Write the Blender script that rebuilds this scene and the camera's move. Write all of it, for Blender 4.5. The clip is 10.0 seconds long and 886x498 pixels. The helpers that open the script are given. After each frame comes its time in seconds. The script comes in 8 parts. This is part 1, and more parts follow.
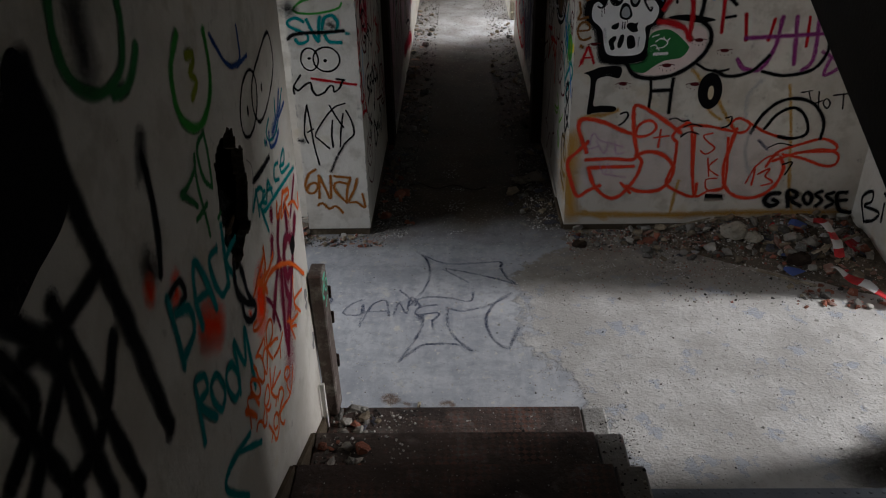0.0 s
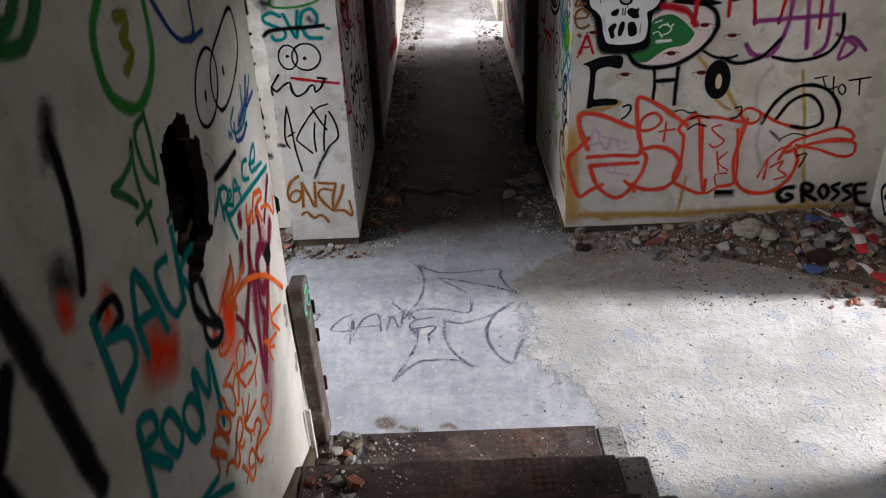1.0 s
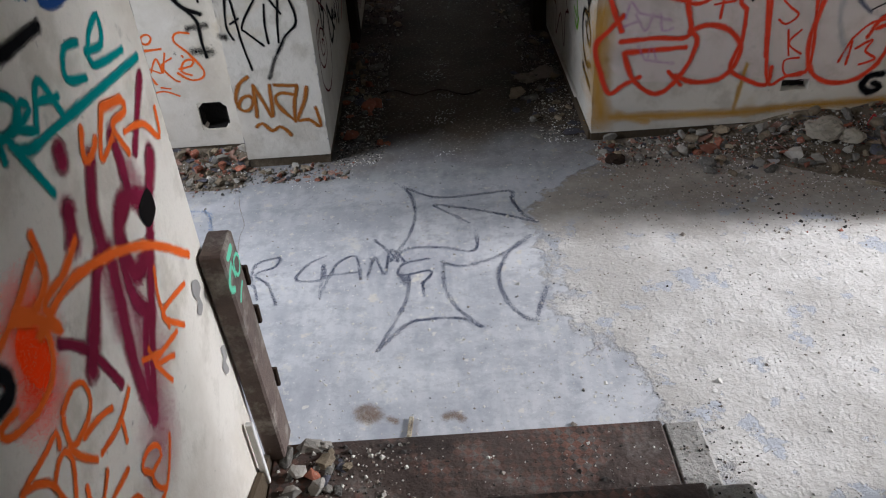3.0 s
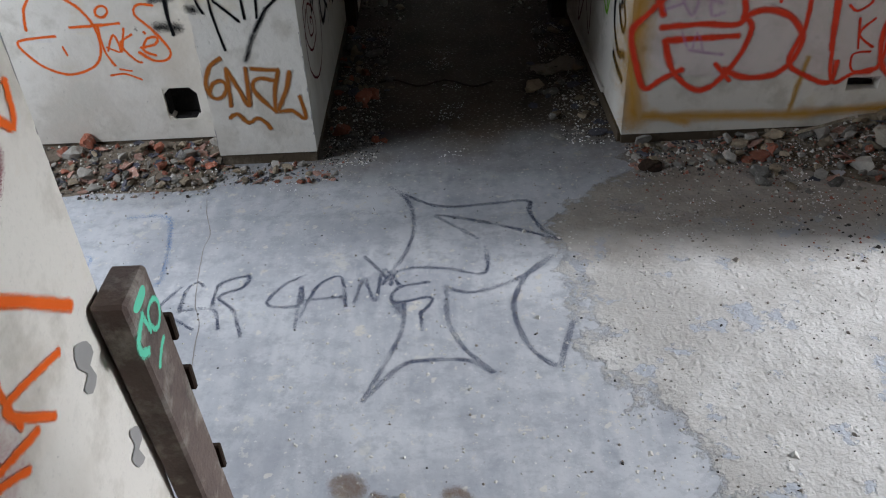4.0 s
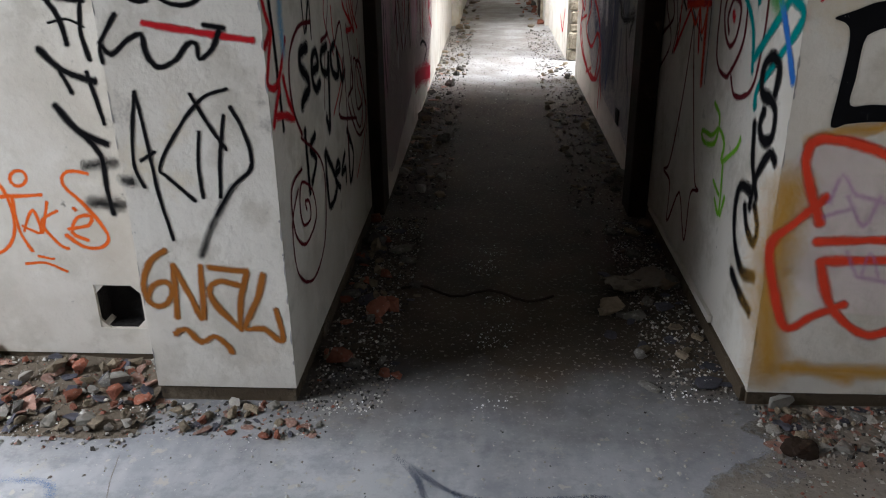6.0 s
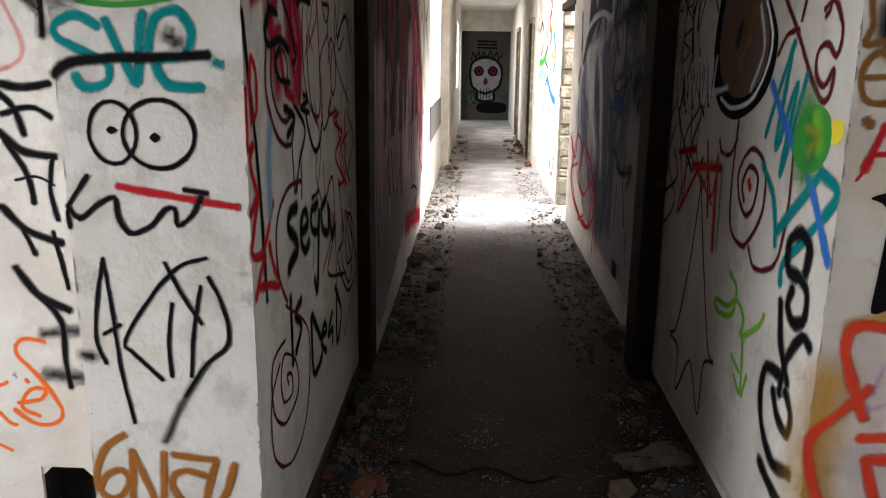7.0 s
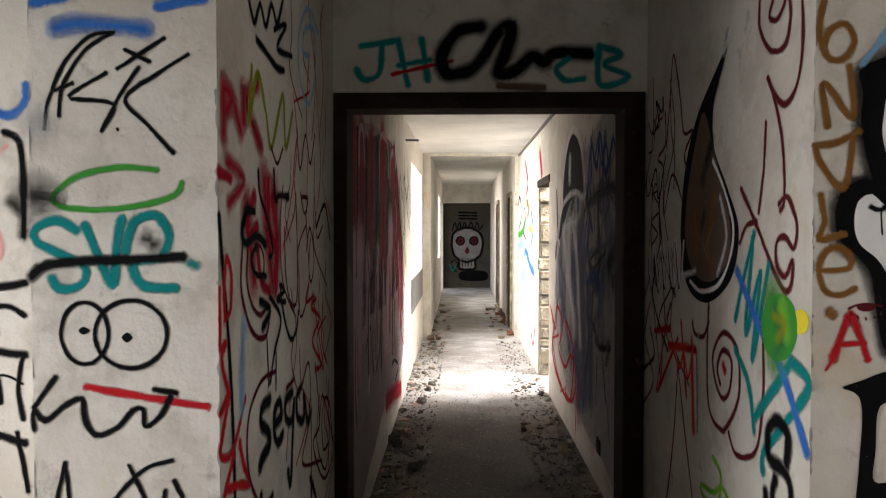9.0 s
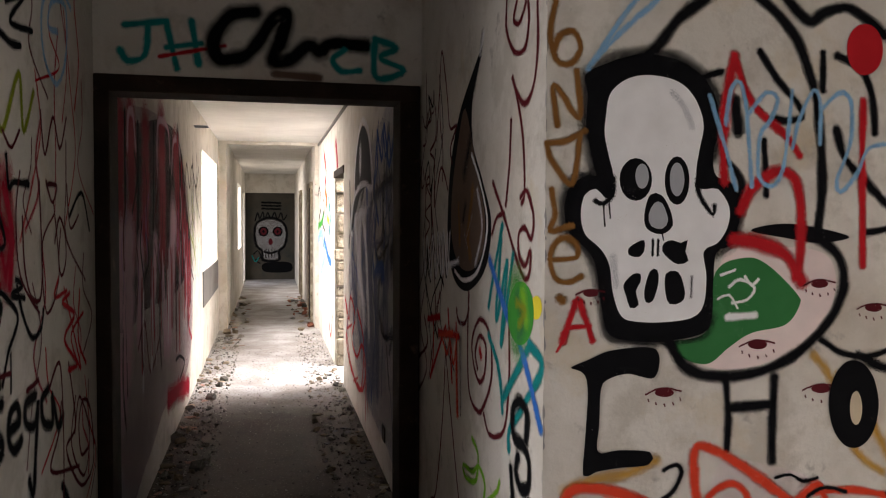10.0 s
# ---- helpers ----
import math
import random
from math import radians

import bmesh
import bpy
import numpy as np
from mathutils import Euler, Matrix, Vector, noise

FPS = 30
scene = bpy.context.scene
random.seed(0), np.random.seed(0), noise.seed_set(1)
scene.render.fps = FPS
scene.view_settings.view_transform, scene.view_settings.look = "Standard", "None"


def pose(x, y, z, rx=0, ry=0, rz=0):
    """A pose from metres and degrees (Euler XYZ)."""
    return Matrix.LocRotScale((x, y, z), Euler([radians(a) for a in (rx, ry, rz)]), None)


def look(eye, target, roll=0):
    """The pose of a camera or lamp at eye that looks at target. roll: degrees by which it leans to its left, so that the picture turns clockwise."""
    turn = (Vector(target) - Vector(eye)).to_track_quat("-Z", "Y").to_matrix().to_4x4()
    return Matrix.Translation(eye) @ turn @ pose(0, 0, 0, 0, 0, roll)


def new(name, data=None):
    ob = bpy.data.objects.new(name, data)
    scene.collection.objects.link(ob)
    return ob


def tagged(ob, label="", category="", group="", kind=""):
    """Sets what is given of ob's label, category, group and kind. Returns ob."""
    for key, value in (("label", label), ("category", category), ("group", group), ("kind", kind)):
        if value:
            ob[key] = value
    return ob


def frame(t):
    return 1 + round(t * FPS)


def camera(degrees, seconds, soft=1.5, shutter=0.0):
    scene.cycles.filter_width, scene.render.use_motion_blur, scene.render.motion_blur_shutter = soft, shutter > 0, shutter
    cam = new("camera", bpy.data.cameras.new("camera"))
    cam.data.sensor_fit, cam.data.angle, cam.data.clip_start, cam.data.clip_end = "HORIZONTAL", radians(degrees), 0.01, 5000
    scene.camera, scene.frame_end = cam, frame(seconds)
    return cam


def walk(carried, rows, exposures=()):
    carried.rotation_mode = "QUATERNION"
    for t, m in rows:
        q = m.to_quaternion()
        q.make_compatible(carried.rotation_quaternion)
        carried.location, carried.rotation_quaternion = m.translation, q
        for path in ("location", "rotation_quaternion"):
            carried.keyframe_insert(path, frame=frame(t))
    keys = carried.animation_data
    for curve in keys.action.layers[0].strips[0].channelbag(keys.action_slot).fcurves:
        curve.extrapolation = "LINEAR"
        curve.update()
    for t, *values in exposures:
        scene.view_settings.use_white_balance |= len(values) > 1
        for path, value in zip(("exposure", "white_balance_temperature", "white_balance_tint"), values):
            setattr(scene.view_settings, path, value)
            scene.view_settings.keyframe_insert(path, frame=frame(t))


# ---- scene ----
cam = camera(58.0, 10.0, soft=1.1)
PATH = [
    (0, (0.11, -0.442, 2.679), (0.069, 1.301, 1.699), -1.2),
    (0.5, (0.135, -0.351, 2.641), (0.116, 1.379, 1.637), -1.9),
    (1, (0.087, -0.135, 2.48), (0.067, 1.623, 1.525), -2.6),
    (1.5, (0.066, 0.078, 2.404), (0.046, 1.808, 1.401), -5.0),
    (2, (0.098, 0.307, 2.249), (0.039, 1.99, 1.17), -6.6),
    (2.5, (0.083, 0.578, 2.119), (0.049, 2.235, 0.999), -4.6),
    (3, (0.065, 0.842, 2.039), (0.05, 2.469, 0.876), -4.2),
    (3.2, (0.082, 0.977, 1.959), (0.052, 2.623, 0.824), -4.2),
    (4.3, (0.041, 1.563, 1.685), (0.027, 3.179, 0.506), -2.3),
    (4.5, (0.055, 1.707, 1.625), (0.0, 3.367, 0.511), -2.8),
    (5, (0.064, 1.977, 1.599), (-0.045, 3.684, 0.562), -0.9),
    (5.2, (0.105, 2.109, 1.517), (-0.017, 3.854, 0.547), -0.9),
    (6.3, (0.044, 2.579, 1.38), (-0.064, 4.451, 0.685), -0.6),
    (6.5, (0.031, 2.646, 1.397), (-0.066, 4.54, 0.765), 0.0),
    (7, (0.007, 2.727, 1.437), (-0.068, 4.671, 0.973), 0.7),
    (7.5, (0.003, 2.732, 1.478), (-0.091, 4.717, 1.248), 1.0),
    (8, (0.009, 2.723, 1.506), (-0.07, 4.719, 1.419), 1.2),
    (8.5, (0.01, 2.72, 1.508), (-0.05, 4.719, 1.45), 0.8),
    (9, (0.035, 2.728, 1.508), (-0.006, 4.727, 1.451), 0.0),
    (9.5, (0.094, 2.731, 1.508), (0.258, 4.723, 1.44), 0.1),
    (10, (0.182, 2.71, 1.509), (0.608, 4.663, 1.43), 0.3),
]
EXPOSURES = [(0, -1.4, 6300, 12), (0.3, -0.32, 6250, 12), (0.5, -0.12, 6250, 13), (1.0, -0.16, 6250, 14), (2.2, -0.14, 6200, 14), (3.0, -0.28, 6150, 13), (3.2, -0.28, 6150, 13), (4.3, -0.6, 5950, 10), (4.6, -0.7, 5950, 10), (5.2, -0.82, 6050, 11), (6.5, 0.32, 6350, 13), (7.0, 0.4, 6500, 14), (7.5, 0.5, 6650, 14), (8.5, 0.32, 6900, 14), (9.0, 0.34, 6900, 14), (10.0, 0.24, 7000, 19)]
walk(cam, [(t, look(eye, target, roll)) for t, eye, target, roll in PATH], EXPOSURES)

# ---- light ----
world = bpy.data.worlds.new("world")
scene.world = world
world.use_nodes = True
wn = world.node_tree.nodes
sky = wn.new("ShaderNodeTexSky")
sky.sky_type, sky.sun_disc = "NISHITA", False
sky.sun_elevation, sky.sun_rotation = radians(50), radians(200)
world.node_tree.links.new(sky.outputs[0], wn["Background"].inputs[0])
wn["Background"].inputs[1].default_value = 0.15


def area(name, eye, target, sx, sy, watts, colour=(1, 1, 1), spread=180):
    """Daylight standing in an opening."""
    d = bpy.data.lights.new(name, "AREA")
    d.shape, d.size, d.size_y, d.energy, d.color, d.spread = "RECTANGLE", sx, sy, watts, colour, radians(spread)
    ob = new(name, d)
    ob.matrix_world = look(eye, target)
    return ob


sun = bpy.data.lights.new("sun", "SUN")
sun.energy, sun.angle, sun.color = 1.0, radians(10), (1, 0.96, 0.9)
new("sun", sun).matrix_world = look((0, 0, 9), (1, 3, 0))
area("entrance_daylight", (8.0, 3.24, 3.55), (0.8, 3.05, 0.0), 0.65, 1.9, 1300, (1.0, 0.99, 0.98))
area("hall_window_daylight", (-3.4, 3.5, 1.9), (-1.3, 3.8, 0.0), 1.3, 1.2, 54, (0.95, 0.98, 1.0), 115)
area("entrance_sky", (2.95, 3.05, 1.15), (0.0, 3.9, 0.9), 1.0, 2.1, 4.5, (0.98, 0.99, 1.0))
area("corridor_window_daylight", (-1.2, 12.15, 2.0), (0.84, 12.15, 0.6), 2.2, 1.2, 175, (1, 1, 0.99))
area("doorway_daylight", (2.0, 10.4, 2.5), (0.0, 10.4, 0.0), 0.9, 1.2, 215, (1, 1, 0.99))
area("far_window_daylight", (-1.2, 18.4, 1.9), (0.8, 18.4, 0.6), 1.8, 1.2, 95, (1, 1, 0.98))
area("far_doorway_daylight", (-1.2, 20.9, 1.6), (0.8, 20.7, 0.4), 1.3, 1.6, 11, (1, 1, 0.98))


# ---- materials ----
def material(name, colour, rough=0.85, metal=0.0, stains=(), grain=(60, 0.06), blotch=(1.5, 0.2), bump=(90, 0.002), piece=0.0, spec=0.3, diamonds=None):
    """A surface with fine grain, wide blotches and relief. stains: (colour, scale, low, high). piece: how far pieces differ."""
    m = bpy.data.materials.new(name)
    m.use_nodes = True
    nt = m.node_tree
    n, l = nt.nodes, nt.links
    b = n["Principled BSDF"]
    b.inputs["Roughness"].default_value, b.inputs["Metallic"].default_value = rough, metal
    b.inputs["Specular IOR Level"].default_value = spec
    co = n.new("ShaderNodeNewGeometry").outputs["Position"] if not piece else n.new("ShaderNodeTexCoord").outputs["Object"]

    def nz(scale, detail=4, rgh=0.6):
        t = n.new("ShaderNodeTexNoise")
        t.inputs["Scale"].default_value, t.inputs["Detail"].default_value, t.inputs["Roughness"].default_value = scale * (0.1 if piece else 1), detail, rgh
        l.new(co, t.inputs["Vector"])
        return t.outputs["Fac"]

    def mix(fac, a, c, mode="MIX"):
        x = n.new("ShaderNodeMix")
        x.data_type, x.blend_type = "RGBA", mode
        for k, v in ((0, fac), (6, a), (7, c)):
            if hasattr(v, "is_linked"):
                l.new(v, x.inputs[k])
            else:
                x.inputs[k].default_value = v if k == 0 else (*v, 1)
        return x.outputs[2]

    def ramp(v, lo, hi):
        r = n.new("ShaderNodeMapRange")
        r.inputs[1].default_value, r.inputs[2].default_value = lo, hi
        l.new(v, r.inputs[0])
        return r.outputs[0]

    dark = tuple(c * (1 - blotch[1]) for c in colour)
    col = mix(ramp(nz(blotch[0]), 0.35, 0.65), dark, colour)
    for c2, sc, lo, hi in stains:
        col = mix(ramp(nz(sc, 6, 0.65), lo, hi), col, c2)
    speck = tuple(c * (1 - 4 * grain[1]) for c in colour)
    col = mix(ramp(nz(grain[0], 6, 0.7), 0.55, 0.75), col, speck)
    if piece:
        o = n.new("ShaderNodeObjectInfo").outputs["Random"]
        col = mix(ramp(o, 0, 1), col, mix(1.0, col, (1 - piece,) * 3, "MULTIPLY"))
    if diamonds:
        mp = n.new("ShaderNodeMapping")
        mp.inputs["Rotation"].default_value = (0, 0, radians(45))
        l.new(co, mp.inputs["Vector"])
        ck = n.new("ShaderNodeTexChecker")
        ck.inputs["Scale"].default_value = 44
        l.new(mp.outputs[0], ck.inputs["Vector"])
        md = n.new("ShaderNodeMath")
        md.operation = "MULTIPLY"
        l.new(ck.outputs["Fac"], md.inputs[0])
        l.new(ramp(nz(3.5, 4), 0.46, 0.62), md.inputs[1])
        col = mix(md.outputs[0], col, diamonds)
    l.new(col, b.inputs["Base Color"])
    bp = n.new("ShaderNodeBump")
    bp.inputs["Distance"].default_value = bump[1]
    l.new(nz(bump[0], 5), bp.inputs["Height"])
    l.new(bp.outputs[0], b.inputs["Normal"])
    return m


PLASTER = material("plaster", (0.73, 0.69, 0.62), 0.85, stains=[((0.5, 0.44, 0.36), 1.3, 0.5, 0.75), ((0.56, 0.52, 0.45), 5, 0.5, 0.62), ((0.36, 0.33, 0.29), 8, 0.64, 0.74), ((0.6, 0.5, 0.34), 2.3, 0.6, 0.78), ((0.25, 0.23, 0.2), 26, 0.69, 0.74)], grain=(120, 0.04), blotch=(0.8, 0.1), bump=(35, 0.003))
CEILING = material("ceiling_paint", (0.75, 0.74, 0.7), 0.9, stains=[((0.5, 0.45, 0.38), 0.9, 0.6, 0.8)], bump=(25, 0.003))
CONCRETE = material("smooth_concrete", (0.34, 0.325, 0.3), 0.8, stains=[((0.45, 0.43, 0.4), 9, 0.5, 0.7), ((0.16, 0.14, 0.12), 2, 0.58, 0.75), ((0.5, 0.49, 0.46), 11, 0.64, 0.72)], grain=(150, 0.08), blotch=(1.2, 0.25), bump=(40, 0.012))
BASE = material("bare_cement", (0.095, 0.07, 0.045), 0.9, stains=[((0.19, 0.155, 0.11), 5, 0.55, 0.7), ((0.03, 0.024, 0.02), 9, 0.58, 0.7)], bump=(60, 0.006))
WOOD = material("worn_tread_wood", (0.085, 0.062, 0.053), 0.65, diamonds=(0.15, 0.075, 0.055), stains=[((0.16, 0.14, 0.125), 7, 0.52, 0.66), ((0.15, 0.065, 0.05), 12, 0.62, 0.72), ((0.035, 0.026, 0.022), 4, 0.54, 0.66), ((0.26, 0.23, 0.2), 60, 0.66, 0.7)], grain=(170, 0.12), blotch=(3, 0.35), bump=(45, 0.007))
FRAME = material("dark_frame_wood", (0.04, 0.026, 0.019), 0.85, spec=0.12, stains=[((0.13, 0.09, 0.06), 9, 0.6, 0.75)], blotch=(4, 0.5), bump=(60, 0.003))
POSTWOOD = material("weathered_post_wood", (0.18, 0.135, 0.115), 0.8, stains=[((0.32, 0.29, 0.25), 10, 0.5, 0.65), ((0.05, 0.04, 0.035), 4, 0.5, 0.7)], blotch=(4, 0.5), bump=(70, 0.004))
RAW = material("broken_masonry", (0.3, 0.25, 0.18), 0.95, stains=[((0.45, 0.4, 0.3), 9, 0.5, 0.6), ((0.08, 0.06, 0.05), 14, 0.6, 0.7)], bump=(45, 0.02))
BROKEN = material("charred_lath", (0.09, 0.06, 0.03), 0.9, stains=[((0.02, 0.016, 0.012), 14, 0.48, 0.6)], bump=(60, 0.01))
# Near-black with brown flecks, for hollows, hole backs and the wall box.
NEARBLACK = material("near_black", (0.012, 0.01, 0.009), 0.95, stains=[((0.1, 0.07, 0.035), 22, 0.66, 0.74)], bump=(40, 0.02))
STEEL = material("grey_steel", (0.25, 0.28, 0.33), 0.5, 0.6, stains=[((0.2, 0.12, 0.08), 12, 0.62, 0.75)])
# Dull grey for seen fittings, and for unseen surfaces kept dark against bounced light.
DULL_GREY = material("dull_grey_paint", (0.2, 0.19, 0.18), 0.9, blotch=(1, 0.3))
# Stained end-wall plaster, darkened in colour for the gloom down the corridor.
DIMWALL = material("stained_plaster_in_gloom", (0.1, 0.09, 0.073), 0.9, stains=[((0.05, 0.055, 0.05), 2.2, 0.5, 0.7)], blotch=(1, 0.4))
# Parapet colour carries the shade of its backlit side.
BACKLIT = material("backlit_panel", (0.06, 0.055, 0.05), 0.8, blotch=(2, 0.5))
GROUND = material("outdoor_ground", (0.2, 0.21, 0.14), 0.95, blotch=(2, 0.4))


def floor_material():
    """Smooth blue-grey screed, a rough beige crust past an uneven edge, brown passage dirt darkened for shade, and a
    pale daylit stretch painted beyond.
    """
    m = bpy.data.materials.new("concrete_floor")
    m.use_nodes = True
    nt = m.node_tree
    n, l = nt.nodes, nt.links
    b = n["Principled BSDF"]
    pos = n.new("ShaderNodeNewGeometry").outputs["Position"]
    sep = n.new("ShaderNodeSeparateXYZ")
    l.new(pos, sep.inputs[0])

    def nz(scale, detail=5, rgh=0.6):
        t = n.new("ShaderNodeTexNoise")
        t.inputs["Scale"].default_value, t.inputs["Detail"].default_value, t.inputs["Roughness"].default_value = scale, detail, rgh
        l.new(pos, t.inputs["Vector"])
        return t.outputs["Fac"]

    def ramp(v, lo, hi, a=0.0, c=1.0):
        r = n.new("ShaderNodeMapRange")
        for k, x in ((1, lo), (2, hi), (3, a), (4, c)):
            r.inputs[k].default_value = x
        l.new(v, r.inputs[0])
        return r.outputs[0]

    def calc(op, a, c):
        x = n.new("ShaderNodeMath")
        x.operation = op
        for k, v in ((0, a), (1, c)):
            if hasattr(v, "is_linked"):
                l.new(v, x.inputs[k])
            else:
                x.inputs[k].default_value = v
        return x.outputs[0]

    def mix(fac, a, c):
        x = n.new("ShaderNodeMix")
        x.data_type = "RGBA"
        for k, v in ((0, fac), (6, a), (7, c)):
            if hasattr(v, "is_linked"):
                l.new(v, x.inputs[k])
            else:
                x.inputs[k].default_value = v if k == 0 else (*v, 1)
        return x.outputs[2]

    smooth = mix(ramp(nz(1.6), 0.38, 0.62), (0.38, 0.392, 0.42), (0.52, 0.53, 0.55))
    smooth = mix(ramp(nz(5, 8, 0.7), 0.55, 0.7, 0, 0.7), smooth, (0.26, 0.28, 0.32))
    st = n.new("ShaderNodeMapping")
    st.inputs["Scale"].default_value = (14, 2.2, 1)
    l.new(pos, st.inputs["Vector"])
    sn = n.new("ShaderNodeTexNoise")
    sn.inputs["Scale"].default_value, sn.inputs["Detail"].default_value = 1.6, 7
    l.new(st.outputs[0], sn.inputs["Vector"])
    smooth = mix(ramp(sn.outputs["Fac"], 0.42, 0.68, 0, 0.6), smooth, (0.56, 0.56, 0.57))
    smooth = mix(ramp(nz(2.6, 7, 0.68), 0.52, 0.66, 0, 0.75), smooth, (0.32, 0.335, 0.365))
    smooth = mix(ramp(nz(9, 8, 0.7), 0.61, 0.64, 0, 0.85), smooth, (0.57, 0.54, 0.48))
    smooth = mix(ramp(nz(75, 3), 0.66, 0.7), smooth, (0.66, 0.65, 0.62))
    smooth = mix(ramp(nz(160, 3), 0.64, 0.72, 0, 0.6), smooth, (0.26, 0.27, 0.3))
    smooth = mix(ramp(nz(3.4, 10, 0.72), 0.5, 0.56, 0, 0.4), smooth, (0.31, 0.32, 0.35))
    smooth = mix(ramp(nz(6.5, 10, 0.7), 0.61, 0.625, 0, 0.7), smooth, (0.55, 0.54, 0.5))
    smooth = mix(ramp(nz(14, 8, 0.7), 0.5, 0.62, 0, 0.5), smooth, (0.29, 0.3, 0.33))
    smooth = mix(ramp(nz(24, 3, 0.5), 0.67, 0.7, 0, 0.8), smooth, (0.6, 0.575, 0.52))
    crust = mix(ramp(nz(2.2), 0.4, 0.6), (0.46, 0.44, 0.41), (0.62, 0.6, 0.57))
    bare = ramp(nz(5.5, 9, 0.66), 0.58, 0.6, 0, 0.75)
    crust = mix(ramp(nz(16, 8, 0.7), 0.5, 0.66, 0, 0.45), crust, (0.38, 0.355, 0.32))
    crust = mix(bare, crust, (0.4, 0.43, 0.49))
    crust = mix(ramp(nz(30, 6, 0.65), 0.62, 0.72, 0, 0.45), crust, (0.4, 0.38, 0.35))
    # Passage dirt is brown, and darkened further to carry the passage's shade.
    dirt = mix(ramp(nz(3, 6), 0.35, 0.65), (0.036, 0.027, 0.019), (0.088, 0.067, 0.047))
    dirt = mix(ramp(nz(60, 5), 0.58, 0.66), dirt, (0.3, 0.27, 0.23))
    # the crust's edge swings out towards the stairs
    edge = calc("ADD", sep.outputs[0], calc("MULTIPLY", ramp(sep.outputs[1], 3.25, 2.5, 0, 1), -0.36))
    edge = calc("ADD", edge, ramp(sep.outputs[1], 4.0, 4.4, 0, -0.4))
    edge = calc("ADD", edge, calc("MULTIPLY", nz(5, 10, 0.75), 0.7))
    is_crust = ramp(edge, 0.82, 0.87)
    col = mix(is_crust, smooth, crust)
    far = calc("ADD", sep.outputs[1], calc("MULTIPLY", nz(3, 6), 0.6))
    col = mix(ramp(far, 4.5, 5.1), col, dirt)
    # Crust near the back wall: brown dirt, with the shadow put into its colour.
    shade_and_dirt = calc("MULTIPLY", ramp(far, 3.95, 4.25), calc("MULTIPLY", is_crust, 0.6))
    col = mix(shade_and_dirt, col, mix(ramp(nz(14, 6), 0.4, 0.65), (0.15, 0.118, 0.078), (0.25, 0.2, 0.14)))
    # Same concrete, painted paler where daylight falls on the corridor floor.
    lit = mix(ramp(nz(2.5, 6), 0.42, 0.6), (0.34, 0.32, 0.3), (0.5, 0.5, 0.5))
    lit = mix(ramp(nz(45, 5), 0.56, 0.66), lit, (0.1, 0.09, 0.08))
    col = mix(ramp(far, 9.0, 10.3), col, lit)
    l.new(col, b.inputs["Base Color"])
    b.inputs["Roughness"].default_value = 0.72
    b.inputs["Specular IOR Level"].default_value = 0.35
    flakes = calc("SUBTRACT", ramp(nz(22, 3, 0.5), 0.4, 0.75, 0, 0.1), calc("MULTIPLY", bare, 0.14))
    lumps = calc("ADD", calc("MULTIPLY", nz(11, 3, 0.5), 0.2), calc("ADD", calc("MULTIPLY", nz(60, 4, 0.6), 0.3), ramp(nz(26, 2, 0.4), 0.62, 0.8, 0, 0.2)))
    height = calc("ADD", calc("MULTIPLY", calc("ADD", lumps, flakes), is_crust), calc("MULTIPLY", nz(40, 3, 0.5), 0.06))
    bp = n.new("ShaderNodeBump")
    bp.inputs["Distance"].default_value = 0.02
    bp.inputs["Strength"].default_value = 0.9
    l.new(height, bp.inputs["Height"])
    l.new(bp.outputs[0], b.inputs["Normal"])
    return m


FLOOR = floor_material()

PAINTS = dict(black=(0.005, 0.005, 0.006), blacksoft=(0.007, 0.007, 0.008), teal=(0.0, 0.19, 0.19), green=(0.04, 0.26, 0.04), darkgreen=(0.03, 0.16, 0.05), lime=(0.16, 0.4, 0.03), olive=(0.2, 0.24, 0.02), red=(0.42, 0.015, 0.02), orangered=(0.62, 0.055, 0.025), orange=(0.66, 0.115, 0.018), rose=(0.42, 0.04, 0.07), stain=(0.2, 0.15, 0.12), darksoft=(0.03, 0.025, 0.02), neon=(1.0, 0.045, 0.002), tan=(0.58, 0.48, 0.34), crimson=(0.17, 0.012, 0.035), cherry=(0.33, 0.012, 0.03), crimsonsoft=(0.24, 0.02, 0.06), maroon=(0.09, 0.012, 0.016), brown=(0.2, 0.09, 0.025), rust=(0.28, 0.1, 0.02), umber=(0.12, 0.08, 0.058), ochre=(0.5, 0.28, 0.06), white=(0.78, 0.77, 0.76), whitesoft=(0.7, 0.7, 0.72), grey=(0.36, 0.37, 0.39), greysoft=(0.35, 0.36, 0.38), slate=(0.1, 0.11, 0.16), sky=(0.2, 0.4, 0.6), blue=(0.03, 0.14, 0.45), navy=(0.02, 0.06, 0.2), purple=(0.26, 0.04, 0.2), purplesoft=(0.42, 0.2, 0.4), pink=(0.7, 0.3, 0.28), palepink=(0.72, 0.6, 0.57), pinkwash=(0.72, 0.6, 0.62), yellow=(0.75, 0.62, 0.05), mint=(0.13, 0.5, 0.33), floorblack=(0.06, 0.072, 0.115), floorblue=(0.1, 0.2, 0.4), crack=(0.24, 0.22, 0.2), cement=(0.27, 0.26, 0.25), cavity=(0.006, 0.005, 0.005), murred=(0.3, 0.04, 0.055), murdark=(0.028, 0.014, 0.018), murwash=(0.2, 0.13, 0.155), slatewash=(0.17, 0.17, 0.22), murpink=(0.56, 0.36, 0.42))
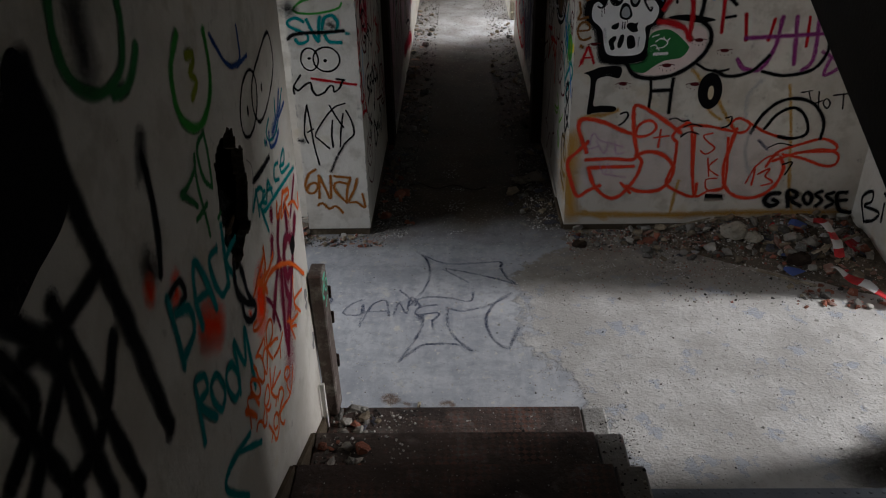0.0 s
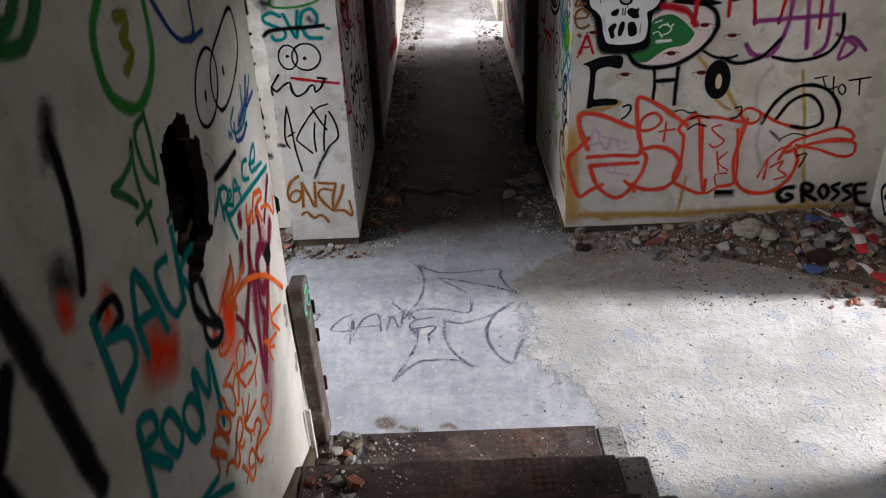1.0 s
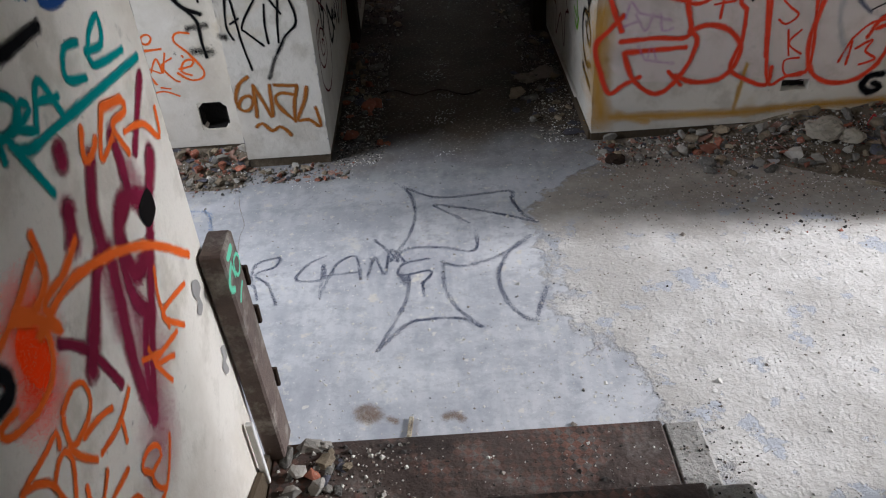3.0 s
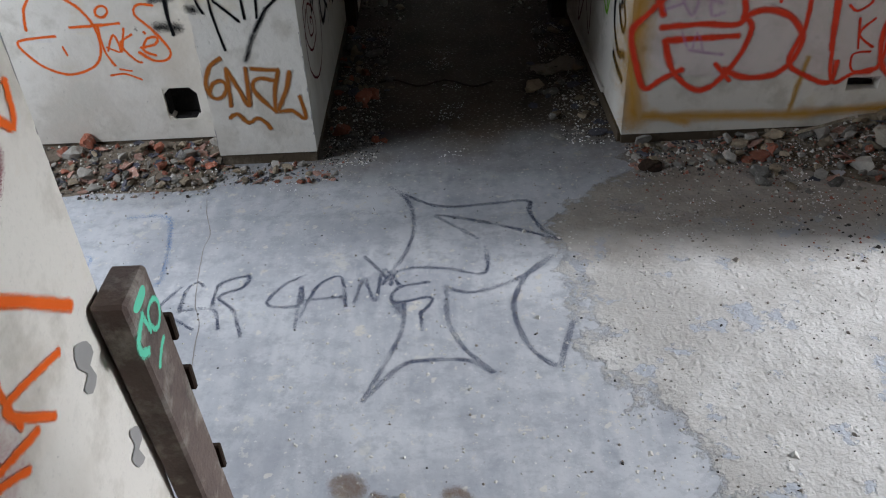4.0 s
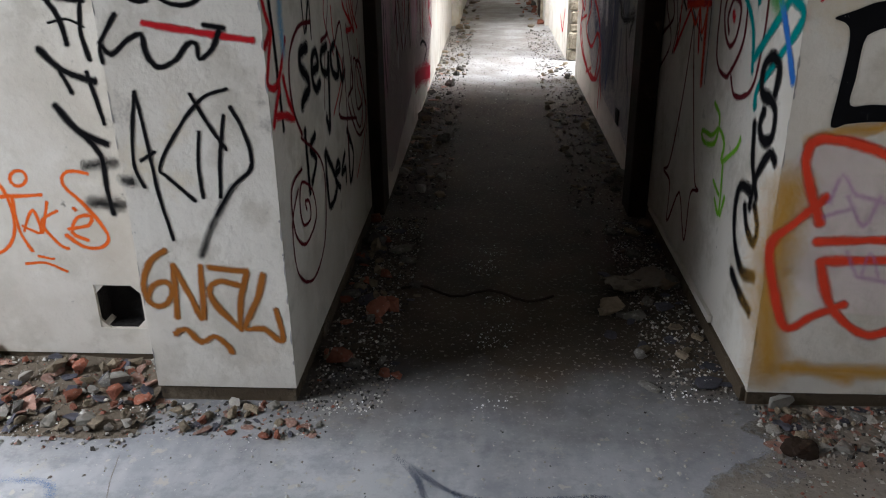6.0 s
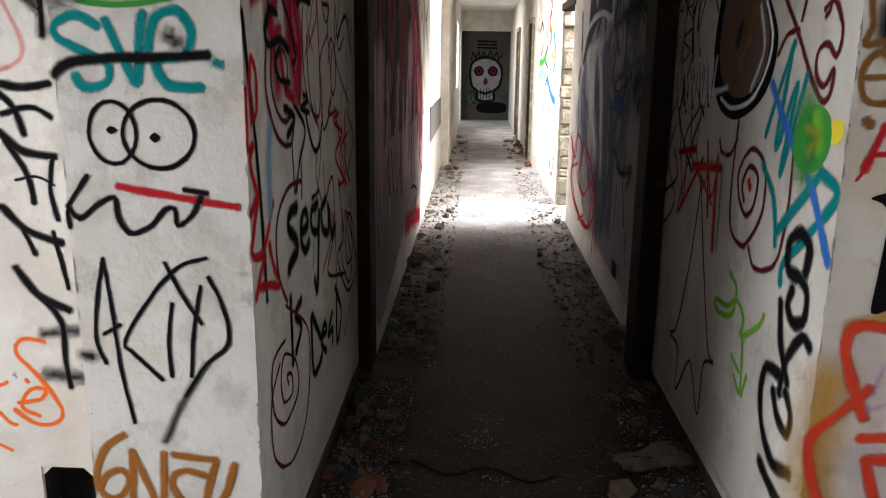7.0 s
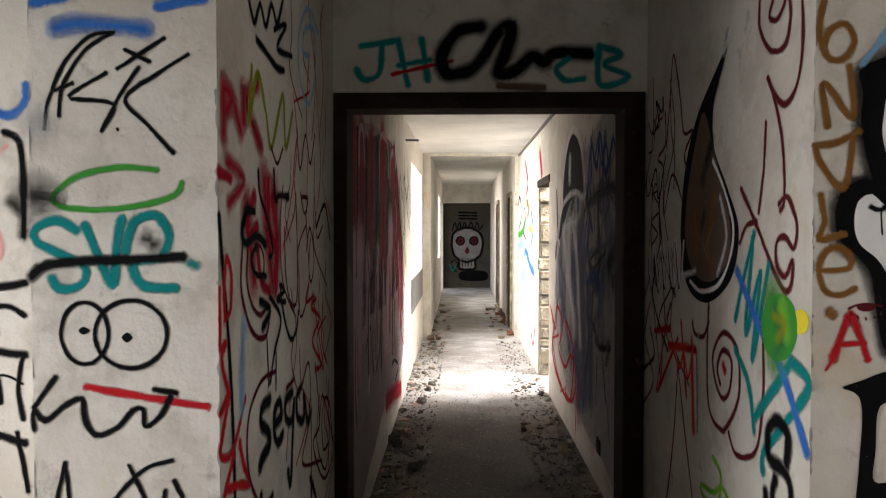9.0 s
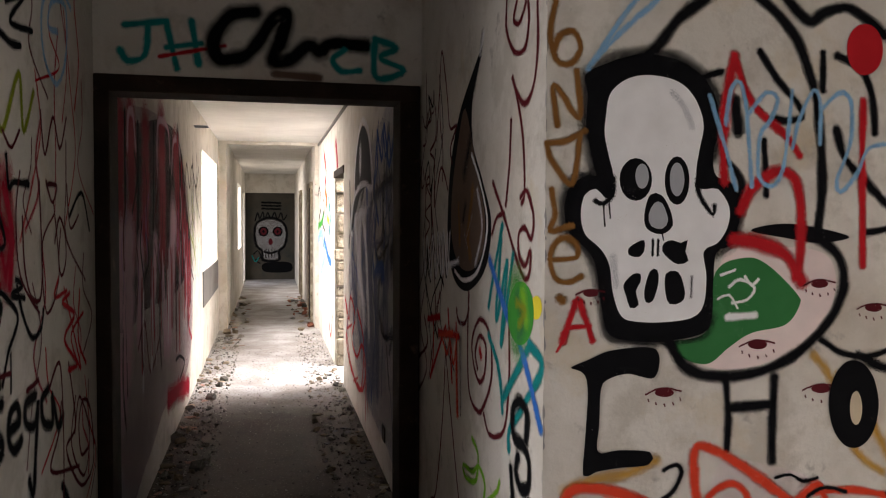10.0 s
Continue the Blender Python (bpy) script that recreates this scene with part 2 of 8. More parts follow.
THIN = dict(stain=0.75, darksoft=0.9, blacksoft=0.8, crimsonsoft=0.55, neon=0.95, ochre=0.9, greysoft=0.5, whitesoft=0.75, slate=0.85, pinkwash=0.28, floorblack=0.64, floorblue=0.45, pink=0.7, purple=0.9, purplesoft=0.5, sky=0.85, crack=0.9, murdark=0.78, murwash=0.5, slatewash=0.42)


def paint_material(name):
    """Sprayed paint: thick in the middle of the stroke, dusted and broken towards its edge (UV x: 0 to 1 from the middle, y: softness)."""
    m = bpy.data.materials.new("paint_" + name)
    m.use_nodes = True
    nt = m.node_tree
    n, l = nt.nodes, nt.links
    b = n["Principled BSDF"]
    b.inputs["Roughness"].default_value, b.inputs["Specular IOR Level"].default_value = 0.85, 0.05
    pos = n.new("ShaderNodeNewGeometry").outputs["Position"]

    def nz(scale, detail=3):
        t = n.new("ShaderNodeTexNoise")
        t.inputs["Scale"].default_value, t.inputs["Detail"].default_value = scale, detail
        l.new(pos, t.inputs["Vector"])
        return t.outputs["Fac"]

    def calc(op, *a):
        x = n.new("ShaderNodeMath")
        x.operation = op
        for k, v in enumerate(a):
            if hasattr(v, "is_linked"):
                l.new(v, x.inputs[k])
            else:
                x.inputs[k].default_value = v
        return x.outputs[0]

    c = PAINTS[name]
    x = n.new("ShaderNodeMix")
    x.data_type = "RGBA"
    x.inputs[6].default_value, x.inputs[7].default_value = (*c, 1), (*[min(1, q * 1.35 + 0.002) for q in c], 1)
    l.new(calc("MULTIPLY", nz(14), 0.9), x.inputs[0])
    l.new(x.outputs[2], b.inputs["Base Color"])
    uv = n.new("ShaderNodeUVMap")
    uv.uv_map = "UVMap"
    sp = n.new("ShaderNodeSeparateXYZ")
    l.new(uv.outputs[0], sp.inputs[0])
    d = calc("ADD", sp.outputs[0], calc("MULTIPLY", calc("SUBTRACT", nz(170), 0.5), 0.26))
    start = calc("SUBTRACT", 0.78, calc("MULTIPLY", sp.outputs[1], 0.76))
    a = calc("DIVIDE", calc("SUBTRACT", 0.98, d), calc("SUBTRACT", 0.98, start))
    a = calc("MINIMUM", calc("MAXIMUM", a, 0.0), 1.0)
    worn = n.new("ShaderNodeMapRange")
    worn.inputs[1].default_value, worn.inputs[2].default_value = (0.3, 0.62) if name.startswith("floor") else (0.2, 0.42)
    worn.inputs[3].default_value = 0.15 if name.startswith("floor") else 0.95
    l.new(nz(9, 8), worn.inputs[0])
    a = calc("MULTIPLY", calc("MULTIPLY", a, worn.outputs[0]), THIN.get(name, 1.0))
    cell = n.new("ShaderNodeVectorMath")
    cell.operation = "SNAP"
    cell.inputs[1].default_value = (0.0009, 0.0009, 0.0009)
    l.new(pos, cell.inputs[0])
    fleck = n.new("ShaderNodeTexWhiteNoise")
    l.new(cell.outputs[0], fleck.inputs["Vector"])
    l.new(calc("GREATER_THAN", a, calc("MULTIPLY", fleck.outputs["Value"], 0.995)), b.inputs["Alpha"])
    return m


PAINT = {k: paint_material(k) for k in PAINTS}


# ---- tools ----
def box(bm, x0, x1, y0, y1, z0, z1, bevel=0.0):
    r = bmesh.ops.create_cube(bm, size=1.0, matrix=Matrix.Translation(((x0 + x1) / 2, (y0 + y1) / 2, (z0 + z1) / 2)) @ Matrix.Diagonal((x1 - x0, y1 - y0, z1 - z0, 1)))
    if bevel:
        es = {e for v in r["verts"] for e in v.link_edges}
        bmesh.ops.bevel(bm, geom=list(es), offset=bevel, segments=1, affect="EDGES")
    return r["verts"]


def part(name, bm, mat, parent=None, label="", smooth=False):
    me = bpy.data.meshes.new(name)
    bm.to_mesh(me)
    bm.free()
    for m in (mat if isinstance(mat, (list, tuple)) else [mat]):
        me.materials.append(m)
    if smooth:
        for p in me.polygons:
            p.use_smooth = True
    ob = new(name, me)
    if parent:
        ob.parent = parent
    return tagged(ob, label)


def boxes(name, mat, rows, parent=None, label="", bevel=0.0):
    bm = bmesh.new()
    for r in rows:
        box(bm, *r, bevel=bevel)
    return part(name, bm, mat, parent, label)


def structure(ob, label, category):
    return tagged(ob, label, category, kind="structure")


def wall(name, axis, at, thick, a0, a1, z0, z1, mat, holes=(), label="", category="wall"):
    """An upright wall in the plane axis=at, its body reaching to at+thick, along a0..a1, with holes (a0, a1, z0, z1) right through it."""
    us = sorted({a0, a1, *[h[0] for h in holes], *[h[1] for h in holes]})
    vs = sorted({z0, z1, *[h[2] for h in holes], *[h[3] for h in holes]})
    bm = bmesh.new()
    lo, hi = min(at, at + thick), max(at, at + thick)
    for u0, u1 in zip(us, us[1:]):
        solid = [not any(h[0] < (u0 + u1) / 2 < h[1] and h[2] < (v0 + v1) / 2 < h[3] for h in holes) for v0, v1 in zip(vs, vs[1:])]
        k = 0
        while k < len(solid):
            if solid[k]:
                j = k
                while j + 1 < len(solid) and solid[j + 1]:
                    j += 1
                if axis == "x":
                    box(bm, lo, hi, u0, u1, vs[k], vs[j + 1])
                else:
                    box(bm, u0, u1, lo, hi, vs[k], vs[j + 1])
                k = j
            k += 1
    bmesh.ops.remove_doubles(bm, verts=bm.verts, dist=0.0005)
    bm.verts.index_update()
    seen = {}
    for f in bm.faces:
        seen.setdefault(tuple(sorted(v.index for v in f.verts)), []).append(f)
    bmesh.ops.delete(bm, geom=[f for g in seen.values() if len(g) > 1 for f in g], context="FACES_ONLY")
    return structure(part(name, bm, mat), label, category)


# ---- structure ----
LX, RX = -0.517, 0.848          # passage walls
PY, BY, LY = 4.545, 4.583, 4.743  # pillar front, right-hand back wall, left-hand back wall
DY = 6.217                       # door frame front
HALL_R, HALL_L = 2.85, -3.3
CL, CR = -0.462, 0.838           # corridor walls
TOP = 2.75

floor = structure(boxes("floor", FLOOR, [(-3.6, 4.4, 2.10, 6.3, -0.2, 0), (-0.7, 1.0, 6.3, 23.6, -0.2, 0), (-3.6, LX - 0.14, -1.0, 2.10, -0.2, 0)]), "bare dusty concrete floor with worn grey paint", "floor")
# Hall and stairwell ceilings are unseen, coloured dark to soak up bounced light.
structure(boxes("ceiling", DULL_GREY, [(-3.6, 3.2, 2.6, 6.42, TOP, TOP + 0.2)]), "unseen hall ceiling, dark to cut bounced light", "ceiling")
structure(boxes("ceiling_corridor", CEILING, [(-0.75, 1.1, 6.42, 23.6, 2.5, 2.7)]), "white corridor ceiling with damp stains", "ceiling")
structure(boxes("ceiling_stairwell", DULL_GREY, [(-3.6, 3.2, -3.0, 2.6, 4.2, 4.4)]), "high unseen stairwell ceiling, dark to cut bounced light", "ceiling")

wall_right_back = wall("wall_right_back", "y", BY, 0.25, RX, HALL_R, 0.045, TOP, PLASTER, [(1.811, 1.953, 0.212, 0.272)], "white plaster wall covered in graffiti", "wall")
wall_left_back = wall("wall_left_back", "y", LY, 0.2, HALL_L, -0.95, 0.045, TOP, PLASTER, [(-1.206, -1.054, 0.14, 0.296)], "white plaster wall with graffiti and a wall box hole", "wall")
pillar = structure(boxes("pillar", PLASTER, [(-0.95, LX, PY, LY + 0.2, 0.05, TOP)]), "white plastered pillar with graffiti", "pillar")
wall_passage_left = wall("wall_passage_left", "x", LX, -0.2, LY + 0.2, DY + 0.2, 0.05, TOP, PLASTER, (), "white passage wall with graffiti", "wall")
wall_passage_right = wall("wall_passage_right", "x", RX, 0.2, BY + 0.25, DY + 0.2, 0.05, TOP, PLASTER, (), "white passage wall with graffiti", "wall")
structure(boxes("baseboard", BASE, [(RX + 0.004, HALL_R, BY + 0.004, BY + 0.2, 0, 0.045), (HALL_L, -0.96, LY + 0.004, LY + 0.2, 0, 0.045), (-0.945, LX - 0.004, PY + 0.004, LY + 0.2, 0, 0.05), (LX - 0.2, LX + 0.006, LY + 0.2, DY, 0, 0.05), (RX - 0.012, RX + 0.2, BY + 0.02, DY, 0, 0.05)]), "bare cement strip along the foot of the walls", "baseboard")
lintel_wall = wall("wall_over_door", "y", DY + 0.01, 0.2, LX, RX, 2.09, TOP, PLASTER, (), "white wall over the doorway with graffiti", "wall")
# The small second hole is added out of view to light the stair wall.
wall_right = wall("wall_right", "x", HALL_R, 0.25, -3.0, 6.4, 0, 5.0, PLASTER, [(2.5, 3.62, 0.0, 2.3), (2.27, 2.42, 1.65, 2.1)], "white outer wall with the entrance opening and an added unseen slot that lights the stair wall", "wall")
# The next three walls are unseen, coloured dark to hold bounced light down.
wall_left = wall("wall_left", "x", HALL_L, -0.25, -3.0, 6.4, 0, 5.0, DULL_GREY, [(2.6, 4.35, 0.5, 2.4)], "unseen outer wall with a window opening, dark to cut bounced light", "wall")
wall("wall_landing", "y", -3.0, -0.2, -3.6, 3.2, 0, 4.4, DULL_GREY, (), "unseen stairwell wall, dark to cut bounced light", "wall")
wall("wall_stairwell_front", "y", 2.6, 0.2, -3.6, 3.2, TOP, 4.4, DULL_GREY, (), "unseen stairwell wall above the hall, dark to cut bounced light", "wall")
# entrance recess, out of view, added to narrow the daylight falling in
structure(boxes("porch", PLASTER, [(3.1, 4.1, 1.6, 1.8, -0.2, 2.5), (3.1, 4.1, 3.62, 3.82, -0.2, 2.5), (3.1, 4.1, 1.6, 3.82, 2.5, 2.7)]), "unseen white entrance recess added to narrow the daylight", "porch")
structure(boxes("ground", GROUND, [(-80, 80, -80, 80, -3.0, -2.6)]), "overgrown ground outside", "ground")

# corridor
wall_corr_left = wall("wall_corridor_left", "x", CL, -0.22, DY + 0.2, 13.6, 0, 2.5, PLASTER, [(10.95, 13.25, 0.96, 2.17)], "white corridor wall with faded murals and a window", "wall")
wall_corr_right = wall("wall_corridor_right", "x", CR, 0.14, DY + 0.2, 13.6, 0, 2.5, PLASTER, [(9.9, 10.85, 0.0, 1.94)], "white corridor wall with murals and a broken doorway", "wall")
FL, FR = -0.36, 0.79
wall("wall_far_left", "x", FL, -0.3, 13.6, 23.3, 0, 2.5, PLASTER, [(17.5, 19.3, 0.9, 2.1), (20.3, 21.7, 0.04, 2.04)], "white far corridor wall with windows", "wall")
wall("wall_far_right", "x", FR, 0.3, 13.6, 23.3, 0, 2.5, PLASTER, (), "white far corridor wall with graffiti", "wall")
wall_end = wall("wall_end", "y", 22.3, 0.2, -0.8, 1.2, 0, 2.5, DIMWALL, (), "end wall with a painted skull, its gloom put into the colour", "wall")

# pale batten along the passage foot, and the rounded wall box
structure(boxes("trim", PLASTER, [(RX - 0.016, RX - 0.002, 5.0, 6.15, 0.06, 0.085)]), "pale batten along the passage wall foot", "trim")
bm = bmesh.new()
for x, z, sx, sz in ((-1.206, 0.14, 1, 1), (-1.054, 0.14, -1, 1), (-1.054, 0.296, -1, -1), (-1.206, 0.296, 1, -1)):
    vs = [bm.verts.new((x + sx * a, LY + 0.003, z + sz * b)) for a, b in ((0, 0), (0.032, 0), (0, 0.032))]
    g = bmesh.ops.extrude_face_region(bm, geom=[bm.faces.new(vs)])
    bmesh.ops.translate(bm, vec=(0, 0.06, 0), verts=[v for v in g["geom"] if isinstance(v, bmesh.types.BMVert)])
bmesh.ops.recalc_face_normals(bm, faces=bm.faces)
part("corner_fillets", bm, PLASTER, wall_left_back, "plaster corners of the wall box hole")
boxes("wall_box", NEARBLACK, [(-1.205, -1.195, LY + 0.012, LY + 0.07, 0.141, 0.295), (-1.065, -1.055, LY + 0.012, LY + 0.07, 0.141, 0.295), (-1.195, -1.065, LY + 0.012, LY + 0.07, 0.285, 0.295), (-1.195, -1.065, LY + 0.012, LY + 0.07, 0.141, 0.148)], wall_left_back, "black plastic wall box")

# stair wall, broken open
stair_wall = wall("wall_stair", "x", -0.52, -0.14, -3.0, 2.40, 0, 4.4, PLASTER, [(1.38, 1.80, 1.50, 1.95)], "white stair wall covered in graffiti", "wall")

HOLE = [(1.599, 1.914), (1.655, 1.893), (1.666, 1.862), (1.661, 1.828), (1.712, 1.82), (1.724, 1.8), (1.723, 1.768), (1.703, 1.732), (1.732, 1.71), (1.714, 1.675), (1.698, 1.642), (1.677, 1.604), (1.696, 1.576), (1.677, 1.561), (1.631, 1.569), (1.6, 1.562), (1.585, 1.541), (1.551, 1.525), (1.509, 1.522), (1.466, 1.541), (1.461, 1.565), (1.478, 1.589), (1.454, 1.615), (1.439, 1.64), (1.432, 1.666), (1.448, 1.677), (1.44, 1.708), (1.438, 1.768), (1.45, 1.828), (1.449, 1.856), (1.476, 1.89), (1.519, 1.902), (1.563, 1.901)]
ragged = []
for a, b in zip(HOLE, HOLE[1:] + HOLE[:1]):
    for k in range(5):
        y, z = a[0] + (b[0] - a[0]) * k / 5, a[1] + (b[1] - a[1]) * k / 5
        ragged.append((y + 0.016 * noise.noise((y * 45, z * 45, 2)), z + 0.016 * noise.noise((y * 45, z * 45, 5))))
bm = bmesh.new()
outer = [bm.verts.new((-0.52, y, z)) for y, z in ((1.38, 1.5), (1.8, 1.5), (1.8, 1.95), (1.38, 1.95))]
inner = [bm.verts.new((-0.52, y, z)) for y, z in ragged]
es = [bm.edges.new((a, b)) for ring in (outer, inner) for a, b in zip(ring, ring[1:] + ring[:1])]
bmesh.ops.triangle_fill(bm, edges=es, use_beauty=True)
g = bmesh.ops.extrude_face_region(bm, geom=list(bm.faces))
bmesh.ops.translate(bm, vec=(-0.035, 0, 0), verts=[v for v in g["geom"] if isinstance(v, bmesh.types.BMVert)])
bmesh.ops.recalc_face_normals(bm, faces=bm.faces)
for f in bm.faces:
    f.material_index = 0 if abs(f.normal.x) > 0.7 else 1
part("plaster_skin", bm, [PLASTER, RAW], stair_wall, "ragged plaster around a hole")
bm = bmesh.new()
bmesh.ops.create_grid(bm, x_segments=24, y_segments=24, size=0.5, matrix=Matrix.Translation((-0.585, 1.59, 1.725)) @ Matrix.Rotation(radians(90), 4, "Y") @ Matrix.Diagonal((0.45, 0.42, 1, 1)))
for v in bm.verts:
    v.co.x += 0.05 * noise.noise(v.co * 11) + 0.02 * noise.noise(v.co * 40)
# Near-black liner added over the pale cut faces inside the hole.
boxes("cavity_lining", NEARBLACK, [(-0.655, -0.557, 1.381, 1.42, 1.501, 1.949), (-0.655, -0.557, 1.765, 1.799, 1.501, 1.949), (-0.655, -0.557, 1.42, 1.765, 1.501, 1.535), (-0.655, -0.557, 1.42, 1.765, 1.915, 1.949)], stair_wall)
part("cavity", bm, NEARBLACK, stair_wall, "near-black hollow behind broken plaster")
for y0, z0, y1, z1, x in ((1.46, 1.66, 1.6, 1.6, -0.556), (1.45, 1.84, 1.47, 1.7, -0.56), (1.53, 1.78, 1.56, 1.66, -0.575), (1.57, 1.6, 1.66, 1.615, -0.56)):
    bm = bmesh.new()
    box(bm, -0.008, 0.006, 0, math.dist((y0, z0), (y1, z1)), -0.009, 0.009, bevel=0.003)
    ob = part("lath", bm, BROKEN, stair_wall, "splintered lath in the hole")
    ob.matrix_world = pose(x, y0, z0, math.degrees(math.atan2(z1 - z0, y1 - y0)), 0, 0)

# ---- stairs ----
staircase = new("staircase")
tagged(staircase, "worn staircase with dark wooden treads and chipped concrete ends", "staircase")
for k in range(7):
    y1, z1 = 2.485 - 0.37 * k, 0.18 * (k + 1)
    y0 = y1 - 0.37
    boxes("tread", WOOD, [(-0.50, 0.668, y0 - 0.02, y1, z1 - 0.045, z1)], staircase, bevel=0.006)
    boxes("riser", WOOD, [(-0.50, 0.668, y1 - 0.05, y1 - 0.02, z1 - 0.18, z1 - 0.045)], staircase)
    boxes("stringer_step", CONCRETE, [(0.67, 0.785, y0, y1 - 0.005, -0.1, z1 - 0.004)], staircase, "chipped concrete step end", bevel=0.01)
for k in range(7):
    y1, z1 = 2.485 - 0.37 * k, 0.18 * (k + 1)
    bm = bmesh.new()
    vs = [bm.verts.new((-0.518, y1 + a, z1 + b)) for a, b in ((-0.385, -0.02), (-0.03, -0.02), (-0.03, 0.02), (-0.335, 0.13), (-0.365, 0.17), (-0.385, 0.13))]
    g = bmesh.ops.extrude_face_region(bm, geom=[bm.faces.new(vs)])
    bmesh.ops.translate(bm, vec=(0.016, 0, 0), verts=[v for v in g["geom"] if isinstance(v, bmesh.types.BMVert)])
    bmesh.ops.recalc_face_normals(bm, faces=bm.faces)
    part("skirting", bm, BASE, staircase, "pointed grey skirting board")
strip = tagged(new("edge_strip"), "grey perforated steel strip along the floor edge", "metal strip")
boxes("angle", STEEL, [(0.8, 2.84, 2.07, 2.098, -0.05, 0.012), (0.8, 2.84, 2.098, 2.125, 0.004, 0.012)], strip)
bm = bmesh.new()
bmesh.ops.create_uvsphere(bm, u_segments=8, v_segments=5, radius=0.009, matrix=Matrix.Diagonal((1, 1, 0.4, 1)))
stud = part("stud", bm, STEEL, strip, smooth=True)
stud.location = (0.83, 2.1, 0.012)
for k in range(1, 36):
    ob = new("stud", stud.data)
    ob.parent, ob.location = strip, (0.83 + 0.056 * k, 2.1, 0.012)
structure(boxes("wall_cellar", DULL_GREY, [(0.8, 2.85, 1.9, 2.06, -2.6, -0.2), (2.85, 3.0, -0.1, 2.1, -2.6, 0), (0.6, 0.66, -3.0, 2.4, -2.6, -0.1), (0.6, 2.9, -3.0, -2.9, -2.6, 0.9)]), "dark cellar stair walls", "wall")
structure(boxes("landing", CONCRETE, [(-0.52, 2.85, -3.0, -0.105, 1.0, 1.26)]), "concrete stair landing", "landing")
structure(boxes("wall_box_back", NEARBLACK, [(-1.22, -1.04, LY + 0.07, LY + 0.09, 0.12, 0.31), (1.8, 1.97, BY + 0.06, BY + 0.08, 0.2, 0.29)]), "dark backs of the holes in the walls", "wall")

# newel post
post = new("newel_post")
tagged(post, "worn dark wooden newel post with a green scrawl", "post")
bm = bmesh.new()
box(bm, -0.517, -0.458, 2.347, 2.462, 0.18, 0.985, bevel=0.006)
for v in bm.verts:
    v.co.y += 0.075 * (0.985 - v.co.z) / 0.8
part("shaft", bm, POSTWOOD, post)
for z0, z1 in ((0.80, 0.86), (0.66, 0.72), (0.40, 0.47)):
    boxes("hinge", FRAME, [(-0.468, -0.448, 2.46 + 0.09 * (0.985 - z1), 2.474 + 0.09 * (0.985 - z1), z0, z1)], post, "rusty dark hinge leaf", bevel=0.003)

# loose white batten between the wall end and the post foot
bm = bmesh.new()
box(bm, -0.512, -0.492, 0, 0.016, 0, 0.26, bevel=0.002)
batten = part("batten", bm, CEILING)
batten.matrix_world = pose(0, 2.335, 0.185, 3, 0, 0)
tagged(batten, "loose white painted batten leaning at the wall end", "batten")

# balustrade panel of the next flight, its backlit shade put into the colour
bm = bmesh.new()
vs = [bm.verts.new((0.9, y, z)) for y, z in ((0.1, 1.64), (2.6, 2.86), (2.6, 3.8), (0.1, 2.6))]
f = bm.faces.new(vs)
g = bmesh.ops.extrude_face_region(bm, geom=[f])
bmesh.ops.translate(bm, vec=(0.08, 0, 0), verts=[v for v in g["geom"] if isinstance(v, bmesh.types.BMVert)])
bmesh.ops.recalc_face_normals(bm, faces=bm.faces)
structure(part("stair_parapet", bm, BACKLIT), "sloping parapet of the upper stair flight with graffiti, coloured dark as backlit", "parapet")

# ---- door frame ----
door = tagged(new("door_1"), "dark brown wooden door frame without a door", "door frame", kind="structure")
boxes("jamb", FRAME, [(-0.516, -0.456, DY, DY + 0.2, 0, 2.02)], door, bevel=0.004)
boxes("jamb", FRAME, [(0.75, 0.84, DY, DY + 0.2, 0, 2.02)], door, bevel=0.004)
boxes("head", FRAME, [(-0.516, 0.84, DY, DY + 0.2, 2.02, 2.09)], door, bevel=0.004)


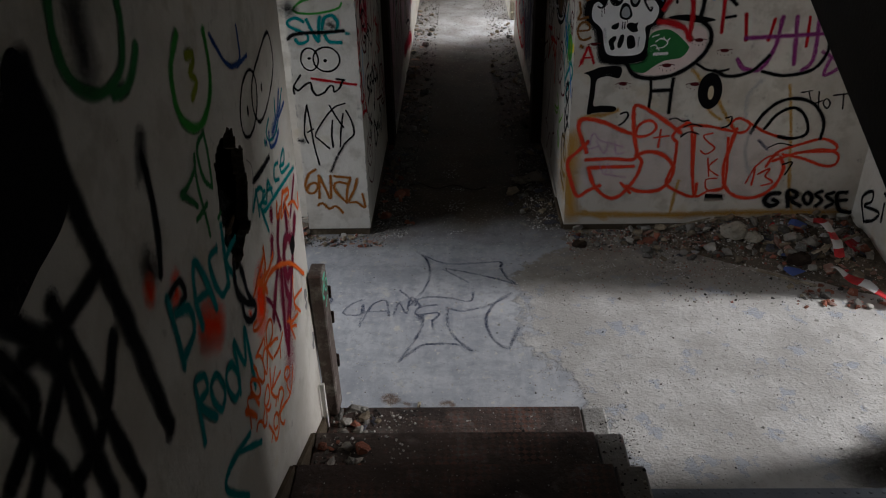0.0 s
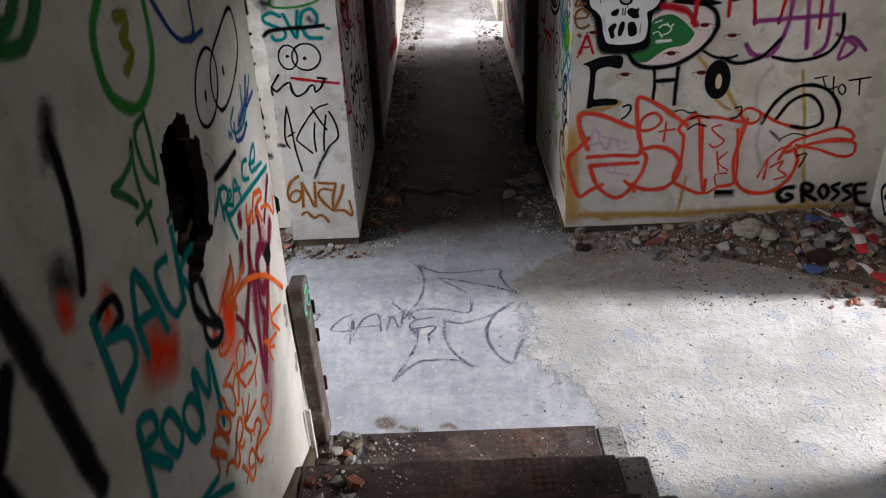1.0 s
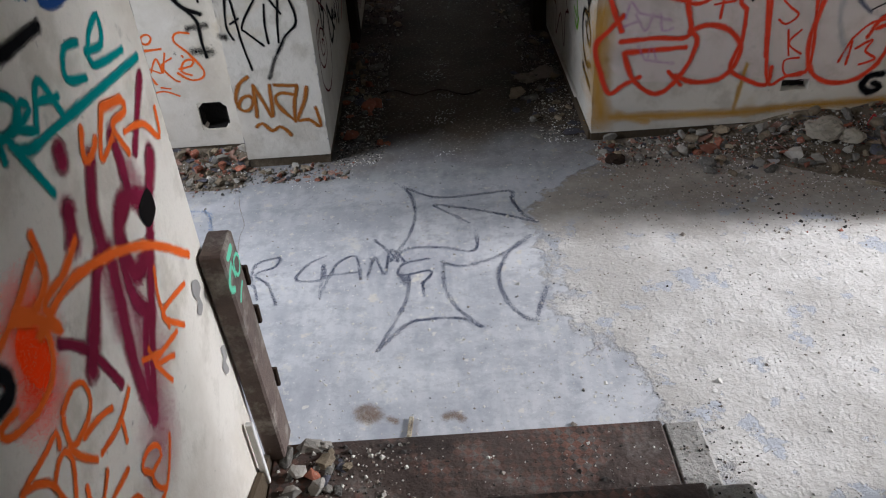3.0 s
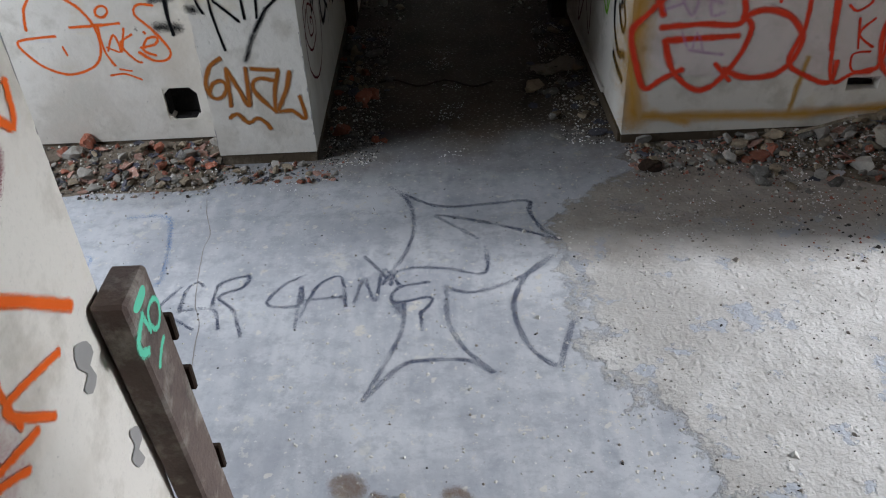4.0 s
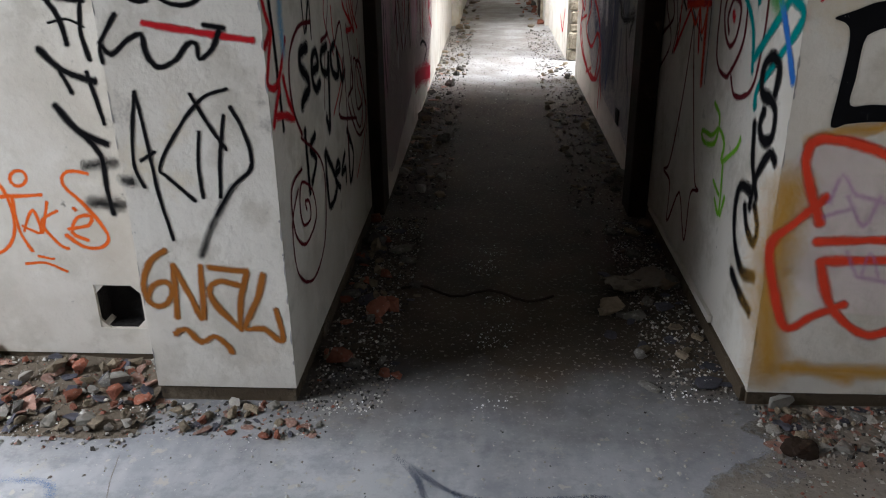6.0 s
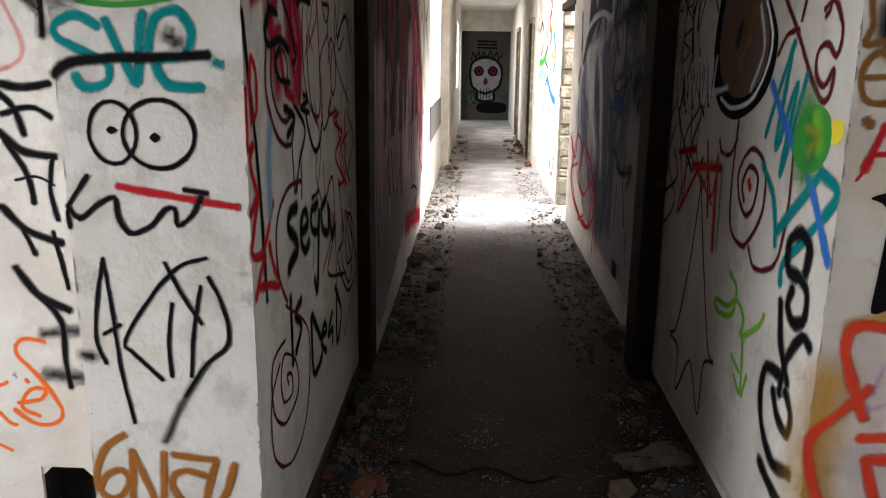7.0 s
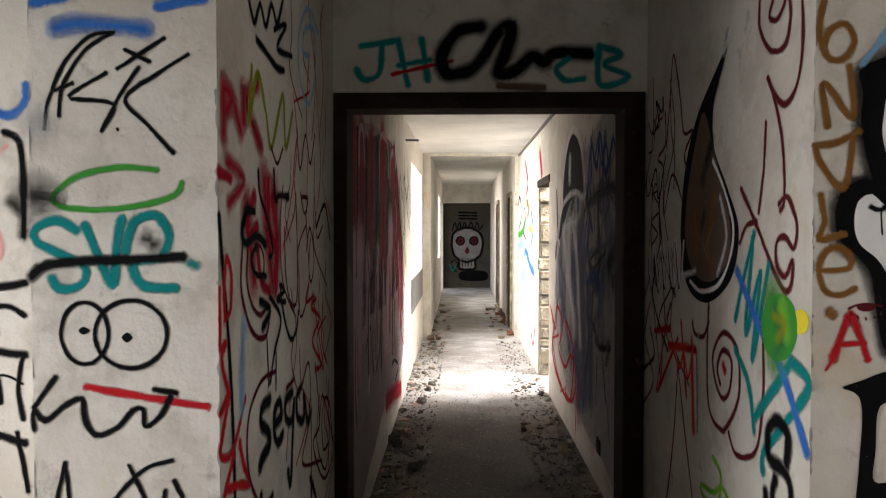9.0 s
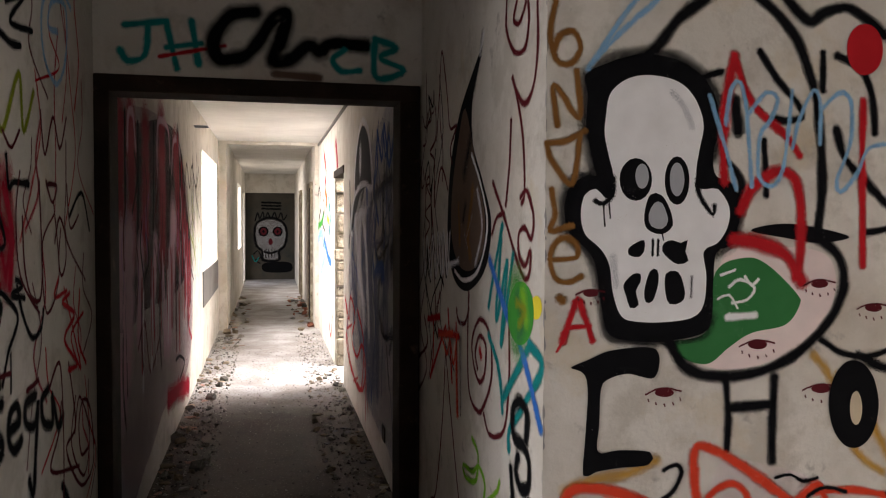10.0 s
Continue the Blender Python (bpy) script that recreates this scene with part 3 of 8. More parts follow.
# ---- graffiti drawn on the walls and the floor ----
class Graffiti:
    """One tag: strokes of spray paint laid on a wall as thin ribbons. Points are metres along and up the wall."""
    depth = {}

    def __init__(self, surface, label):
        self.surface, self.label, self.bm, self.slots = surface, label, bmesh.new(), []
        self.uv = self.bm.loops.layers.uv.new("UVMap")

    def place(self, u, v, d):
        kind, at, side = SURFACES[self.surface][:3]
        if kind == "x":
            return Vector((at + side * d, u, v))
        if kind == "y":
            return Vector((u, at + side * d, v))
        return Vector((u, v, at + d))

    def layer(self):
        d = Graffiti.depth.get(self.surface, 0.0003) + 0.000012
        Graffiti.depth[self.surface] = d
        return d

    def slot(self, colour):
        if colour not in self.slots:
            self.slots.append(colour)
        return self.slots.index(colour)

    def smooth(self, pts, closed):
        n, out = len(pts), []
        p = [Vector(q) for q in pts]
        for i in range(n if closed else n - 1):
            a, b, c, d = (p[(i + k) % n] if closed else p[min(max(i + k, 0), n - 1)] for k in (-1, 0, 1, 2))
            steps = max(2, min(10, int((c - b).length / 0.012)))
            for k in range(steps):
                t = k / steps
                out.append(0.5 * (2 * b + (c - a) * t + (2 * a - 5 * b + 4 * c - d) * t * t + (3 * b - a - 3 * c + d) * t ** 3))
        if not closed:
            out.append(p[-1])
        return out

    def face(self, corners, slot, soft):
        f = self.bm.faces.new([v for v, _ in corners])
        f.material_index = slot
        for loop, (_, d) in zip(f.loops, corners):
            loop[self.uv].uv = (d, soft)

    def stroke(self, colour, width, pts, closed=False, soft=0.0):
        s, d0, r = self.slot(colour), self.layer(), width / 2 * (1.2 + 0.45 * soft)
        c = self.smooth(pts, closed)
        n, rows = len(c), []
        for i, q in enumerate(c):
            t = (c[(i + 1) % n] - c[i - 1]) if closed else (c[min(i + 1, n - 1)] - c[max(i - 1, 0)])
            if t.length < 1e-7:
                t = Vector((1, 0))
            t.normalize()
            m = Vector((-t.y, t.x)) * r * (0.92 + 0.3 * noise.noise((q.x * 14, q.y * 14, 3)))
            q = q + Vector((noise.noise((q.x * 30, q.y * 30, 7)), noise.noise((q.x * 30, q.y * 30, 9)))) * 0.0016
            d = d0 + 0.00001 * i / n
            rows.append([self.bm.verts.new(self.place(*(q + k * m), d)) for k in (-1, 0, 1)])
        for i in range(n if closed else n - 1):
            a, b = rows[i], rows[(i + 1) % n]
            self.face([(a[0], 1), (b[0], 1), (b[1], 0), (a[1], 0)], s, soft)
            self.face([(a[1], 0), (b[1], 0), (b[2], 1), (a[2], 1)], s, soft)
        if not closed:
            for i, j in ((0, 1), (n - 1, n - 2)):
                t = c[i] - c[j]
                w = math.atan2(t.y, t.x)
                rim = [self.bm.verts.new(self.place(c[i].x + r * math.cos(w + radians(g)), c[i].y + r * math.sin(w + radians(g)), d0)) for g in range(-90, 91, 30)]
                for x, y in zip(rim, rim[1:]):
                    self.face([(rows[i][1], 0), (x, 1), (y, 1)], s, soft)

    def line(self, colour, width, *pts):
        self.stroke(colour, width, pts, soft=0.52)

    def mist(self, colour, width, *pts):
        self.stroke(colour, width, pts, soft=1.0)

    def ring(self, colour, width, *pts):
        self.stroke(colour, width, pts, closed=True, soft=0.52)

    def fill(self, colour, *pts):
        d = self.layer()
        c = self.smooth(pts, True)
        self.face([(self.bm.verts.new(self.place(q.x, q.y, d)), 0) for q in c], self.slot(colour), 0)

    def end(self):
        ob = part("graffiti", self.bm, [PAINT[k] for k in self.slots], SURFACES[self.surface][3], self.label)
        return ob


SURFACES = {"RB": ("y", BY, -1, wall_right_back), "PF": ("y", PY, -1, pillar), "LB": ("y", LY, -1, wall_left_back), "PL": ("x", LX, 1, wall_passage_left), "PR": ("x", RX, -1, wall_passage_right), "SW": ("x", -0.52, 1, stair_wall), "FL": ("z", 0.0, 1, floor), "OD": ("y", DY + 0.01, -1, lintel_wall), "CL": ("x", CL, 1, wall_corr_left), "CR": ("x", CR, -1, wall_corr_right), "WR": ("x", HALL_R, -1, wall_right), "EW": ("y", 22.3, -1, wall_end), "PO": ("x", -0.4578, 1, post)}

# chipped corners
rnd = random.Random(21)
for surface, edge, inward in (("PF", LX, -1), ("RB", RX, 1), ("PL", PY, 1), ("PR", BY, 1), ("PF", -0.95, 1), ("SW", 2.4, -1)):
    g = Graffiti(surface, "chipped plaster corner")
    for _ in range(26):
        z, h, w = rnd.uniform(0.08, 2.3), rnd.uniform(0.004, 0.03), rnd.uniform(0.001, 0.006)
        g.fill("cement", (edge + inward * 0.0005, z - h), (edge + inward * w, z - h * 0.4), (edge + inward * w * rnd.uniform(0.5, 1), z + h * 0.5), (edge + inward * 0.0005, z + h))
    g.end()


def mural(surface, label, span, heights, colours, count, widths, seed, hazy=0.7):
    """A faded wall painting: drooping overlapping strokes."""
    rnd = random.Random(seed)
    g = Graffiti(surface, label)
    for _ in range(count):
        u, z = rnd.uniform(*span), rnd.uniform(*heights)
        c = rnd.choice(colours)
        n, l = 4, rnd.uniform(0.25, 0.75)
        pts = [(u + 0.07 * k * rnd.uniform(-1, 1.4), max(0.1, min(2.4, z + l * (0.5 - k / (n - 1))))) for k in range(n)]
        (g.mist if rnd.random() < hazy else g.line)(c, rnd.uniform(*widths), *pts)
    g.end()


g = Graffiti('CL', 'faded purple wash under the mural')
g.fill('murwash', (6.44, 0.25), (7.2, 0.18), (8.0, 0.3), (8.9, 0.22), (9.7, 0.4), (9.9, 0.9), (9.75, 1.4), (9.2, 1.9), (8.0, 2.1), (6.9, 2.05), (6.44, 1.95))
g.end()
g = Graffiti('CR', 'faded slate wash on the wall')
g.fill('slatewash', (6.44, 0.3), (7.3, 0.2), (8.2, 0.25), (8.9, 0.4), (9.2, 1.0), (9.1, 1.5), (8.4, 1.8), (7.4, 2.1), (6.44, 2.2))
g.end()
mural("CR", "dull grey wash behind the smears", (6.5, 9.4), (0.8, 1.8), ("greysoft", "greysoft", "slate"), 16, (0.12, 0.24), 3)
mural("PL", "tangle of thin maroon lines", (5.3, 6.12), (0.5, 2.2), ("maroon", "cherry", "red"), 20, (0.01, 0.018), 14)
mural("PR", "thin maroon handwriting near the door frame", (5.7, 6.15), (0.9, 1.9), ("maroon", "black"), 14, (0.01, 0.018), 15)
mural("CL", "black scribbles beside the window", (9.4, 10.9), (1.2, 1.9), ("blacksoft", "black", "olive"), 24, (0.015, 0.03), 7)
mural("CR", "slate blue and chalky smears", (6.6, 9.4), (0.7, 1.8), ("slate", "slate", "navy", "greysoft", "blacksoft", "greysoft"), 36, (0.04, 0.1), 8)
mural("CR", "blue scribbled letters", (6.6, 8.0), (1.2, 2.0), ("navy", "slate", "blacksoft"), 26, (0.015, 0.03), 9)

# ---- graffiti ----
g = Graffiti('RB', 'faded pink wash inside the red lettering')
g.fill('pinkwash', (0.92, 0.814), (1.276, 0.706), (1.371, 0.876), (1.9, 0.725), (2.118, 0.738), (2.301, 0.535), (2.28, 0.331), (2.044, 0.254), (1.616, 0.301), (1.04, 0.328), (0.859, 0.531))
g.end()
g = Graffiti('RB', 'ochre spray stains along the wall foot')
g.mist('ochre', 0.12, (0.878, 0.679), (0.86, 0.417), (0.895, 0.139))
g.mist('ochre', 0.05, (0.981, 0.137), (1.131, 0.101))
g.mist('ochre', 0.024, (1.58, 0.096), (1.601, 0.268), (1.616, 0.372))
g.mist('ochre', 0.045, (0.934, 0.13), (1.247, 0.12), (1.579, 0.109), (1.831, 0.119), (2.103, 0.123), (2.491, 0.124), (2.801, 0.123))
g.mist('ochre', 0.024, (2.247, 1.035), (2.31, 0.732), (2.376, 0.328), (2.431, 0.135))
g.mist('ochre', 0.026, (1.688, 1.088), (1.772, 0.994), (1.851, 0.861), (1.934, 0.744))
g.mist('ochre', 0.03, (1.154, 0.886), (1.076, 0.857), (0.984, 0.846), (0.908, 0.822))
g.mist('ochre', 0.025, (1.611, 1.143), (1.665, 1.079), (1.741, 0.89), (1.834, 0.814))
g.end()
g = Graffiti('RB', 'pale pink panel with a green patch and white squiggles')
g.fill('palepink', (1.209, 1.197), (1.31, 1.12), (1.442, 1.121), (1.576, 1.177), (1.657, 1.264), (1.671, 1.37), (1.604, 1.428), (1.369, 1.432), (1.318, 1.374))
g.fill('darkgreen', (1.315, 1.371), (1.402, 1.408), (1.469, 1.387), (1.556, 1.311), (1.565, 1.281), (1.524, 1.229), (1.423, 1.209), (1.358, 1.173), (1.294, 1.131), (1.213, 1.155), (1.193, 1.191), (1.292, 1.219))
g.line('white', 0.009, (1.355, 1.332), (1.387, 1.351), (1.429, 1.328), (1.408, 1.298), (1.365, 1.29))
g.line('white', 0.009, (1.4, 1.358), (1.42, 1.335), (1.44, 1.35))
g.line('white', 0.02, (1.353, 1.252), (1.431, 1.256))
g.line('white', 0.008, (1.331, 1.363), (1.37, 1.376))
g.line('white', 0.007, (1.323, 1.3), (1.355, 1.311), (1.38, 1.277))
g.end()
g = Graffiti('RB', 'black and white cartoon skull painted on plaster')
g.fill('black', (0.949, 1.864), (1.007, 1.895), (1.06, 1.914), (1.121, 1.923), (1.207, 1.91), (1.271, 1.87), (1.309, 1.811), (1.315, 1.739), (1.302, 1.666), (1.313, 1.619), (1.359, 1.601), (1.384, 1.543), (1.377, 1.488), (1.359, 1.441), (1.317, 1.421), (1.309, 1.344), (1.307, 1.256), (1.282, 1.212), (1.18, 1.194), (1.083, 1.197), (1.018, 1.219), (0.996, 1.305), (0.982, 1.391), (0.955, 1.433), (0.912, 1.47), (0.897, 1.532), (0.914, 1.591), (0.967, 1.619), (0.981, 1.614), (0.965, 1.673), (0.952, 1.742), (0.956, 1.812))
g.fill('white', (1.004, 1.758), (1.016, 1.821), (1.061, 1.858), (1.122, 1.87), (1.2, 1.857), (1.248, 1.816), (1.273, 1.752), (1.263, 1.687), (1.255, 1.636), (1.26, 1.592), (1.284, 1.585), (1.317, 1.586), (1.35, 1.542), (1.348, 1.491), (1.32, 1.447), (1.28, 1.425), (1.289, 1.359), (1.282, 1.286), (1.251, 1.254), (1.179, 1.244), (1.101, 1.246), (1.054, 1.261), (1.03, 1.319), (1.019, 1.391), (0.994, 1.433), (0.953, 1.469), (0.941, 1.518), (0.951, 1.567), (0.981, 1.582), (1.004, 1.561), (1.024, 1.561), (1.026, 1.618), (1.015, 1.66), (1.002, 1.716))
g.line('black', 0.016, (1.267, 1.636), (1.259, 1.585), (1.285, 1.542), (1.305, 1.52), (1.308, 1.541))
g.line('black', 0.016, (1.026, 1.61), (1.024, 1.568), (1.001, 1.544), (0.98, 1.552))
g.fill('black', (1.132, 1.608), (1.124, 1.576), (1.102, 1.556), (1.074, 1.556), (1.052, 1.575), (1.043, 1.607), (1.051, 1.638), (1.073, 1.658), (1.1, 1.659), (1.123, 1.64))
g.fill('grey', (1.123, 1.616), (1.12, 1.598), (1.111, 1.586), (1.099, 1.586), (1.09, 1.597), (1.086, 1.616), (1.089, 1.634), (1.098, 1.646), (1.11, 1.646), (1.119, 1.635))
g.fill('black', (1.236, 1.607), (1.23, 1.57), (1.213, 1.547), (1.192, 1.547), (1.174, 1.569), (1.167, 1.606), (1.173, 1.642), (1.19, 1.665), (1.211, 1.665), (1.229, 1.643))
g.fill('grey', (1.222, 1.609), (1.218, 1.584), (1.208, 1.568), (1.196, 1.568), (1.185, 1.583), (1.181, 1.609), (1.184, 1.634), (1.194, 1.65), (1.207, 1.65), (1.217, 1.635))
g.line('black', 0.008, (1.136, 1.454), (1.137, 1.416))
g.line('black', 0.008, (1.151, 1.454), (1.151, 1.416))
g.mist('blacksoft', 0.03, (0.949, 1.864), (1.007, 1.9), (1.06, 1.918), (1.121, 1.927), (1.207, 1.914), (1.274, 1.873), (1.312, 1.811), (1.318, 1.739), (1.305, 1.666))
g.mist('blacksoft', 0.03, (1.386, 1.543), (1.379, 1.488), (1.359, 1.438), (1.317, 1.418))
g.mist('blacksoft', 0.03, (0.979, 1.614), (0.962, 1.673), (0.948, 1.742), (0.951, 1.812), (0.949, 1.864))
g.mist('blacksoft', 0.03, (0.996, 1.305), (0.979, 1.391), (0.952, 1.431), (0.909, 1.467), (0.894, 1.532), (0.911, 1.591), (0.967, 1.622))
g.mist('blacksoft', 0.025, (1.307, 1.256), (1.282, 1.209), (1.18, 1.192), (1.083, 1.194), (1.015, 1.216), (0.996, 1.305))
g.line('black', 0.005, (1.001, 1.547), (1.005, 1.49))
g.line('black', 0.005, (1.016, 1.544), (1.02, 1.511))
g.line('black', 0.004, (1.159, 1.483), (1.166, 1.454))
g.fill('black', (1.127, 1.569), (1.158, 1.569), (1.182, 1.534), (1.191, 1.491), (1.16, 1.469), (1.12, 1.483), (1.112, 1.519))
g.fill('grey', (1.139, 1.548), (1.161, 1.548), (1.178, 1.505), (1.162, 1.483), (1.131, 1.49), (1.124, 1.519))
g.fill('black', (1.07, 1.433), (1.09, 1.447), (1.113, 1.454), (1.113, 1.426), (1.098, 1.411), (1.072, 1.416))
g.fill('black', (1.168, 1.447), (1.191, 1.454), (1.215, 1.447), (1.234, 1.454), (1.228, 1.425), (1.237, 1.4), (1.208, 1.392), (1.184, 1.404), (1.163, 1.426))
g.fill('black', (1.061, 1.347), (1.083, 1.368), (1.104, 1.368), (1.104, 1.347), (1.092, 1.325), (1.1, 1.289), (1.077, 1.282), (1.066, 1.311), (1.058, 1.333))
g.fill('black', (1.13, 1.375), (1.15, 1.378), (1.154, 1.346), (1.139, 1.299), (1.12, 1.296), (1.115, 1.325))
g.fill('black', (1.174, 1.368), (1.201, 1.375), (1.217, 1.36), (1.229, 1.316), (1.218, 1.294), (1.186, 1.29), (1.173, 1.324))
g.mist('greysoft', 0.016, (1.185, 1.828), (1.217, 1.793), (1.241, 1.744))
g.mist('greysoft', 0.016, (1.029, 1.412), (1.038, 1.34))
g.mist('blacksoft', 0.008, (1.247, 1.36), (1.246, 1.308))
g.end()
g = Graffiti('RB', 'brown spray-painted tag running down the corner')
g.line('brown', 0.017, (0.876, 2.059), (0.856, 1.973), (0.872, 1.898), (0.91, 1.89), (0.936, 1.929), (0.916, 1.969), (0.88, 1.954), (0.866, 1.919))
g.line('brown', 0.017, (0.877, 1.737), (0.867, 1.836), (0.934, 1.756), (0.925, 1.872))
g.line('brown', 0.017, (0.85, 1.692), (0.898, 1.699), (0.949, 1.725))
g.line('brown', 0.017, (0.851, 1.689), (0.863, 1.65), (0.917, 1.595), (0.936, 1.714))
g.line('brown', 0.017, (0.864, 1.579), (0.873, 1.518), (0.862, 1.478), (0.918, 1.49))
g.line('brown', 0.017, (0.866, 1.406), (0.931, 1.412), (0.927, 1.448), (0.889, 1.459), (0.862, 1.42), (0.872, 1.364), (0.909, 1.349), (0.943, 1.363))
g.line('brown', 0.026, (0.889, 1.309), (0.893, 1.306))
g.end()
g = Graffiti('RB', 'red sprayed letter A with drips')
g.line('red', 0.02, (0.896, 1.201), (0.918, 1.264), (0.935, 1.306), (0.954, 1.263), (0.976, 1.203))
g.line('red', 0.016, (0.911, 1.236), (0.966, 1.238))
g.line('red', 0.007, (0.896, 1.201), (0.881, 1.177))
g.end()
g = Graffiti('RB', 'pale blue spray strokes')
g.line('sky', 0.015, (0.955, 1.879), (1.006, 1.953), (1.058, 2.026), (1.103, 2.085))
g.line('sky', 0.015, (0.958, 1.884), (1.029, 1.961), (1.149, 2.067))
g.end()
g = Graffiti('RB', 'black bubble letter outlines')
g.line('black', 0.032, (1.09, 1.904), (1.144, 1.946), (1.197, 2.013), (1.259, 2.059), (1.294, 2.086))
g.line('black', 0.03, (1.403, 2.097), (1.47, 2.05), (1.538, 1.981), (1.571, 1.909), (1.596, 1.843), (1.617, 1.717), (1.624, 1.582), (1.613, 1.484))
g.line('black', 0.03, (1.494, 2.096), (1.571, 2.03), (1.621, 2.056), (1.689, 2.071), (1.76, 2.038), (1.807, 2.004))
g.line('black', 0.022, (1.431, 1.943), (1.482, 1.876), (1.546, 1.81), (1.557, 1.778), (1.51, 1.768), (1.473, 1.772))
g.line('black', 0.022, (1.617, 1.948), (1.62, 1.852))
g.line('black', 0.034, (1.361, 1.813), (1.372, 1.737))
g.line('black', 0.02, (1.448, 1.713), (1.458, 1.573))
g.line('black', 0.022, (1.339, 1.659), (1.381, 1.612), (1.382, 1.562))
g.line('black', 0.02, (1.239, 1.851), (1.279, 1.874), (1.319, 1.886))
g.line('black', 0.024, (1.662, 1.943), (1.738, 1.909), (1.772, 1.835), (1.783, 1.744))
g.line('black', 0.026, (1.664, 1.748), (1.692, 1.674), (1.755, 1.614), (1.821, 1.554))
g.fill('black', (1.414, 1.479), (1.5, 1.497), (1.602, 1.489), (1.711, 1.462), (1.621, 1.446), (1.518, 1.459))
g.line('black', 0.022, (1.77, 1.474), (1.823, 1.483))
g.line('black', 0.03, (1.183, 1.197), (1.229, 1.128), (1.311, 1.099), (1.426, 1.102), (1.543, 1.142), (1.647, 1.226), (1.697, 1.324), (1.681, 1.408), (1.62, 1.456))
g.line('black', 0.018, (1.631, 1.185), (1.699, 1.148), (1.77, 1.135), (1.834, 1.148))
g.end()
g = Graffiti('RB', 'red spray letters')
g.line('red', 0.03, (1.358, 1.928), (1.338, 1.826), (1.329, 1.695), (1.336, 1.608))
g.line('red', 0.024, (1.358, 1.928), (1.392, 1.843), (1.435, 1.786), (1.511, 1.729), (1.553, 1.678))
g.line('red', 0.033, (1.386, 1.532), (1.415, 1.587), (1.48, 1.632), (1.534, 1.623), (1.559, 1.559), (1.563, 1.432), (1.551, 1.356))
g.line('red', 0.023, (1.744, 1.826), (1.746, 1.645), (1.755, 1.385))
g.fill('red', (1.801, 1.968), (1.792, 1.926), (1.764, 1.9), (1.729, 1.898), (1.701, 1.922), (1.689, 1.962), (1.698, 2.003), (1.726, 2.029), (1.76, 2.031), (1.789, 2.008))
g.line('red', 0.04, (1.368, 1.454), (1.434, 1.447), (1.519, 1.414), (1.568, 1.344))
g.line('red', 0.026, (1.892, 1.492), (1.916, 1.336))
g.line('red', 0.022, (2.074, 1.46), (2.055, 1.332))
g.line('red', 0.02, (2.287, 1.47), (2.298, 1.29))
g.end()
g = Graffiti('RB', 'light blue looping script')
g.line('sky', 0.013, (1.289, 1.824), (1.33, 1.71), (1.369, 1.587))
g.line('sky', 0.013, (1.336, 1.754), (1.35, 1.848), (1.376, 1.862), (1.393, 1.799), (1.406, 1.682), (1.415, 1.594))
g.line('sky', 0.013, (1.404, 1.785), (1.45, 1.838), (1.484, 1.824), (1.468, 1.772), (1.436, 1.727), (1.434, 1.624), (1.473, 1.595), (1.505, 1.64), (1.519, 1.744), (1.528, 1.845))
g.line('sky', 0.013, (1.532, 1.697), (1.552, 1.775), (1.593, 1.851), (1.614, 1.807), (1.613, 1.71))
g.line('sky', 0.013, (1.621, 1.804), (1.67, 1.846), (1.705, 1.825), (1.708, 1.719), (1.668, 1.613), (1.681, 1.583), (1.728, 1.629), (1.762, 1.698), (1.813, 1.714))
g.end()
g = Graffiti('RB', 'row of small painted dark red eye shapes')
g.line('maroon', 0.005, (1.124, 1.059), (1.151, 1.07), (1.182, 1.073), (1.222, 1.064))
g.fill('maroon', (1.202, 1.06), (1.197, 1.054), (1.183, 1.05), (1.167, 1.051), (1.153, 1.056), (1.148, 1.063), (1.153, 1.069), (1.166, 1.073), (1.183, 1.072), (1.196, 1.067))
g.line('maroon', 0.0045, (1.131, 1.046), (1.132, 1.041))
g.line('maroon', 0.0045, (1.151, 1.036), (1.153, 1.032))
g.line('maroon', 0.0045, (1.175, 1.031), (1.177, 1.026))
g.line('maroon', 0.0045, (1.199, 1.034), (1.201, 1.03))
g.line('maroon', 0.0045, (1.22, 1.045), (1.221, 1.04))
g.line('maroon', 0.005, (1.388, 1.175), (1.416, 1.186), (1.449, 1.19), (1.491, 1.181))
g.fill('maroon', (1.469, 1.177), (1.464, 1.17), (1.45, 1.166), (1.432, 1.167), (1.418, 1.172), (1.412, 1.179), (1.418, 1.186), (1.432, 1.19), (1.449, 1.189), (1.464, 1.185))
g.line('maroon', 0.0045, (1.395, 1.162), (1.396, 1.157))
g.line('maroon', 0.0045, (1.416, 1.152), (1.418, 1.147))
g.line('maroon', 0.0045, (1.441, 1.147), (1.443, 1.142))
g.line('maroon', 0.0045, (1.466, 1.15), (1.468, 1.146))
g.line('maroon', 0.0045, (1.488, 1.162), (1.49, 1.157))
g.line('maroon', 0.005, (1.574, 1.333), (1.6, 1.343), (1.631, 1.347), (1.67, 1.34))
g.fill('maroon', (1.65, 1.336), (1.645, 1.33), (1.632, 1.326), (1.616, 1.326), (1.602, 1.33), (1.597, 1.337), (1.602, 1.343), (1.615, 1.347), (1.631, 1.347), (1.645, 1.342))
g.line('maroon', 0.0045, (1.581, 1.321), (1.582, 1.316))
g.line('maroon', 0.0045, (1.601, 1.312), (1.603, 1.308))
g.line('maroon', 0.0045, (1.624, 1.308), (1.626, 1.303))
g.line('maroon', 0.0045, (1.648, 1.311), (1.649, 1.307))
g.line('maroon', 0.0045, (1.668, 1.322), (1.67, 1.318))
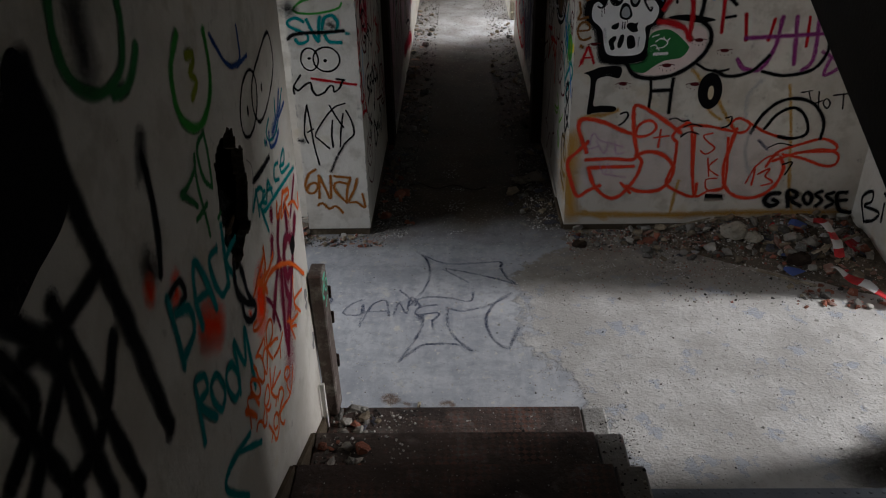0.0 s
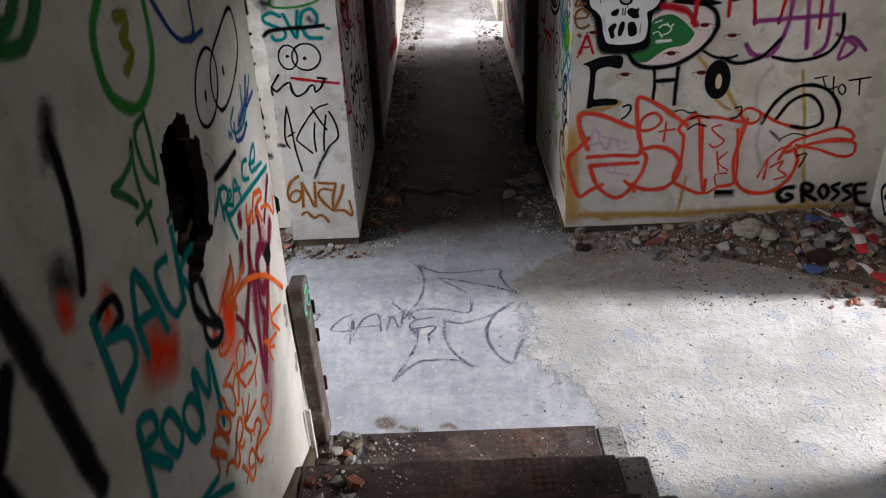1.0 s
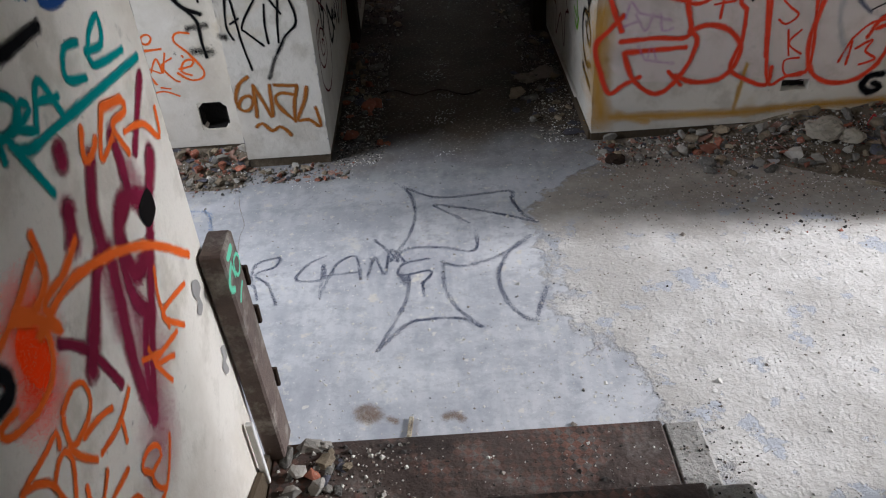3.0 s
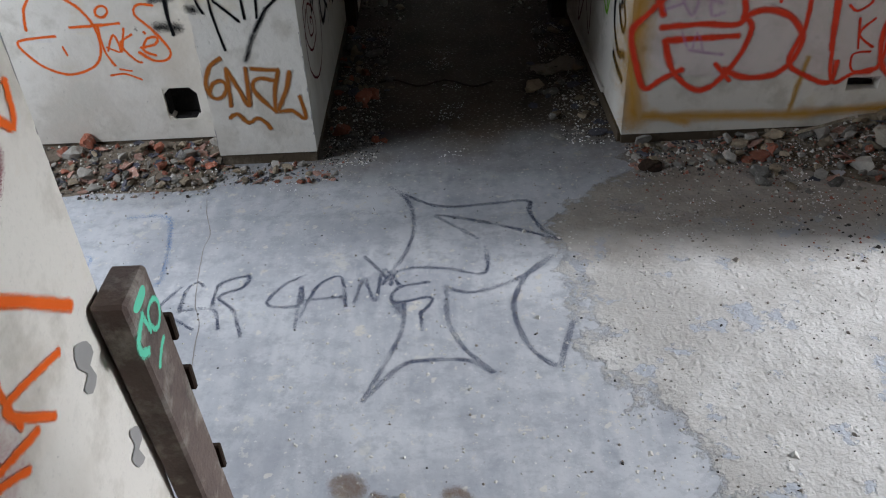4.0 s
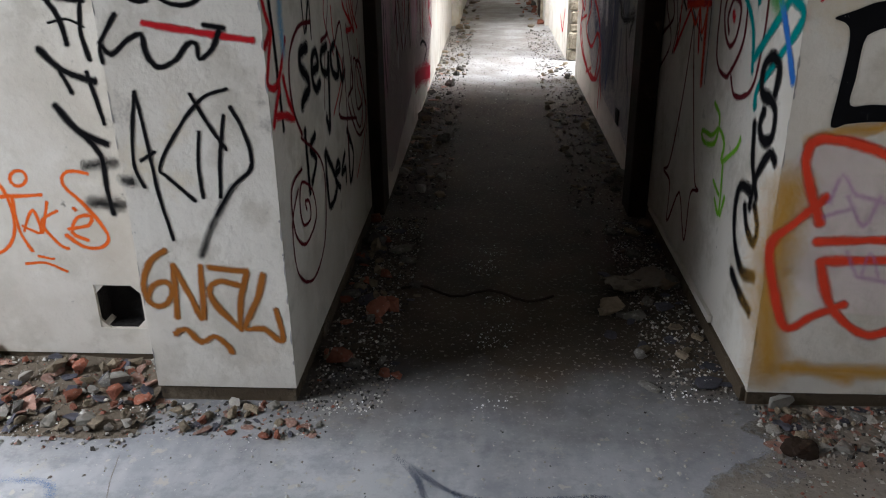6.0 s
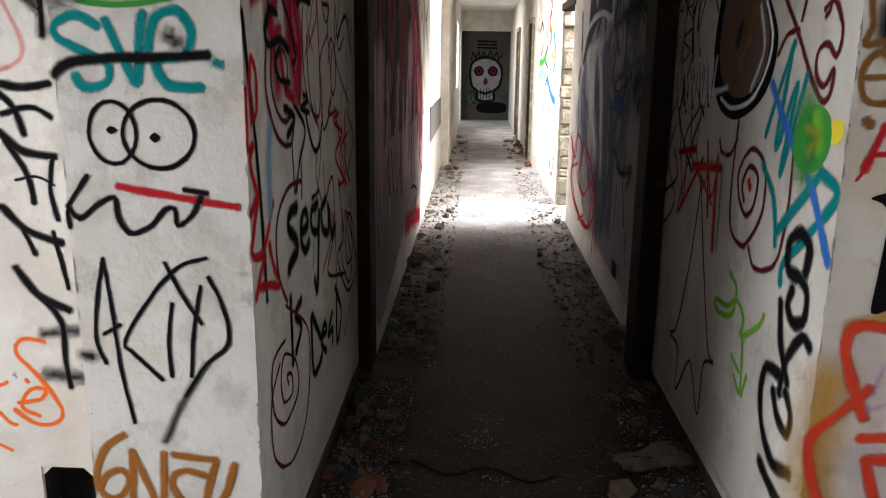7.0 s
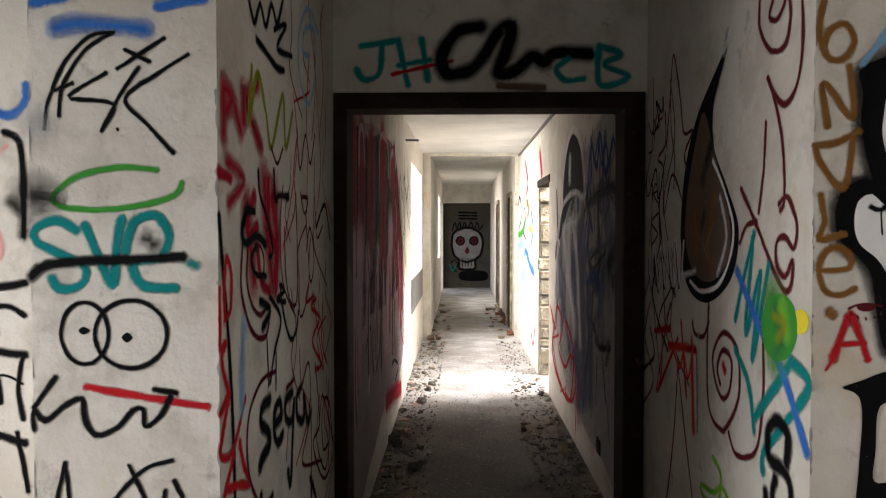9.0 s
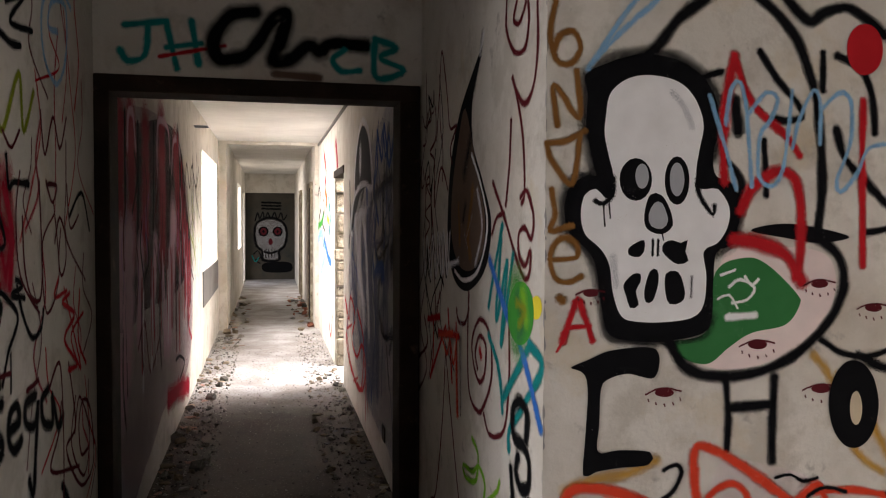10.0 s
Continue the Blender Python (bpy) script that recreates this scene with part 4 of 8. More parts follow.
g.line('maroon', 0.005, (1.579, 1.051), (1.608, 1.062), (1.643, 1.065), (1.687, 1.055))
g.fill('maroon', (1.664, 1.052), (1.659, 1.045), (1.644, 1.041), (1.626, 1.042), (1.611, 1.047), (1.605, 1.054), (1.611, 1.061), (1.625, 1.065), (1.644, 1.064), (1.659, 1.059))
g.line('maroon', 0.0045, (1.587, 1.037), (1.589, 1.032))
g.line('maroon', 0.0045, (1.609, 1.026), (1.611, 1.022))
g.line('maroon', 0.0045, (1.636, 1.021), (1.637, 1.016))
g.line('maroon', 0.0045, (1.662, 1.024), (1.664, 1.019))
g.line('maroon', 0.0045, (1.684, 1.036), (1.686, 1.031))
g.line('maroon', 0.005, (0.931, 1.318), (0.951, 1.327), (0.976, 1.33), (1.006, 1.324))
g.fill('maroon', (0.99, 1.321), (0.986, 1.315), (0.976, 1.312), (0.963, 1.312), (0.953, 1.316), (0.949, 1.321), (0.953, 1.326), (0.963, 1.33), (0.976, 1.329), (0.986, 1.326))
g.line('maroon', 0.0045, (0.936, 1.308), (0.938, 1.304))
g.line('maroon', 0.0045, (0.952, 1.301), (0.953, 1.297))
g.line('maroon', 0.0045, (0.97, 1.297), (0.971, 1.293))
g.line('maroon', 0.0045, (0.988, 1.3), (0.99, 1.297))
g.line('maroon', 0.0045, (1.004, 1.309), (1.005, 1.305))
g.line('maroon', 0.005, (1.741, 1.266), (1.768, 1.277), (1.8, 1.28), (1.841, 1.273))
g.fill('maroon', (1.82, 1.269), (1.815, 1.262), (1.801, 1.258), (1.784, 1.259), (1.771, 1.263), (1.765, 1.27), (1.77, 1.276), (1.784, 1.28), (1.801, 1.28), (1.814, 1.275))
g.line('maroon', 0.0045, (1.748, 1.253), (1.75, 1.249))
g.line('maroon', 0.0045, (1.769, 1.245), (1.771, 1.24))
g.line('maroon', 0.0045, (1.793, 1.24), (1.795, 1.236))
g.line('maroon', 0.0045, (1.817, 1.244), (1.819, 1.239))
g.line('maroon', 0.0045, (1.838, 1.254), (1.84, 1.25))
g.end()
g = Graffiti('RB', 'black brushed letters C H O')
g.fill('black', (0.919, 1.136), (0.964, 1.153), (1.033, 1.176), (1.149, 1.175), (1.147, 1.102), (1.072, 1.114), (1.018, 1.101), (1, 1.076), (0.997, 0.99), (0.995, 0.918), (1.052, 0.919), (1.138, 0.909), (1.135, 0.877), (1.052, 0.873), (0.991, 0.867), (0.956, 0.859), (0.959, 0.948), (0.965, 1.063), (0.957, 1.114), (0.934, 1.129))
g.line('black', 0.022, (1.35, 1.088), (1.359, 0.986), (1.356, 0.9))
g.line('black', 0.028, (1.493, 1.089), (1.489, 0.98), (1.49, 0.866))
g.line('black', 0.03, (1.361, 1.013), (1.475, 1.017))
g.fill('black', (1.817, 1.003), (1.804, 0.932), (1.766, 0.89), (1.717, 0.892), (1.677, 0.939), (1.66, 1.01), (1.673, 1.08), (1.711, 1.123), (1.759, 1.121), (1.799, 1.076))
g.fill('tan', (1.765, 0.995), (1.762, 0.967), (1.753, 0.951), (1.741, 0.951), (1.73, 0.969), (1.726, 0.997), (1.729, 1.024), (1.738, 1.04), (1.75, 1.04), (1.76, 1.022))
g.line('black', 0.011, (1.503, 0.819), (1.547, 0.824), (1.586, 0.803), (1.629, 0.81))
g.line('black', 0.014, (1.178, 0.86), (1.21, 0.872), (1.228, 0.851), (1.203, 0.802), (1.172, 0.782))
g.end()
g = Graffiti('RB', 'large orange-red outlined bubble lettering')
g.line('orangered', 0.029, (0.972, 0.592), (0.921, 0.717), (0.907, 0.783), (0.93, 0.825), (1.048, 0.81), (1.199, 0.743), (1.275, 0.717))
g.line('orangered', 0.029, (0.975, 0.536), (1.14, 0.543), (1.304, 0.546), (1.279, 0.717), (1.261, 0.879), (1.284, 0.916), (1.371, 0.876), (1.488, 0.796), (1.584, 0.724))
g.line('orangered', 0.029, (0.975, 0.664), (0.912, 0.598), (0.85, 0.524), (0.876, 0.395), (0.928, 0.268), (1.002, 0.308), (1.077, 0.343))
g.line('orangered', 0.029, (1.001, 0.478), (1.144, 0.482), (1.294, 0.485))
g.line('orangered', 0.029, (0.993, 0.474), (1.038, 0.349), (1.112, 0.27), (1.183, 0.247), (1.256, 0.3), (1.323, 0.411), (1.348, 0.516), (1.318, 0.558))
g.line('orangered', 0.02, (1.221, 0.364), (1.292, 0.286))
g.line('orangered', 0.029, (1.306, 0.566), (1.397, 0.591), (1.494, 0.56), (1.566, 0.477), (1.551, 0.374), (1.482, 0.305), (1.356, 0.297), (1.261, 0.337))
g.ring('orangered', 0.02, (1.294, 0.705), (1.306, 0.782), (1.377, 0.811), (1.422, 0.763), (1.375, 0.71))
g.line('orangered', 0.014, (1.414, 0.69), (1.509, 0.702))
g.line('orangered', 0.014, (1.453, 0.747), (1.447, 0.622))
g.line('orangered', 0.024, (1.569, 0.657), (1.57, 0.509), (1.533, 0.362), (1.617, 0.293), (1.729, 0.255), (1.741, 0.348))
g.line('orangered', 0.024, (1.569, 0.657), (1.535, 0.702), (1.593, 0.77), (1.653, 0.76), (1.702, 0.411))
g.line('orangered', 0.022, (1.6, 0.773), (1.747, 0.769), (1.853, 0.746), (1.955, 0.724))
g.line('orangered', 0.02, (1.68, 0.721), (1.729, 0.285), (1.827, 0.295), (1.932, 0.342), (1.906, 0.682))
g.line('orangered', 0.012, (1.798, 0.717), (1.741, 0.699), (1.777, 0.655), (1.827, 0.61), (1.773, 0.568), (1.736, 0.593))
g.line('orangered', 0.012, (1.792, 0.535), (1.816, 0.408))
g.line('orangered', 0.012, (1.856, 0.533), (1.805, 0.469), (1.877, 0.41))
g.line('orangered', 0.012, (1.872, 0.389), (1.801, 0.379), (1.819, 0.303), (1.901, 0.313))
g.line('orangered', 0.028, (1.952, 0.743), (1.929, 0.626), (1.907, 0.466), (1.942, 0.32), (2.045, 0.245), (2.179, 0.25), (2.276, 0.331), (2.312, 0.454), (2.278, 0.536))
g.ring('orangered', 0.02, (1.955, 0.724), (1.91, 0.783), (1.959, 0.82), (2.034, 0.779), (2.01, 0.726))
g.line('orangered', 0.022, (2.038, 0.779), (2.159, 0.714), (2.291, 0.67))
g.line('orangered', 0.022, (2.192, 0.474), (2.256, 0.577), (2.395, 0.632), (2.528, 0.667), (2.625, 0.629), (2.62, 0.581), (2.406, 0.572), (2.23, 0.513))
g.line('orangered', 0.022, (2.406, 0.572), (2.551, 0.591), (2.655, 0.556), (2.655, 0.484), (2.575, 0.474), (2.414, 0.532), (2.289, 0.56))
g.line('orangered', 0.014, (2.075, 0.354), (2.119, 0.46), (2.116, 0.336))
g.line('orangered', 0.014, (2.148, 0.418), (2.221, 0.457), (2.2, 0.4), (2.257, 0.356), (2.185, 0.33))
g.line('orangered', 0.013, (2.117, 0.468), (2.188, 0.539), (2.26, 0.556))
g.end()
g = Graffiti('RB', 'purple sprayed letters')
g.line('purple', 0.03, (2.12, 1.472), (2.104, 1.289), (2.036, 1.15), (1.93, 1.153), (1.883, 1.211))
g.line('purple', 0.028, (1.914, 1.346), (2.154, 1.356), (2.393, 1.366))
g.line('purple', 0.028, (2.208, 1.473), (2.242, 1.179))
g.line('purple', 0.028, (2.345, 1.469), (2.358, 1.211), (2.3, 1.135))
g.line('purple', 0.024, (2.41, 1.252), (2.538, 1.17), (2.447, 1.101), (2.49, 1.235), (2.599, 1.151))
g.end()
g = Graffiti('RB', 'black double arcs and bubble outlines')
g.line('black', 0.026, (2.048, 0.717), (2.102, 0.835), (2.195, 0.926), (2.317, 0.948), (2.438, 0.9), (2.515, 0.784), (2.516, 0.671))
g.line('black', 0.024, (2.135, 0.745), (2.208, 0.85), (2.311, 0.885), (2.393, 0.814), (2.417, 0.709), (2.335, 0.673), (2.237, 0.688))
g.line('black', 0.01, (2.327, 0.989), (2.396, 1.001))
g.line('black', 0.011, (2.378, 0.987), (2.412, 0.919), (2.474, 0.932))
g.line('black', 0.011, (2.441, 0.992), (2.46, 0.861))
g.ring('black', 0.011, (2.497, 0.946), (2.528, 0.916), (2.514, 0.879), (2.482, 0.913))
g.line('black', 0.011, (2.539, 0.967), (2.665, 0.982))
g.line('black', 0.011, (2.601, 0.976), (2.616, 0.875))
g.line('black', 0.026, (1.748, 1.141), (1.846, 1.102), (1.982, 1.134), (2.078, 1.234))
g.line('black', 0.026, (2.053, 1.131), (2.2, 1.102), (2.369, 1.14), (2.438, 1.251), (2.428, 1.365))
g.mist('greysoft', 0.03, (2.062, 1.077), (1.99, 0.969), (1.996, 0.819))
g.line('black', 0.012, (1.601, 0.762), (1.654, 0.783), (1.718, 0.766))
g.line('black', 0.012, (1.59, 0.696), (1.642, 0.729), (1.703, 0.712))
g.line('black', 0.014, (1.871, 0.823), (1.907, 0.829), (1.9, 0.776), (1.852, 0.754))
g.line('black', 0.013, (2.302, 0.487), (2.363, 0.501), (2.33, 0.412))
g.line('black', 0.01, (2.183, 0.611), (2.253, 0.64), (2.337, 0.622))
g.end()
g = Graffiti('RB', 'black sprayed word GROSSE')
g.line('black', 0.0378, (2.317, 0.271), (2.257, 0.264), (2.227, 0.214), (2.269, 0.174), (2.323, 0.198), (2.288, 0.221))
g.line('black', 0.0351, (2.397, 0.17), (2.375, 0.29), (2.435, 0.275), (2.435, 0.237), (2.39, 0.23), (2.478, 0.172))
g.ring('black', 0.0324, (2.511, 0.277), (2.551, 0.229), (2.53, 0.183), (2.49, 0.231))
g.line('black', 0.0324, (2.606, 0.283), (2.569, 0.259), (2.62, 0.215), (2.59, 0.173))
g.line('black', 0.0324, (2.689, 0.272), (2.644, 0.248), (2.704, 0.199), (2.661, 0.162))
g.line('black', 0.0351, (2.776, 0.273), (2.718, 0.258), (2.755, 0.142), (2.833, 0.118))
g.line('black', 0.0297, (2.732, 0.211), (2.789, 0.213))
g.end()
g = Graffiti('WR', 'black sprayed letters BI')
g.line('black', 0.026, (4.406, 0.137), (4.498, 0.269), (4.393, 0.367), (4.375, 0.302), (4.447, 0.235), (4.26, 0.277), (4.305, 0.197), (4.393, 0.144))
g.line('black', 0.024, (4.225, 0.358), (4.209, 0.238))
g.line('black', 0.026, (4.248, 0.418), (4.237, 0.412))
g.end()
g = Graffiti('PF', 'faded blue spray band')
g.mist('blue', 0.04, (-0.886, 1.96), (-0.831, 1.969), (-0.754, 1.964), (-0.682, 1.956))
g.line('blue', 0.025, (-0.935, 2.017), (-0.87, 2.028))
g.line('blue', 0.025, (-0.649, 2.007), (-0.546, 2.024))
g.end()
g = Graffiti('PF', 'thin black marker letters A S K')
g.line('black', 0.0115, (-0.915, 1.731), (-0.905, 1.793), (-0.865, 1.883), (-0.806, 1.94), (-0.754, 1.949))
g.line('black', 0.0115, (-0.88, 1.761), (-0.87, 1.831), (-0.819, 1.908), (-0.76, 1.946))
g.line('black', 0.011, (-0.888, 1.819), (-0.849, 1.834))
g.line('black', 0.011, (-0.772, 1.857), (-0.844, 1.815), (-0.851, 1.799), (-0.769, 1.793), (-0.753, 1.776), (-0.782, 1.726))
g.line('black', 0.011, (-0.782, 1.726), (-0.738, 1.808), (-0.696, 1.869))
g.line('black', 0.011, (-0.744, 1.867), (-0.637, 1.935))
g.line('black', 0.011, (-0.726, 1.91), (-0.671, 1.882))
g.line('black', 0.011, (-0.583, 1.898), (-0.651, 1.856), (-0.727, 1.799), (-0.672, 1.734), (-0.618, 1.675))
g.line('black', 0.006, (-0.746, 1.731), (-0.745, 1.728))
g.end()
g = Graffiti('PF', 'open green spray oval')
g.line('green', 0.015, (-0.657, 1.637), (-0.744, 1.642), (-0.836, 1.623), (-0.895, 1.58), (-0.883, 1.554), (-0.785, 1.545), (-0.68, 1.558), (-0.615, 1.58), (-0.599, 1.606))
g.end()
g = Graffiti('PF', 'sooty black spray smudges')
g.mist('blacksoft', 0.09, (-0.948, 1.58), (-0.933, 1.576))
g.mist('blacksoft', 0.05, (-0.948, 1.58), (-0.894, 1.571))
g.mist('greysoft', 0.07, (-0.948, 1.748), (-0.926, 1.735))
g.mist('blacksoft', 0.03, (-0.948, 0.717), (-0.925, 0.712))
g.end()
g = Graffiti('PF', 'teal letters S V E crossed out in black')
g.line('teal', 0.022, (-0.844, 1.499), (-0.89, 1.522), (-0.94, 1.502), (-0.935, 1.47), (-0.875, 1.441), (-0.826, 1.415), (-0.833, 1.375), (-0.885, 1.363), (-0.902, 1.389))
g.line('teal', 0.022, (-0.824, 1.509), (-0.796, 1.444), (-0.761, 1.373), (-0.752, 1.457), (-0.739, 1.524))
g.line('teal', 0.024, (-0.731, 1.451), (-0.712, 1.515), (-0.661, 1.533), (-0.631, 1.489), (-0.65, 1.436), (-0.713, 1.423), (-0.692, 1.373), (-0.619, 1.366))
g.mist('blacksoft', 0.04, (-0.678, 1.477), (-0.668, 1.467))
g.line('black', 0.026, (-0.948, 1.394), (-0.915, 1.418), (-0.825, 1.428), (-0.721, 1.431), (-0.6, 1.438))
g.mist('teal', 0.022, (-0.58, 1.421), (-0.569, 1.418))
g.end()
g = Graffiti('PF', 'pair of black outlined cartoon eyes')
g.ring('black', 0.011, (-0.772, 1.262), (-0.783, 1.22), (-0.811, 1.193), (-0.845, 1.193), (-0.873, 1.219), (-0.883, 1.262), (-0.872, 1.304), (-0.844, 1.33), (-0.81, 1.33), (-0.782, 1.304))
g.ring('black', 0.012, (-0.636, 1.26), (-0.653, 1.214), (-0.695, 1.185), (-0.747, 1.185), (-0.788, 1.213), (-0.804, 1.259), (-0.787, 1.305), (-0.745, 1.334), (-0.693, 1.334), (-0.652, 1.306))
g.fill('black', (-0.842, 1.268), (-0.83, 1.277), (-0.815, 1.268), (-0.83, 1.258))
g.fill('black', (-0.742, 1.252), (-0.729, 1.264), (-0.716, 1.252), (-0.729, 1.24))
g.end()
g = Graffiti('PF', 'black zigzag line with a red bar')
g.line('red', 0.019, (-0.823, 1.137), (-0.698, 1.116), (-0.546, 1.093))
g.line('black', 0.014, (-0.948, 1.038), (-0.946, 1.088), (-0.897, 1.159))
g.line('black', 0.015, (-0.948, 1.088), (-0.922, 1.058), (-0.88, 1.091), (-0.836, 1.11), (-0.83, 1.065), (-0.804, 1.026), (-0.751, 1.046), (-0.718, 1.084), (-0.693, 1.086), (-0.688, 1.046), (-0.652, 1.073), (-0.63, 1.116))
g.line('black', 0.014, (-0.666, 1.132), (-0.616, 1.124))
g.end()
g = Graffiti('PF', 'black sprayed word ACID')
g.line('black', 0.012, (-0.877, 0.961), (-0.902, 0.841), (-0.909, 0.75), (-0.891, 0.697))
g.line('black', 0.012, (-0.877, 0.961), (-0.865, 0.841), (-0.855, 0.69), (-0.832, 0.539))
g.line('black', 0.012, (-0.889, 0.772), (-0.849, 0.795))
g.line('black', 0.012, (-0.629, 0.968), (-0.703, 0.938), (-0.785, 0.843), (-0.84, 0.752), (-0.825, 0.729), (-0.753, 0.656))
g.line('black', 0.012, (-0.727, 0.954), (-0.688, 0.873), (-0.648, 0.806))
g.line('black', 0.012, (-0.717, 0.852), (-0.73, 0.754), (-0.728, 0.667))
g.line('black', 0.012, (-0.644, 0.897), (-0.666, 0.785), (-0.679, 0.668))
g.line('black', 0.013, (-0.622, 0.919), (-0.591, 0.845), (-0.583, 0.756), (-0.642, 0.697), (-0.697, 0.614))
g.mist('blacksoft', 0.02, (-0.642, 0.697), (-0.705, 0.598), (-0.756, 0.492))
g.end()
g = Graffiti('PF', 'rust-brown sprayed tag with a wavy underline')
g.line('rust', 0.02, (-0.864, 0.503), (-0.913, 0.467), (-0.942, 0.395), (-0.93, 0.336), (-0.891, 0.328), (-0.858, 0.372), (-0.874, 0.406), (-0.914, 0.393), (-0.935, 0.358))
g.line('rust', 0.02, (-0.845, 0.457), (-0.855, 0.291))
g.line('rust', 0.02, (-0.845, 0.457), (-0.809, 0.365), (-0.778, 0.286), (-0.765, 0.454))
g.line('rust', 0.02, (-0.737, 0.453), (-0.643, 0.442), (-0.632, 0.437), (-0.657, 0.352), (-0.668, 0.261))
g.line('rust', 0.02, (-0.648, 0.393), (-0.711, 0.41), (-0.747, 0.384), (-0.734, 0.333), (-0.667, 0.254))
g.line('rust', 0.02, (-0.585, 0.43), (-0.608, 0.353), (-0.653, 0.258), (-0.6, 0.256), (-0.546, 0.216), (-0.556, 0.317))
g.line('rust', 0.02, (-0.868, 0.234), (-0.837, 0.251), (-0.794, 0.208), (-0.752, 0.227), (-0.722, 0.206), (-0.703, 0.175))
g.end()
g = Graffiti('LB', 'thin orange sprayed signature with a large loop')
g.line('orange', 0.013, (-1.716, 0.59), (-1.696, 0.679), (-1.645, 0.733), (-1.565, 0.74), (-1.474, 0.682), (-1.423, 0.59), (-1.425, 0.485), (-1.475, 0.415), (-1.59, 0.383), (-1.693, 0.423), (-1.76, 0.498), (-1.768, 0.541), (-1.695, 0.554), (-1.603, 0.558))
g.ring('orange', 0.012, (-1.349, 0.655), (-1.358, 0.641), (-1.374, 0.632), (-1.39, 0.633), (-1.401, 0.642), (-1.401, 0.657), (-1.392, 0.671), (-1.376, 0.679), (-1.36, 0.679), (-1.35, 0.669))
g.line('orange', 0.013, (-1.528, 0.594), (-1.421, 0.597), (-1.315, 0.602))
g.line('orange', 0.013, (-1.41, 0.596), (-1.409, 0.485), (-1.382, 0.416))
g.line('orange', 0.011, (-1.393, 0.484), (-1.353, 0.553), (-1.34, 0.477), (-1.394, 0.498))
g.line('orange', 0.011, (-1.301, 0.578), (-1.335, 0.477))
g.line('orange', 0.011, (-1.275, 0.55), (-1.333, 0.51), (-1.283, 0.432), (-1.262, 0.424))
g.line('orange', 0.012, (-1.218, 0.559), (-1.215, 0.554))
g.line('orange', 0.012, (-1.247, 0.49), (-1.182, 0.504), (-1.168, 0.534), (-1.212, 0.529), (-1.239, 0.478), (-1.193, 0.453))
g.line('orange', 0.013, (-1.156, 0.672), (-1.214, 0.679), (-1.24, 0.64), (-1.182, 0.569), (-1.126, 0.474), (-1.148, 0.432), (-1.206, 0.429), (-1.26, 0.469))
g.line('orange', 0.01, (-1.412, 0.369), (-1.348, 0.373), (-1.283, 0.344))
g.line('orange', 0.01, (-1.365, 0.396), (-1.318, 0.387))
g.line('orange', 0.009, (-1.584, 0.51), (-1.576, 0.472))
g.end()
g = Graffiti('LB', 'black vertical script down the wall')
g.line('black', 0.019, (-1.121, 1.747), (-1.085, 1.726), (-1.074, 1.642), (-1.075, 1.483))
g.mist('blacksoft', 0.03, (-1.106, 1.571), (-1.078, 1.536), (-1.075, 1.489))
g.mist('greysoft', 0.02, (-1.243, 1.49), (-1.184, 1.487))
g.line('black', 0.022, (-1.249, 1.374), (-1.152, 1.354), (-1.074, 1.363))
g.line('black', 0.02, (-1.249, 1.367), (-1.176, 1.31), (-1.15, 1.237))
g.line('black', 0.018, (-1.2, 1.287), (-1.124, 1.304), (-1.077, 1.28))
g.line('black', 0.022, (-1.21, 1.236), (-1.159, 1.192), (-1.077, 1.179))
g.line('black', 0.018, (-1.203, 1.221), (-1.154, 1.133), (-1.142, 1.058))
g.line('black', 0.008, (-1.185, 1.117), (-1.131, 1.126), (-1.084, 1.105))
g.line('black', 0.015, (-1.081, 1.179), (-1.095, 1.089), (-1.083, 1.014))
g.line('black', 0.024, (-1.226, 1.041), (-1.168, 0.982), (-1.081, 0.951))
g.line('black', 0.018, (-1.183, 0.996), (-1.155, 0.921))
g.line('black', 0.015, (-1.099, 0.976), (-1.087, 0.908), (-1.073, 0.828))
g.line('black', 0.024, (-1.21, 0.877), (-1.157, 0.805), (-1.079, 0.765))
g.line('black', 0.02, (-1.157, 0.805), (-1.103, 0.732), (-1.101, 0.613), (-1.094, 0.544))
g.mist('blacksoft', 0.03, (-1.154, 0.696), (-1.065, 0.706))
g.mist('blacksoft', 0.04, (-1.151, 0.578), (-1.067, 0.571))
g.end()
g = Graffiti('RB', 'faint purple letters inside the red lettering')
g.mist('purplesoft', 0.016, (0.987, 0.649), (1.009, 0.726), (1.046, 0.681))
g.mist('purplesoft', 0.016, (0.979, 0.611), (1.054, 0.635))
g.mist('purplesoft', 0.014, (1.035, 0.669), (1.09, 0.583), (1.117, 0.666))
g.mist('purplesoft', 0.014, (1.157, 0.664), (1.173, 0.58), (1.222, 0.588))
g.mist('purplesoft', 0.012, (1.06, 0.508), (1.105, 0.429), (1.123, 0.506), (1.158, 0.427))
g.mist('purplesoft', 0.016, (1.056, 0.673), (1.208, 0.629))
g.mist('purplesoft', 0.016, (1.109, 0.43), (1.244, 0.405))
g.mist('greysoft', 0.03, (2.044, 0.74), (2.032, 0.584), (2.098, 0.399))
g.mist('slate', 0.02, (2.112, 0.66), (2.178, 0.599))
g.end()
g = Graffiti('LB', 'bright blue stroke with a pale pink loop')
g.line('blue', 0.022, (-1.192, 1.864), (-1.155, 1.809), (-1.104, 1.789), (-1.067, 1.824), (-1.065, 1.865))
g.line('blue', 0.03, (-1.23, 1.76), (-1.149, 1.761))
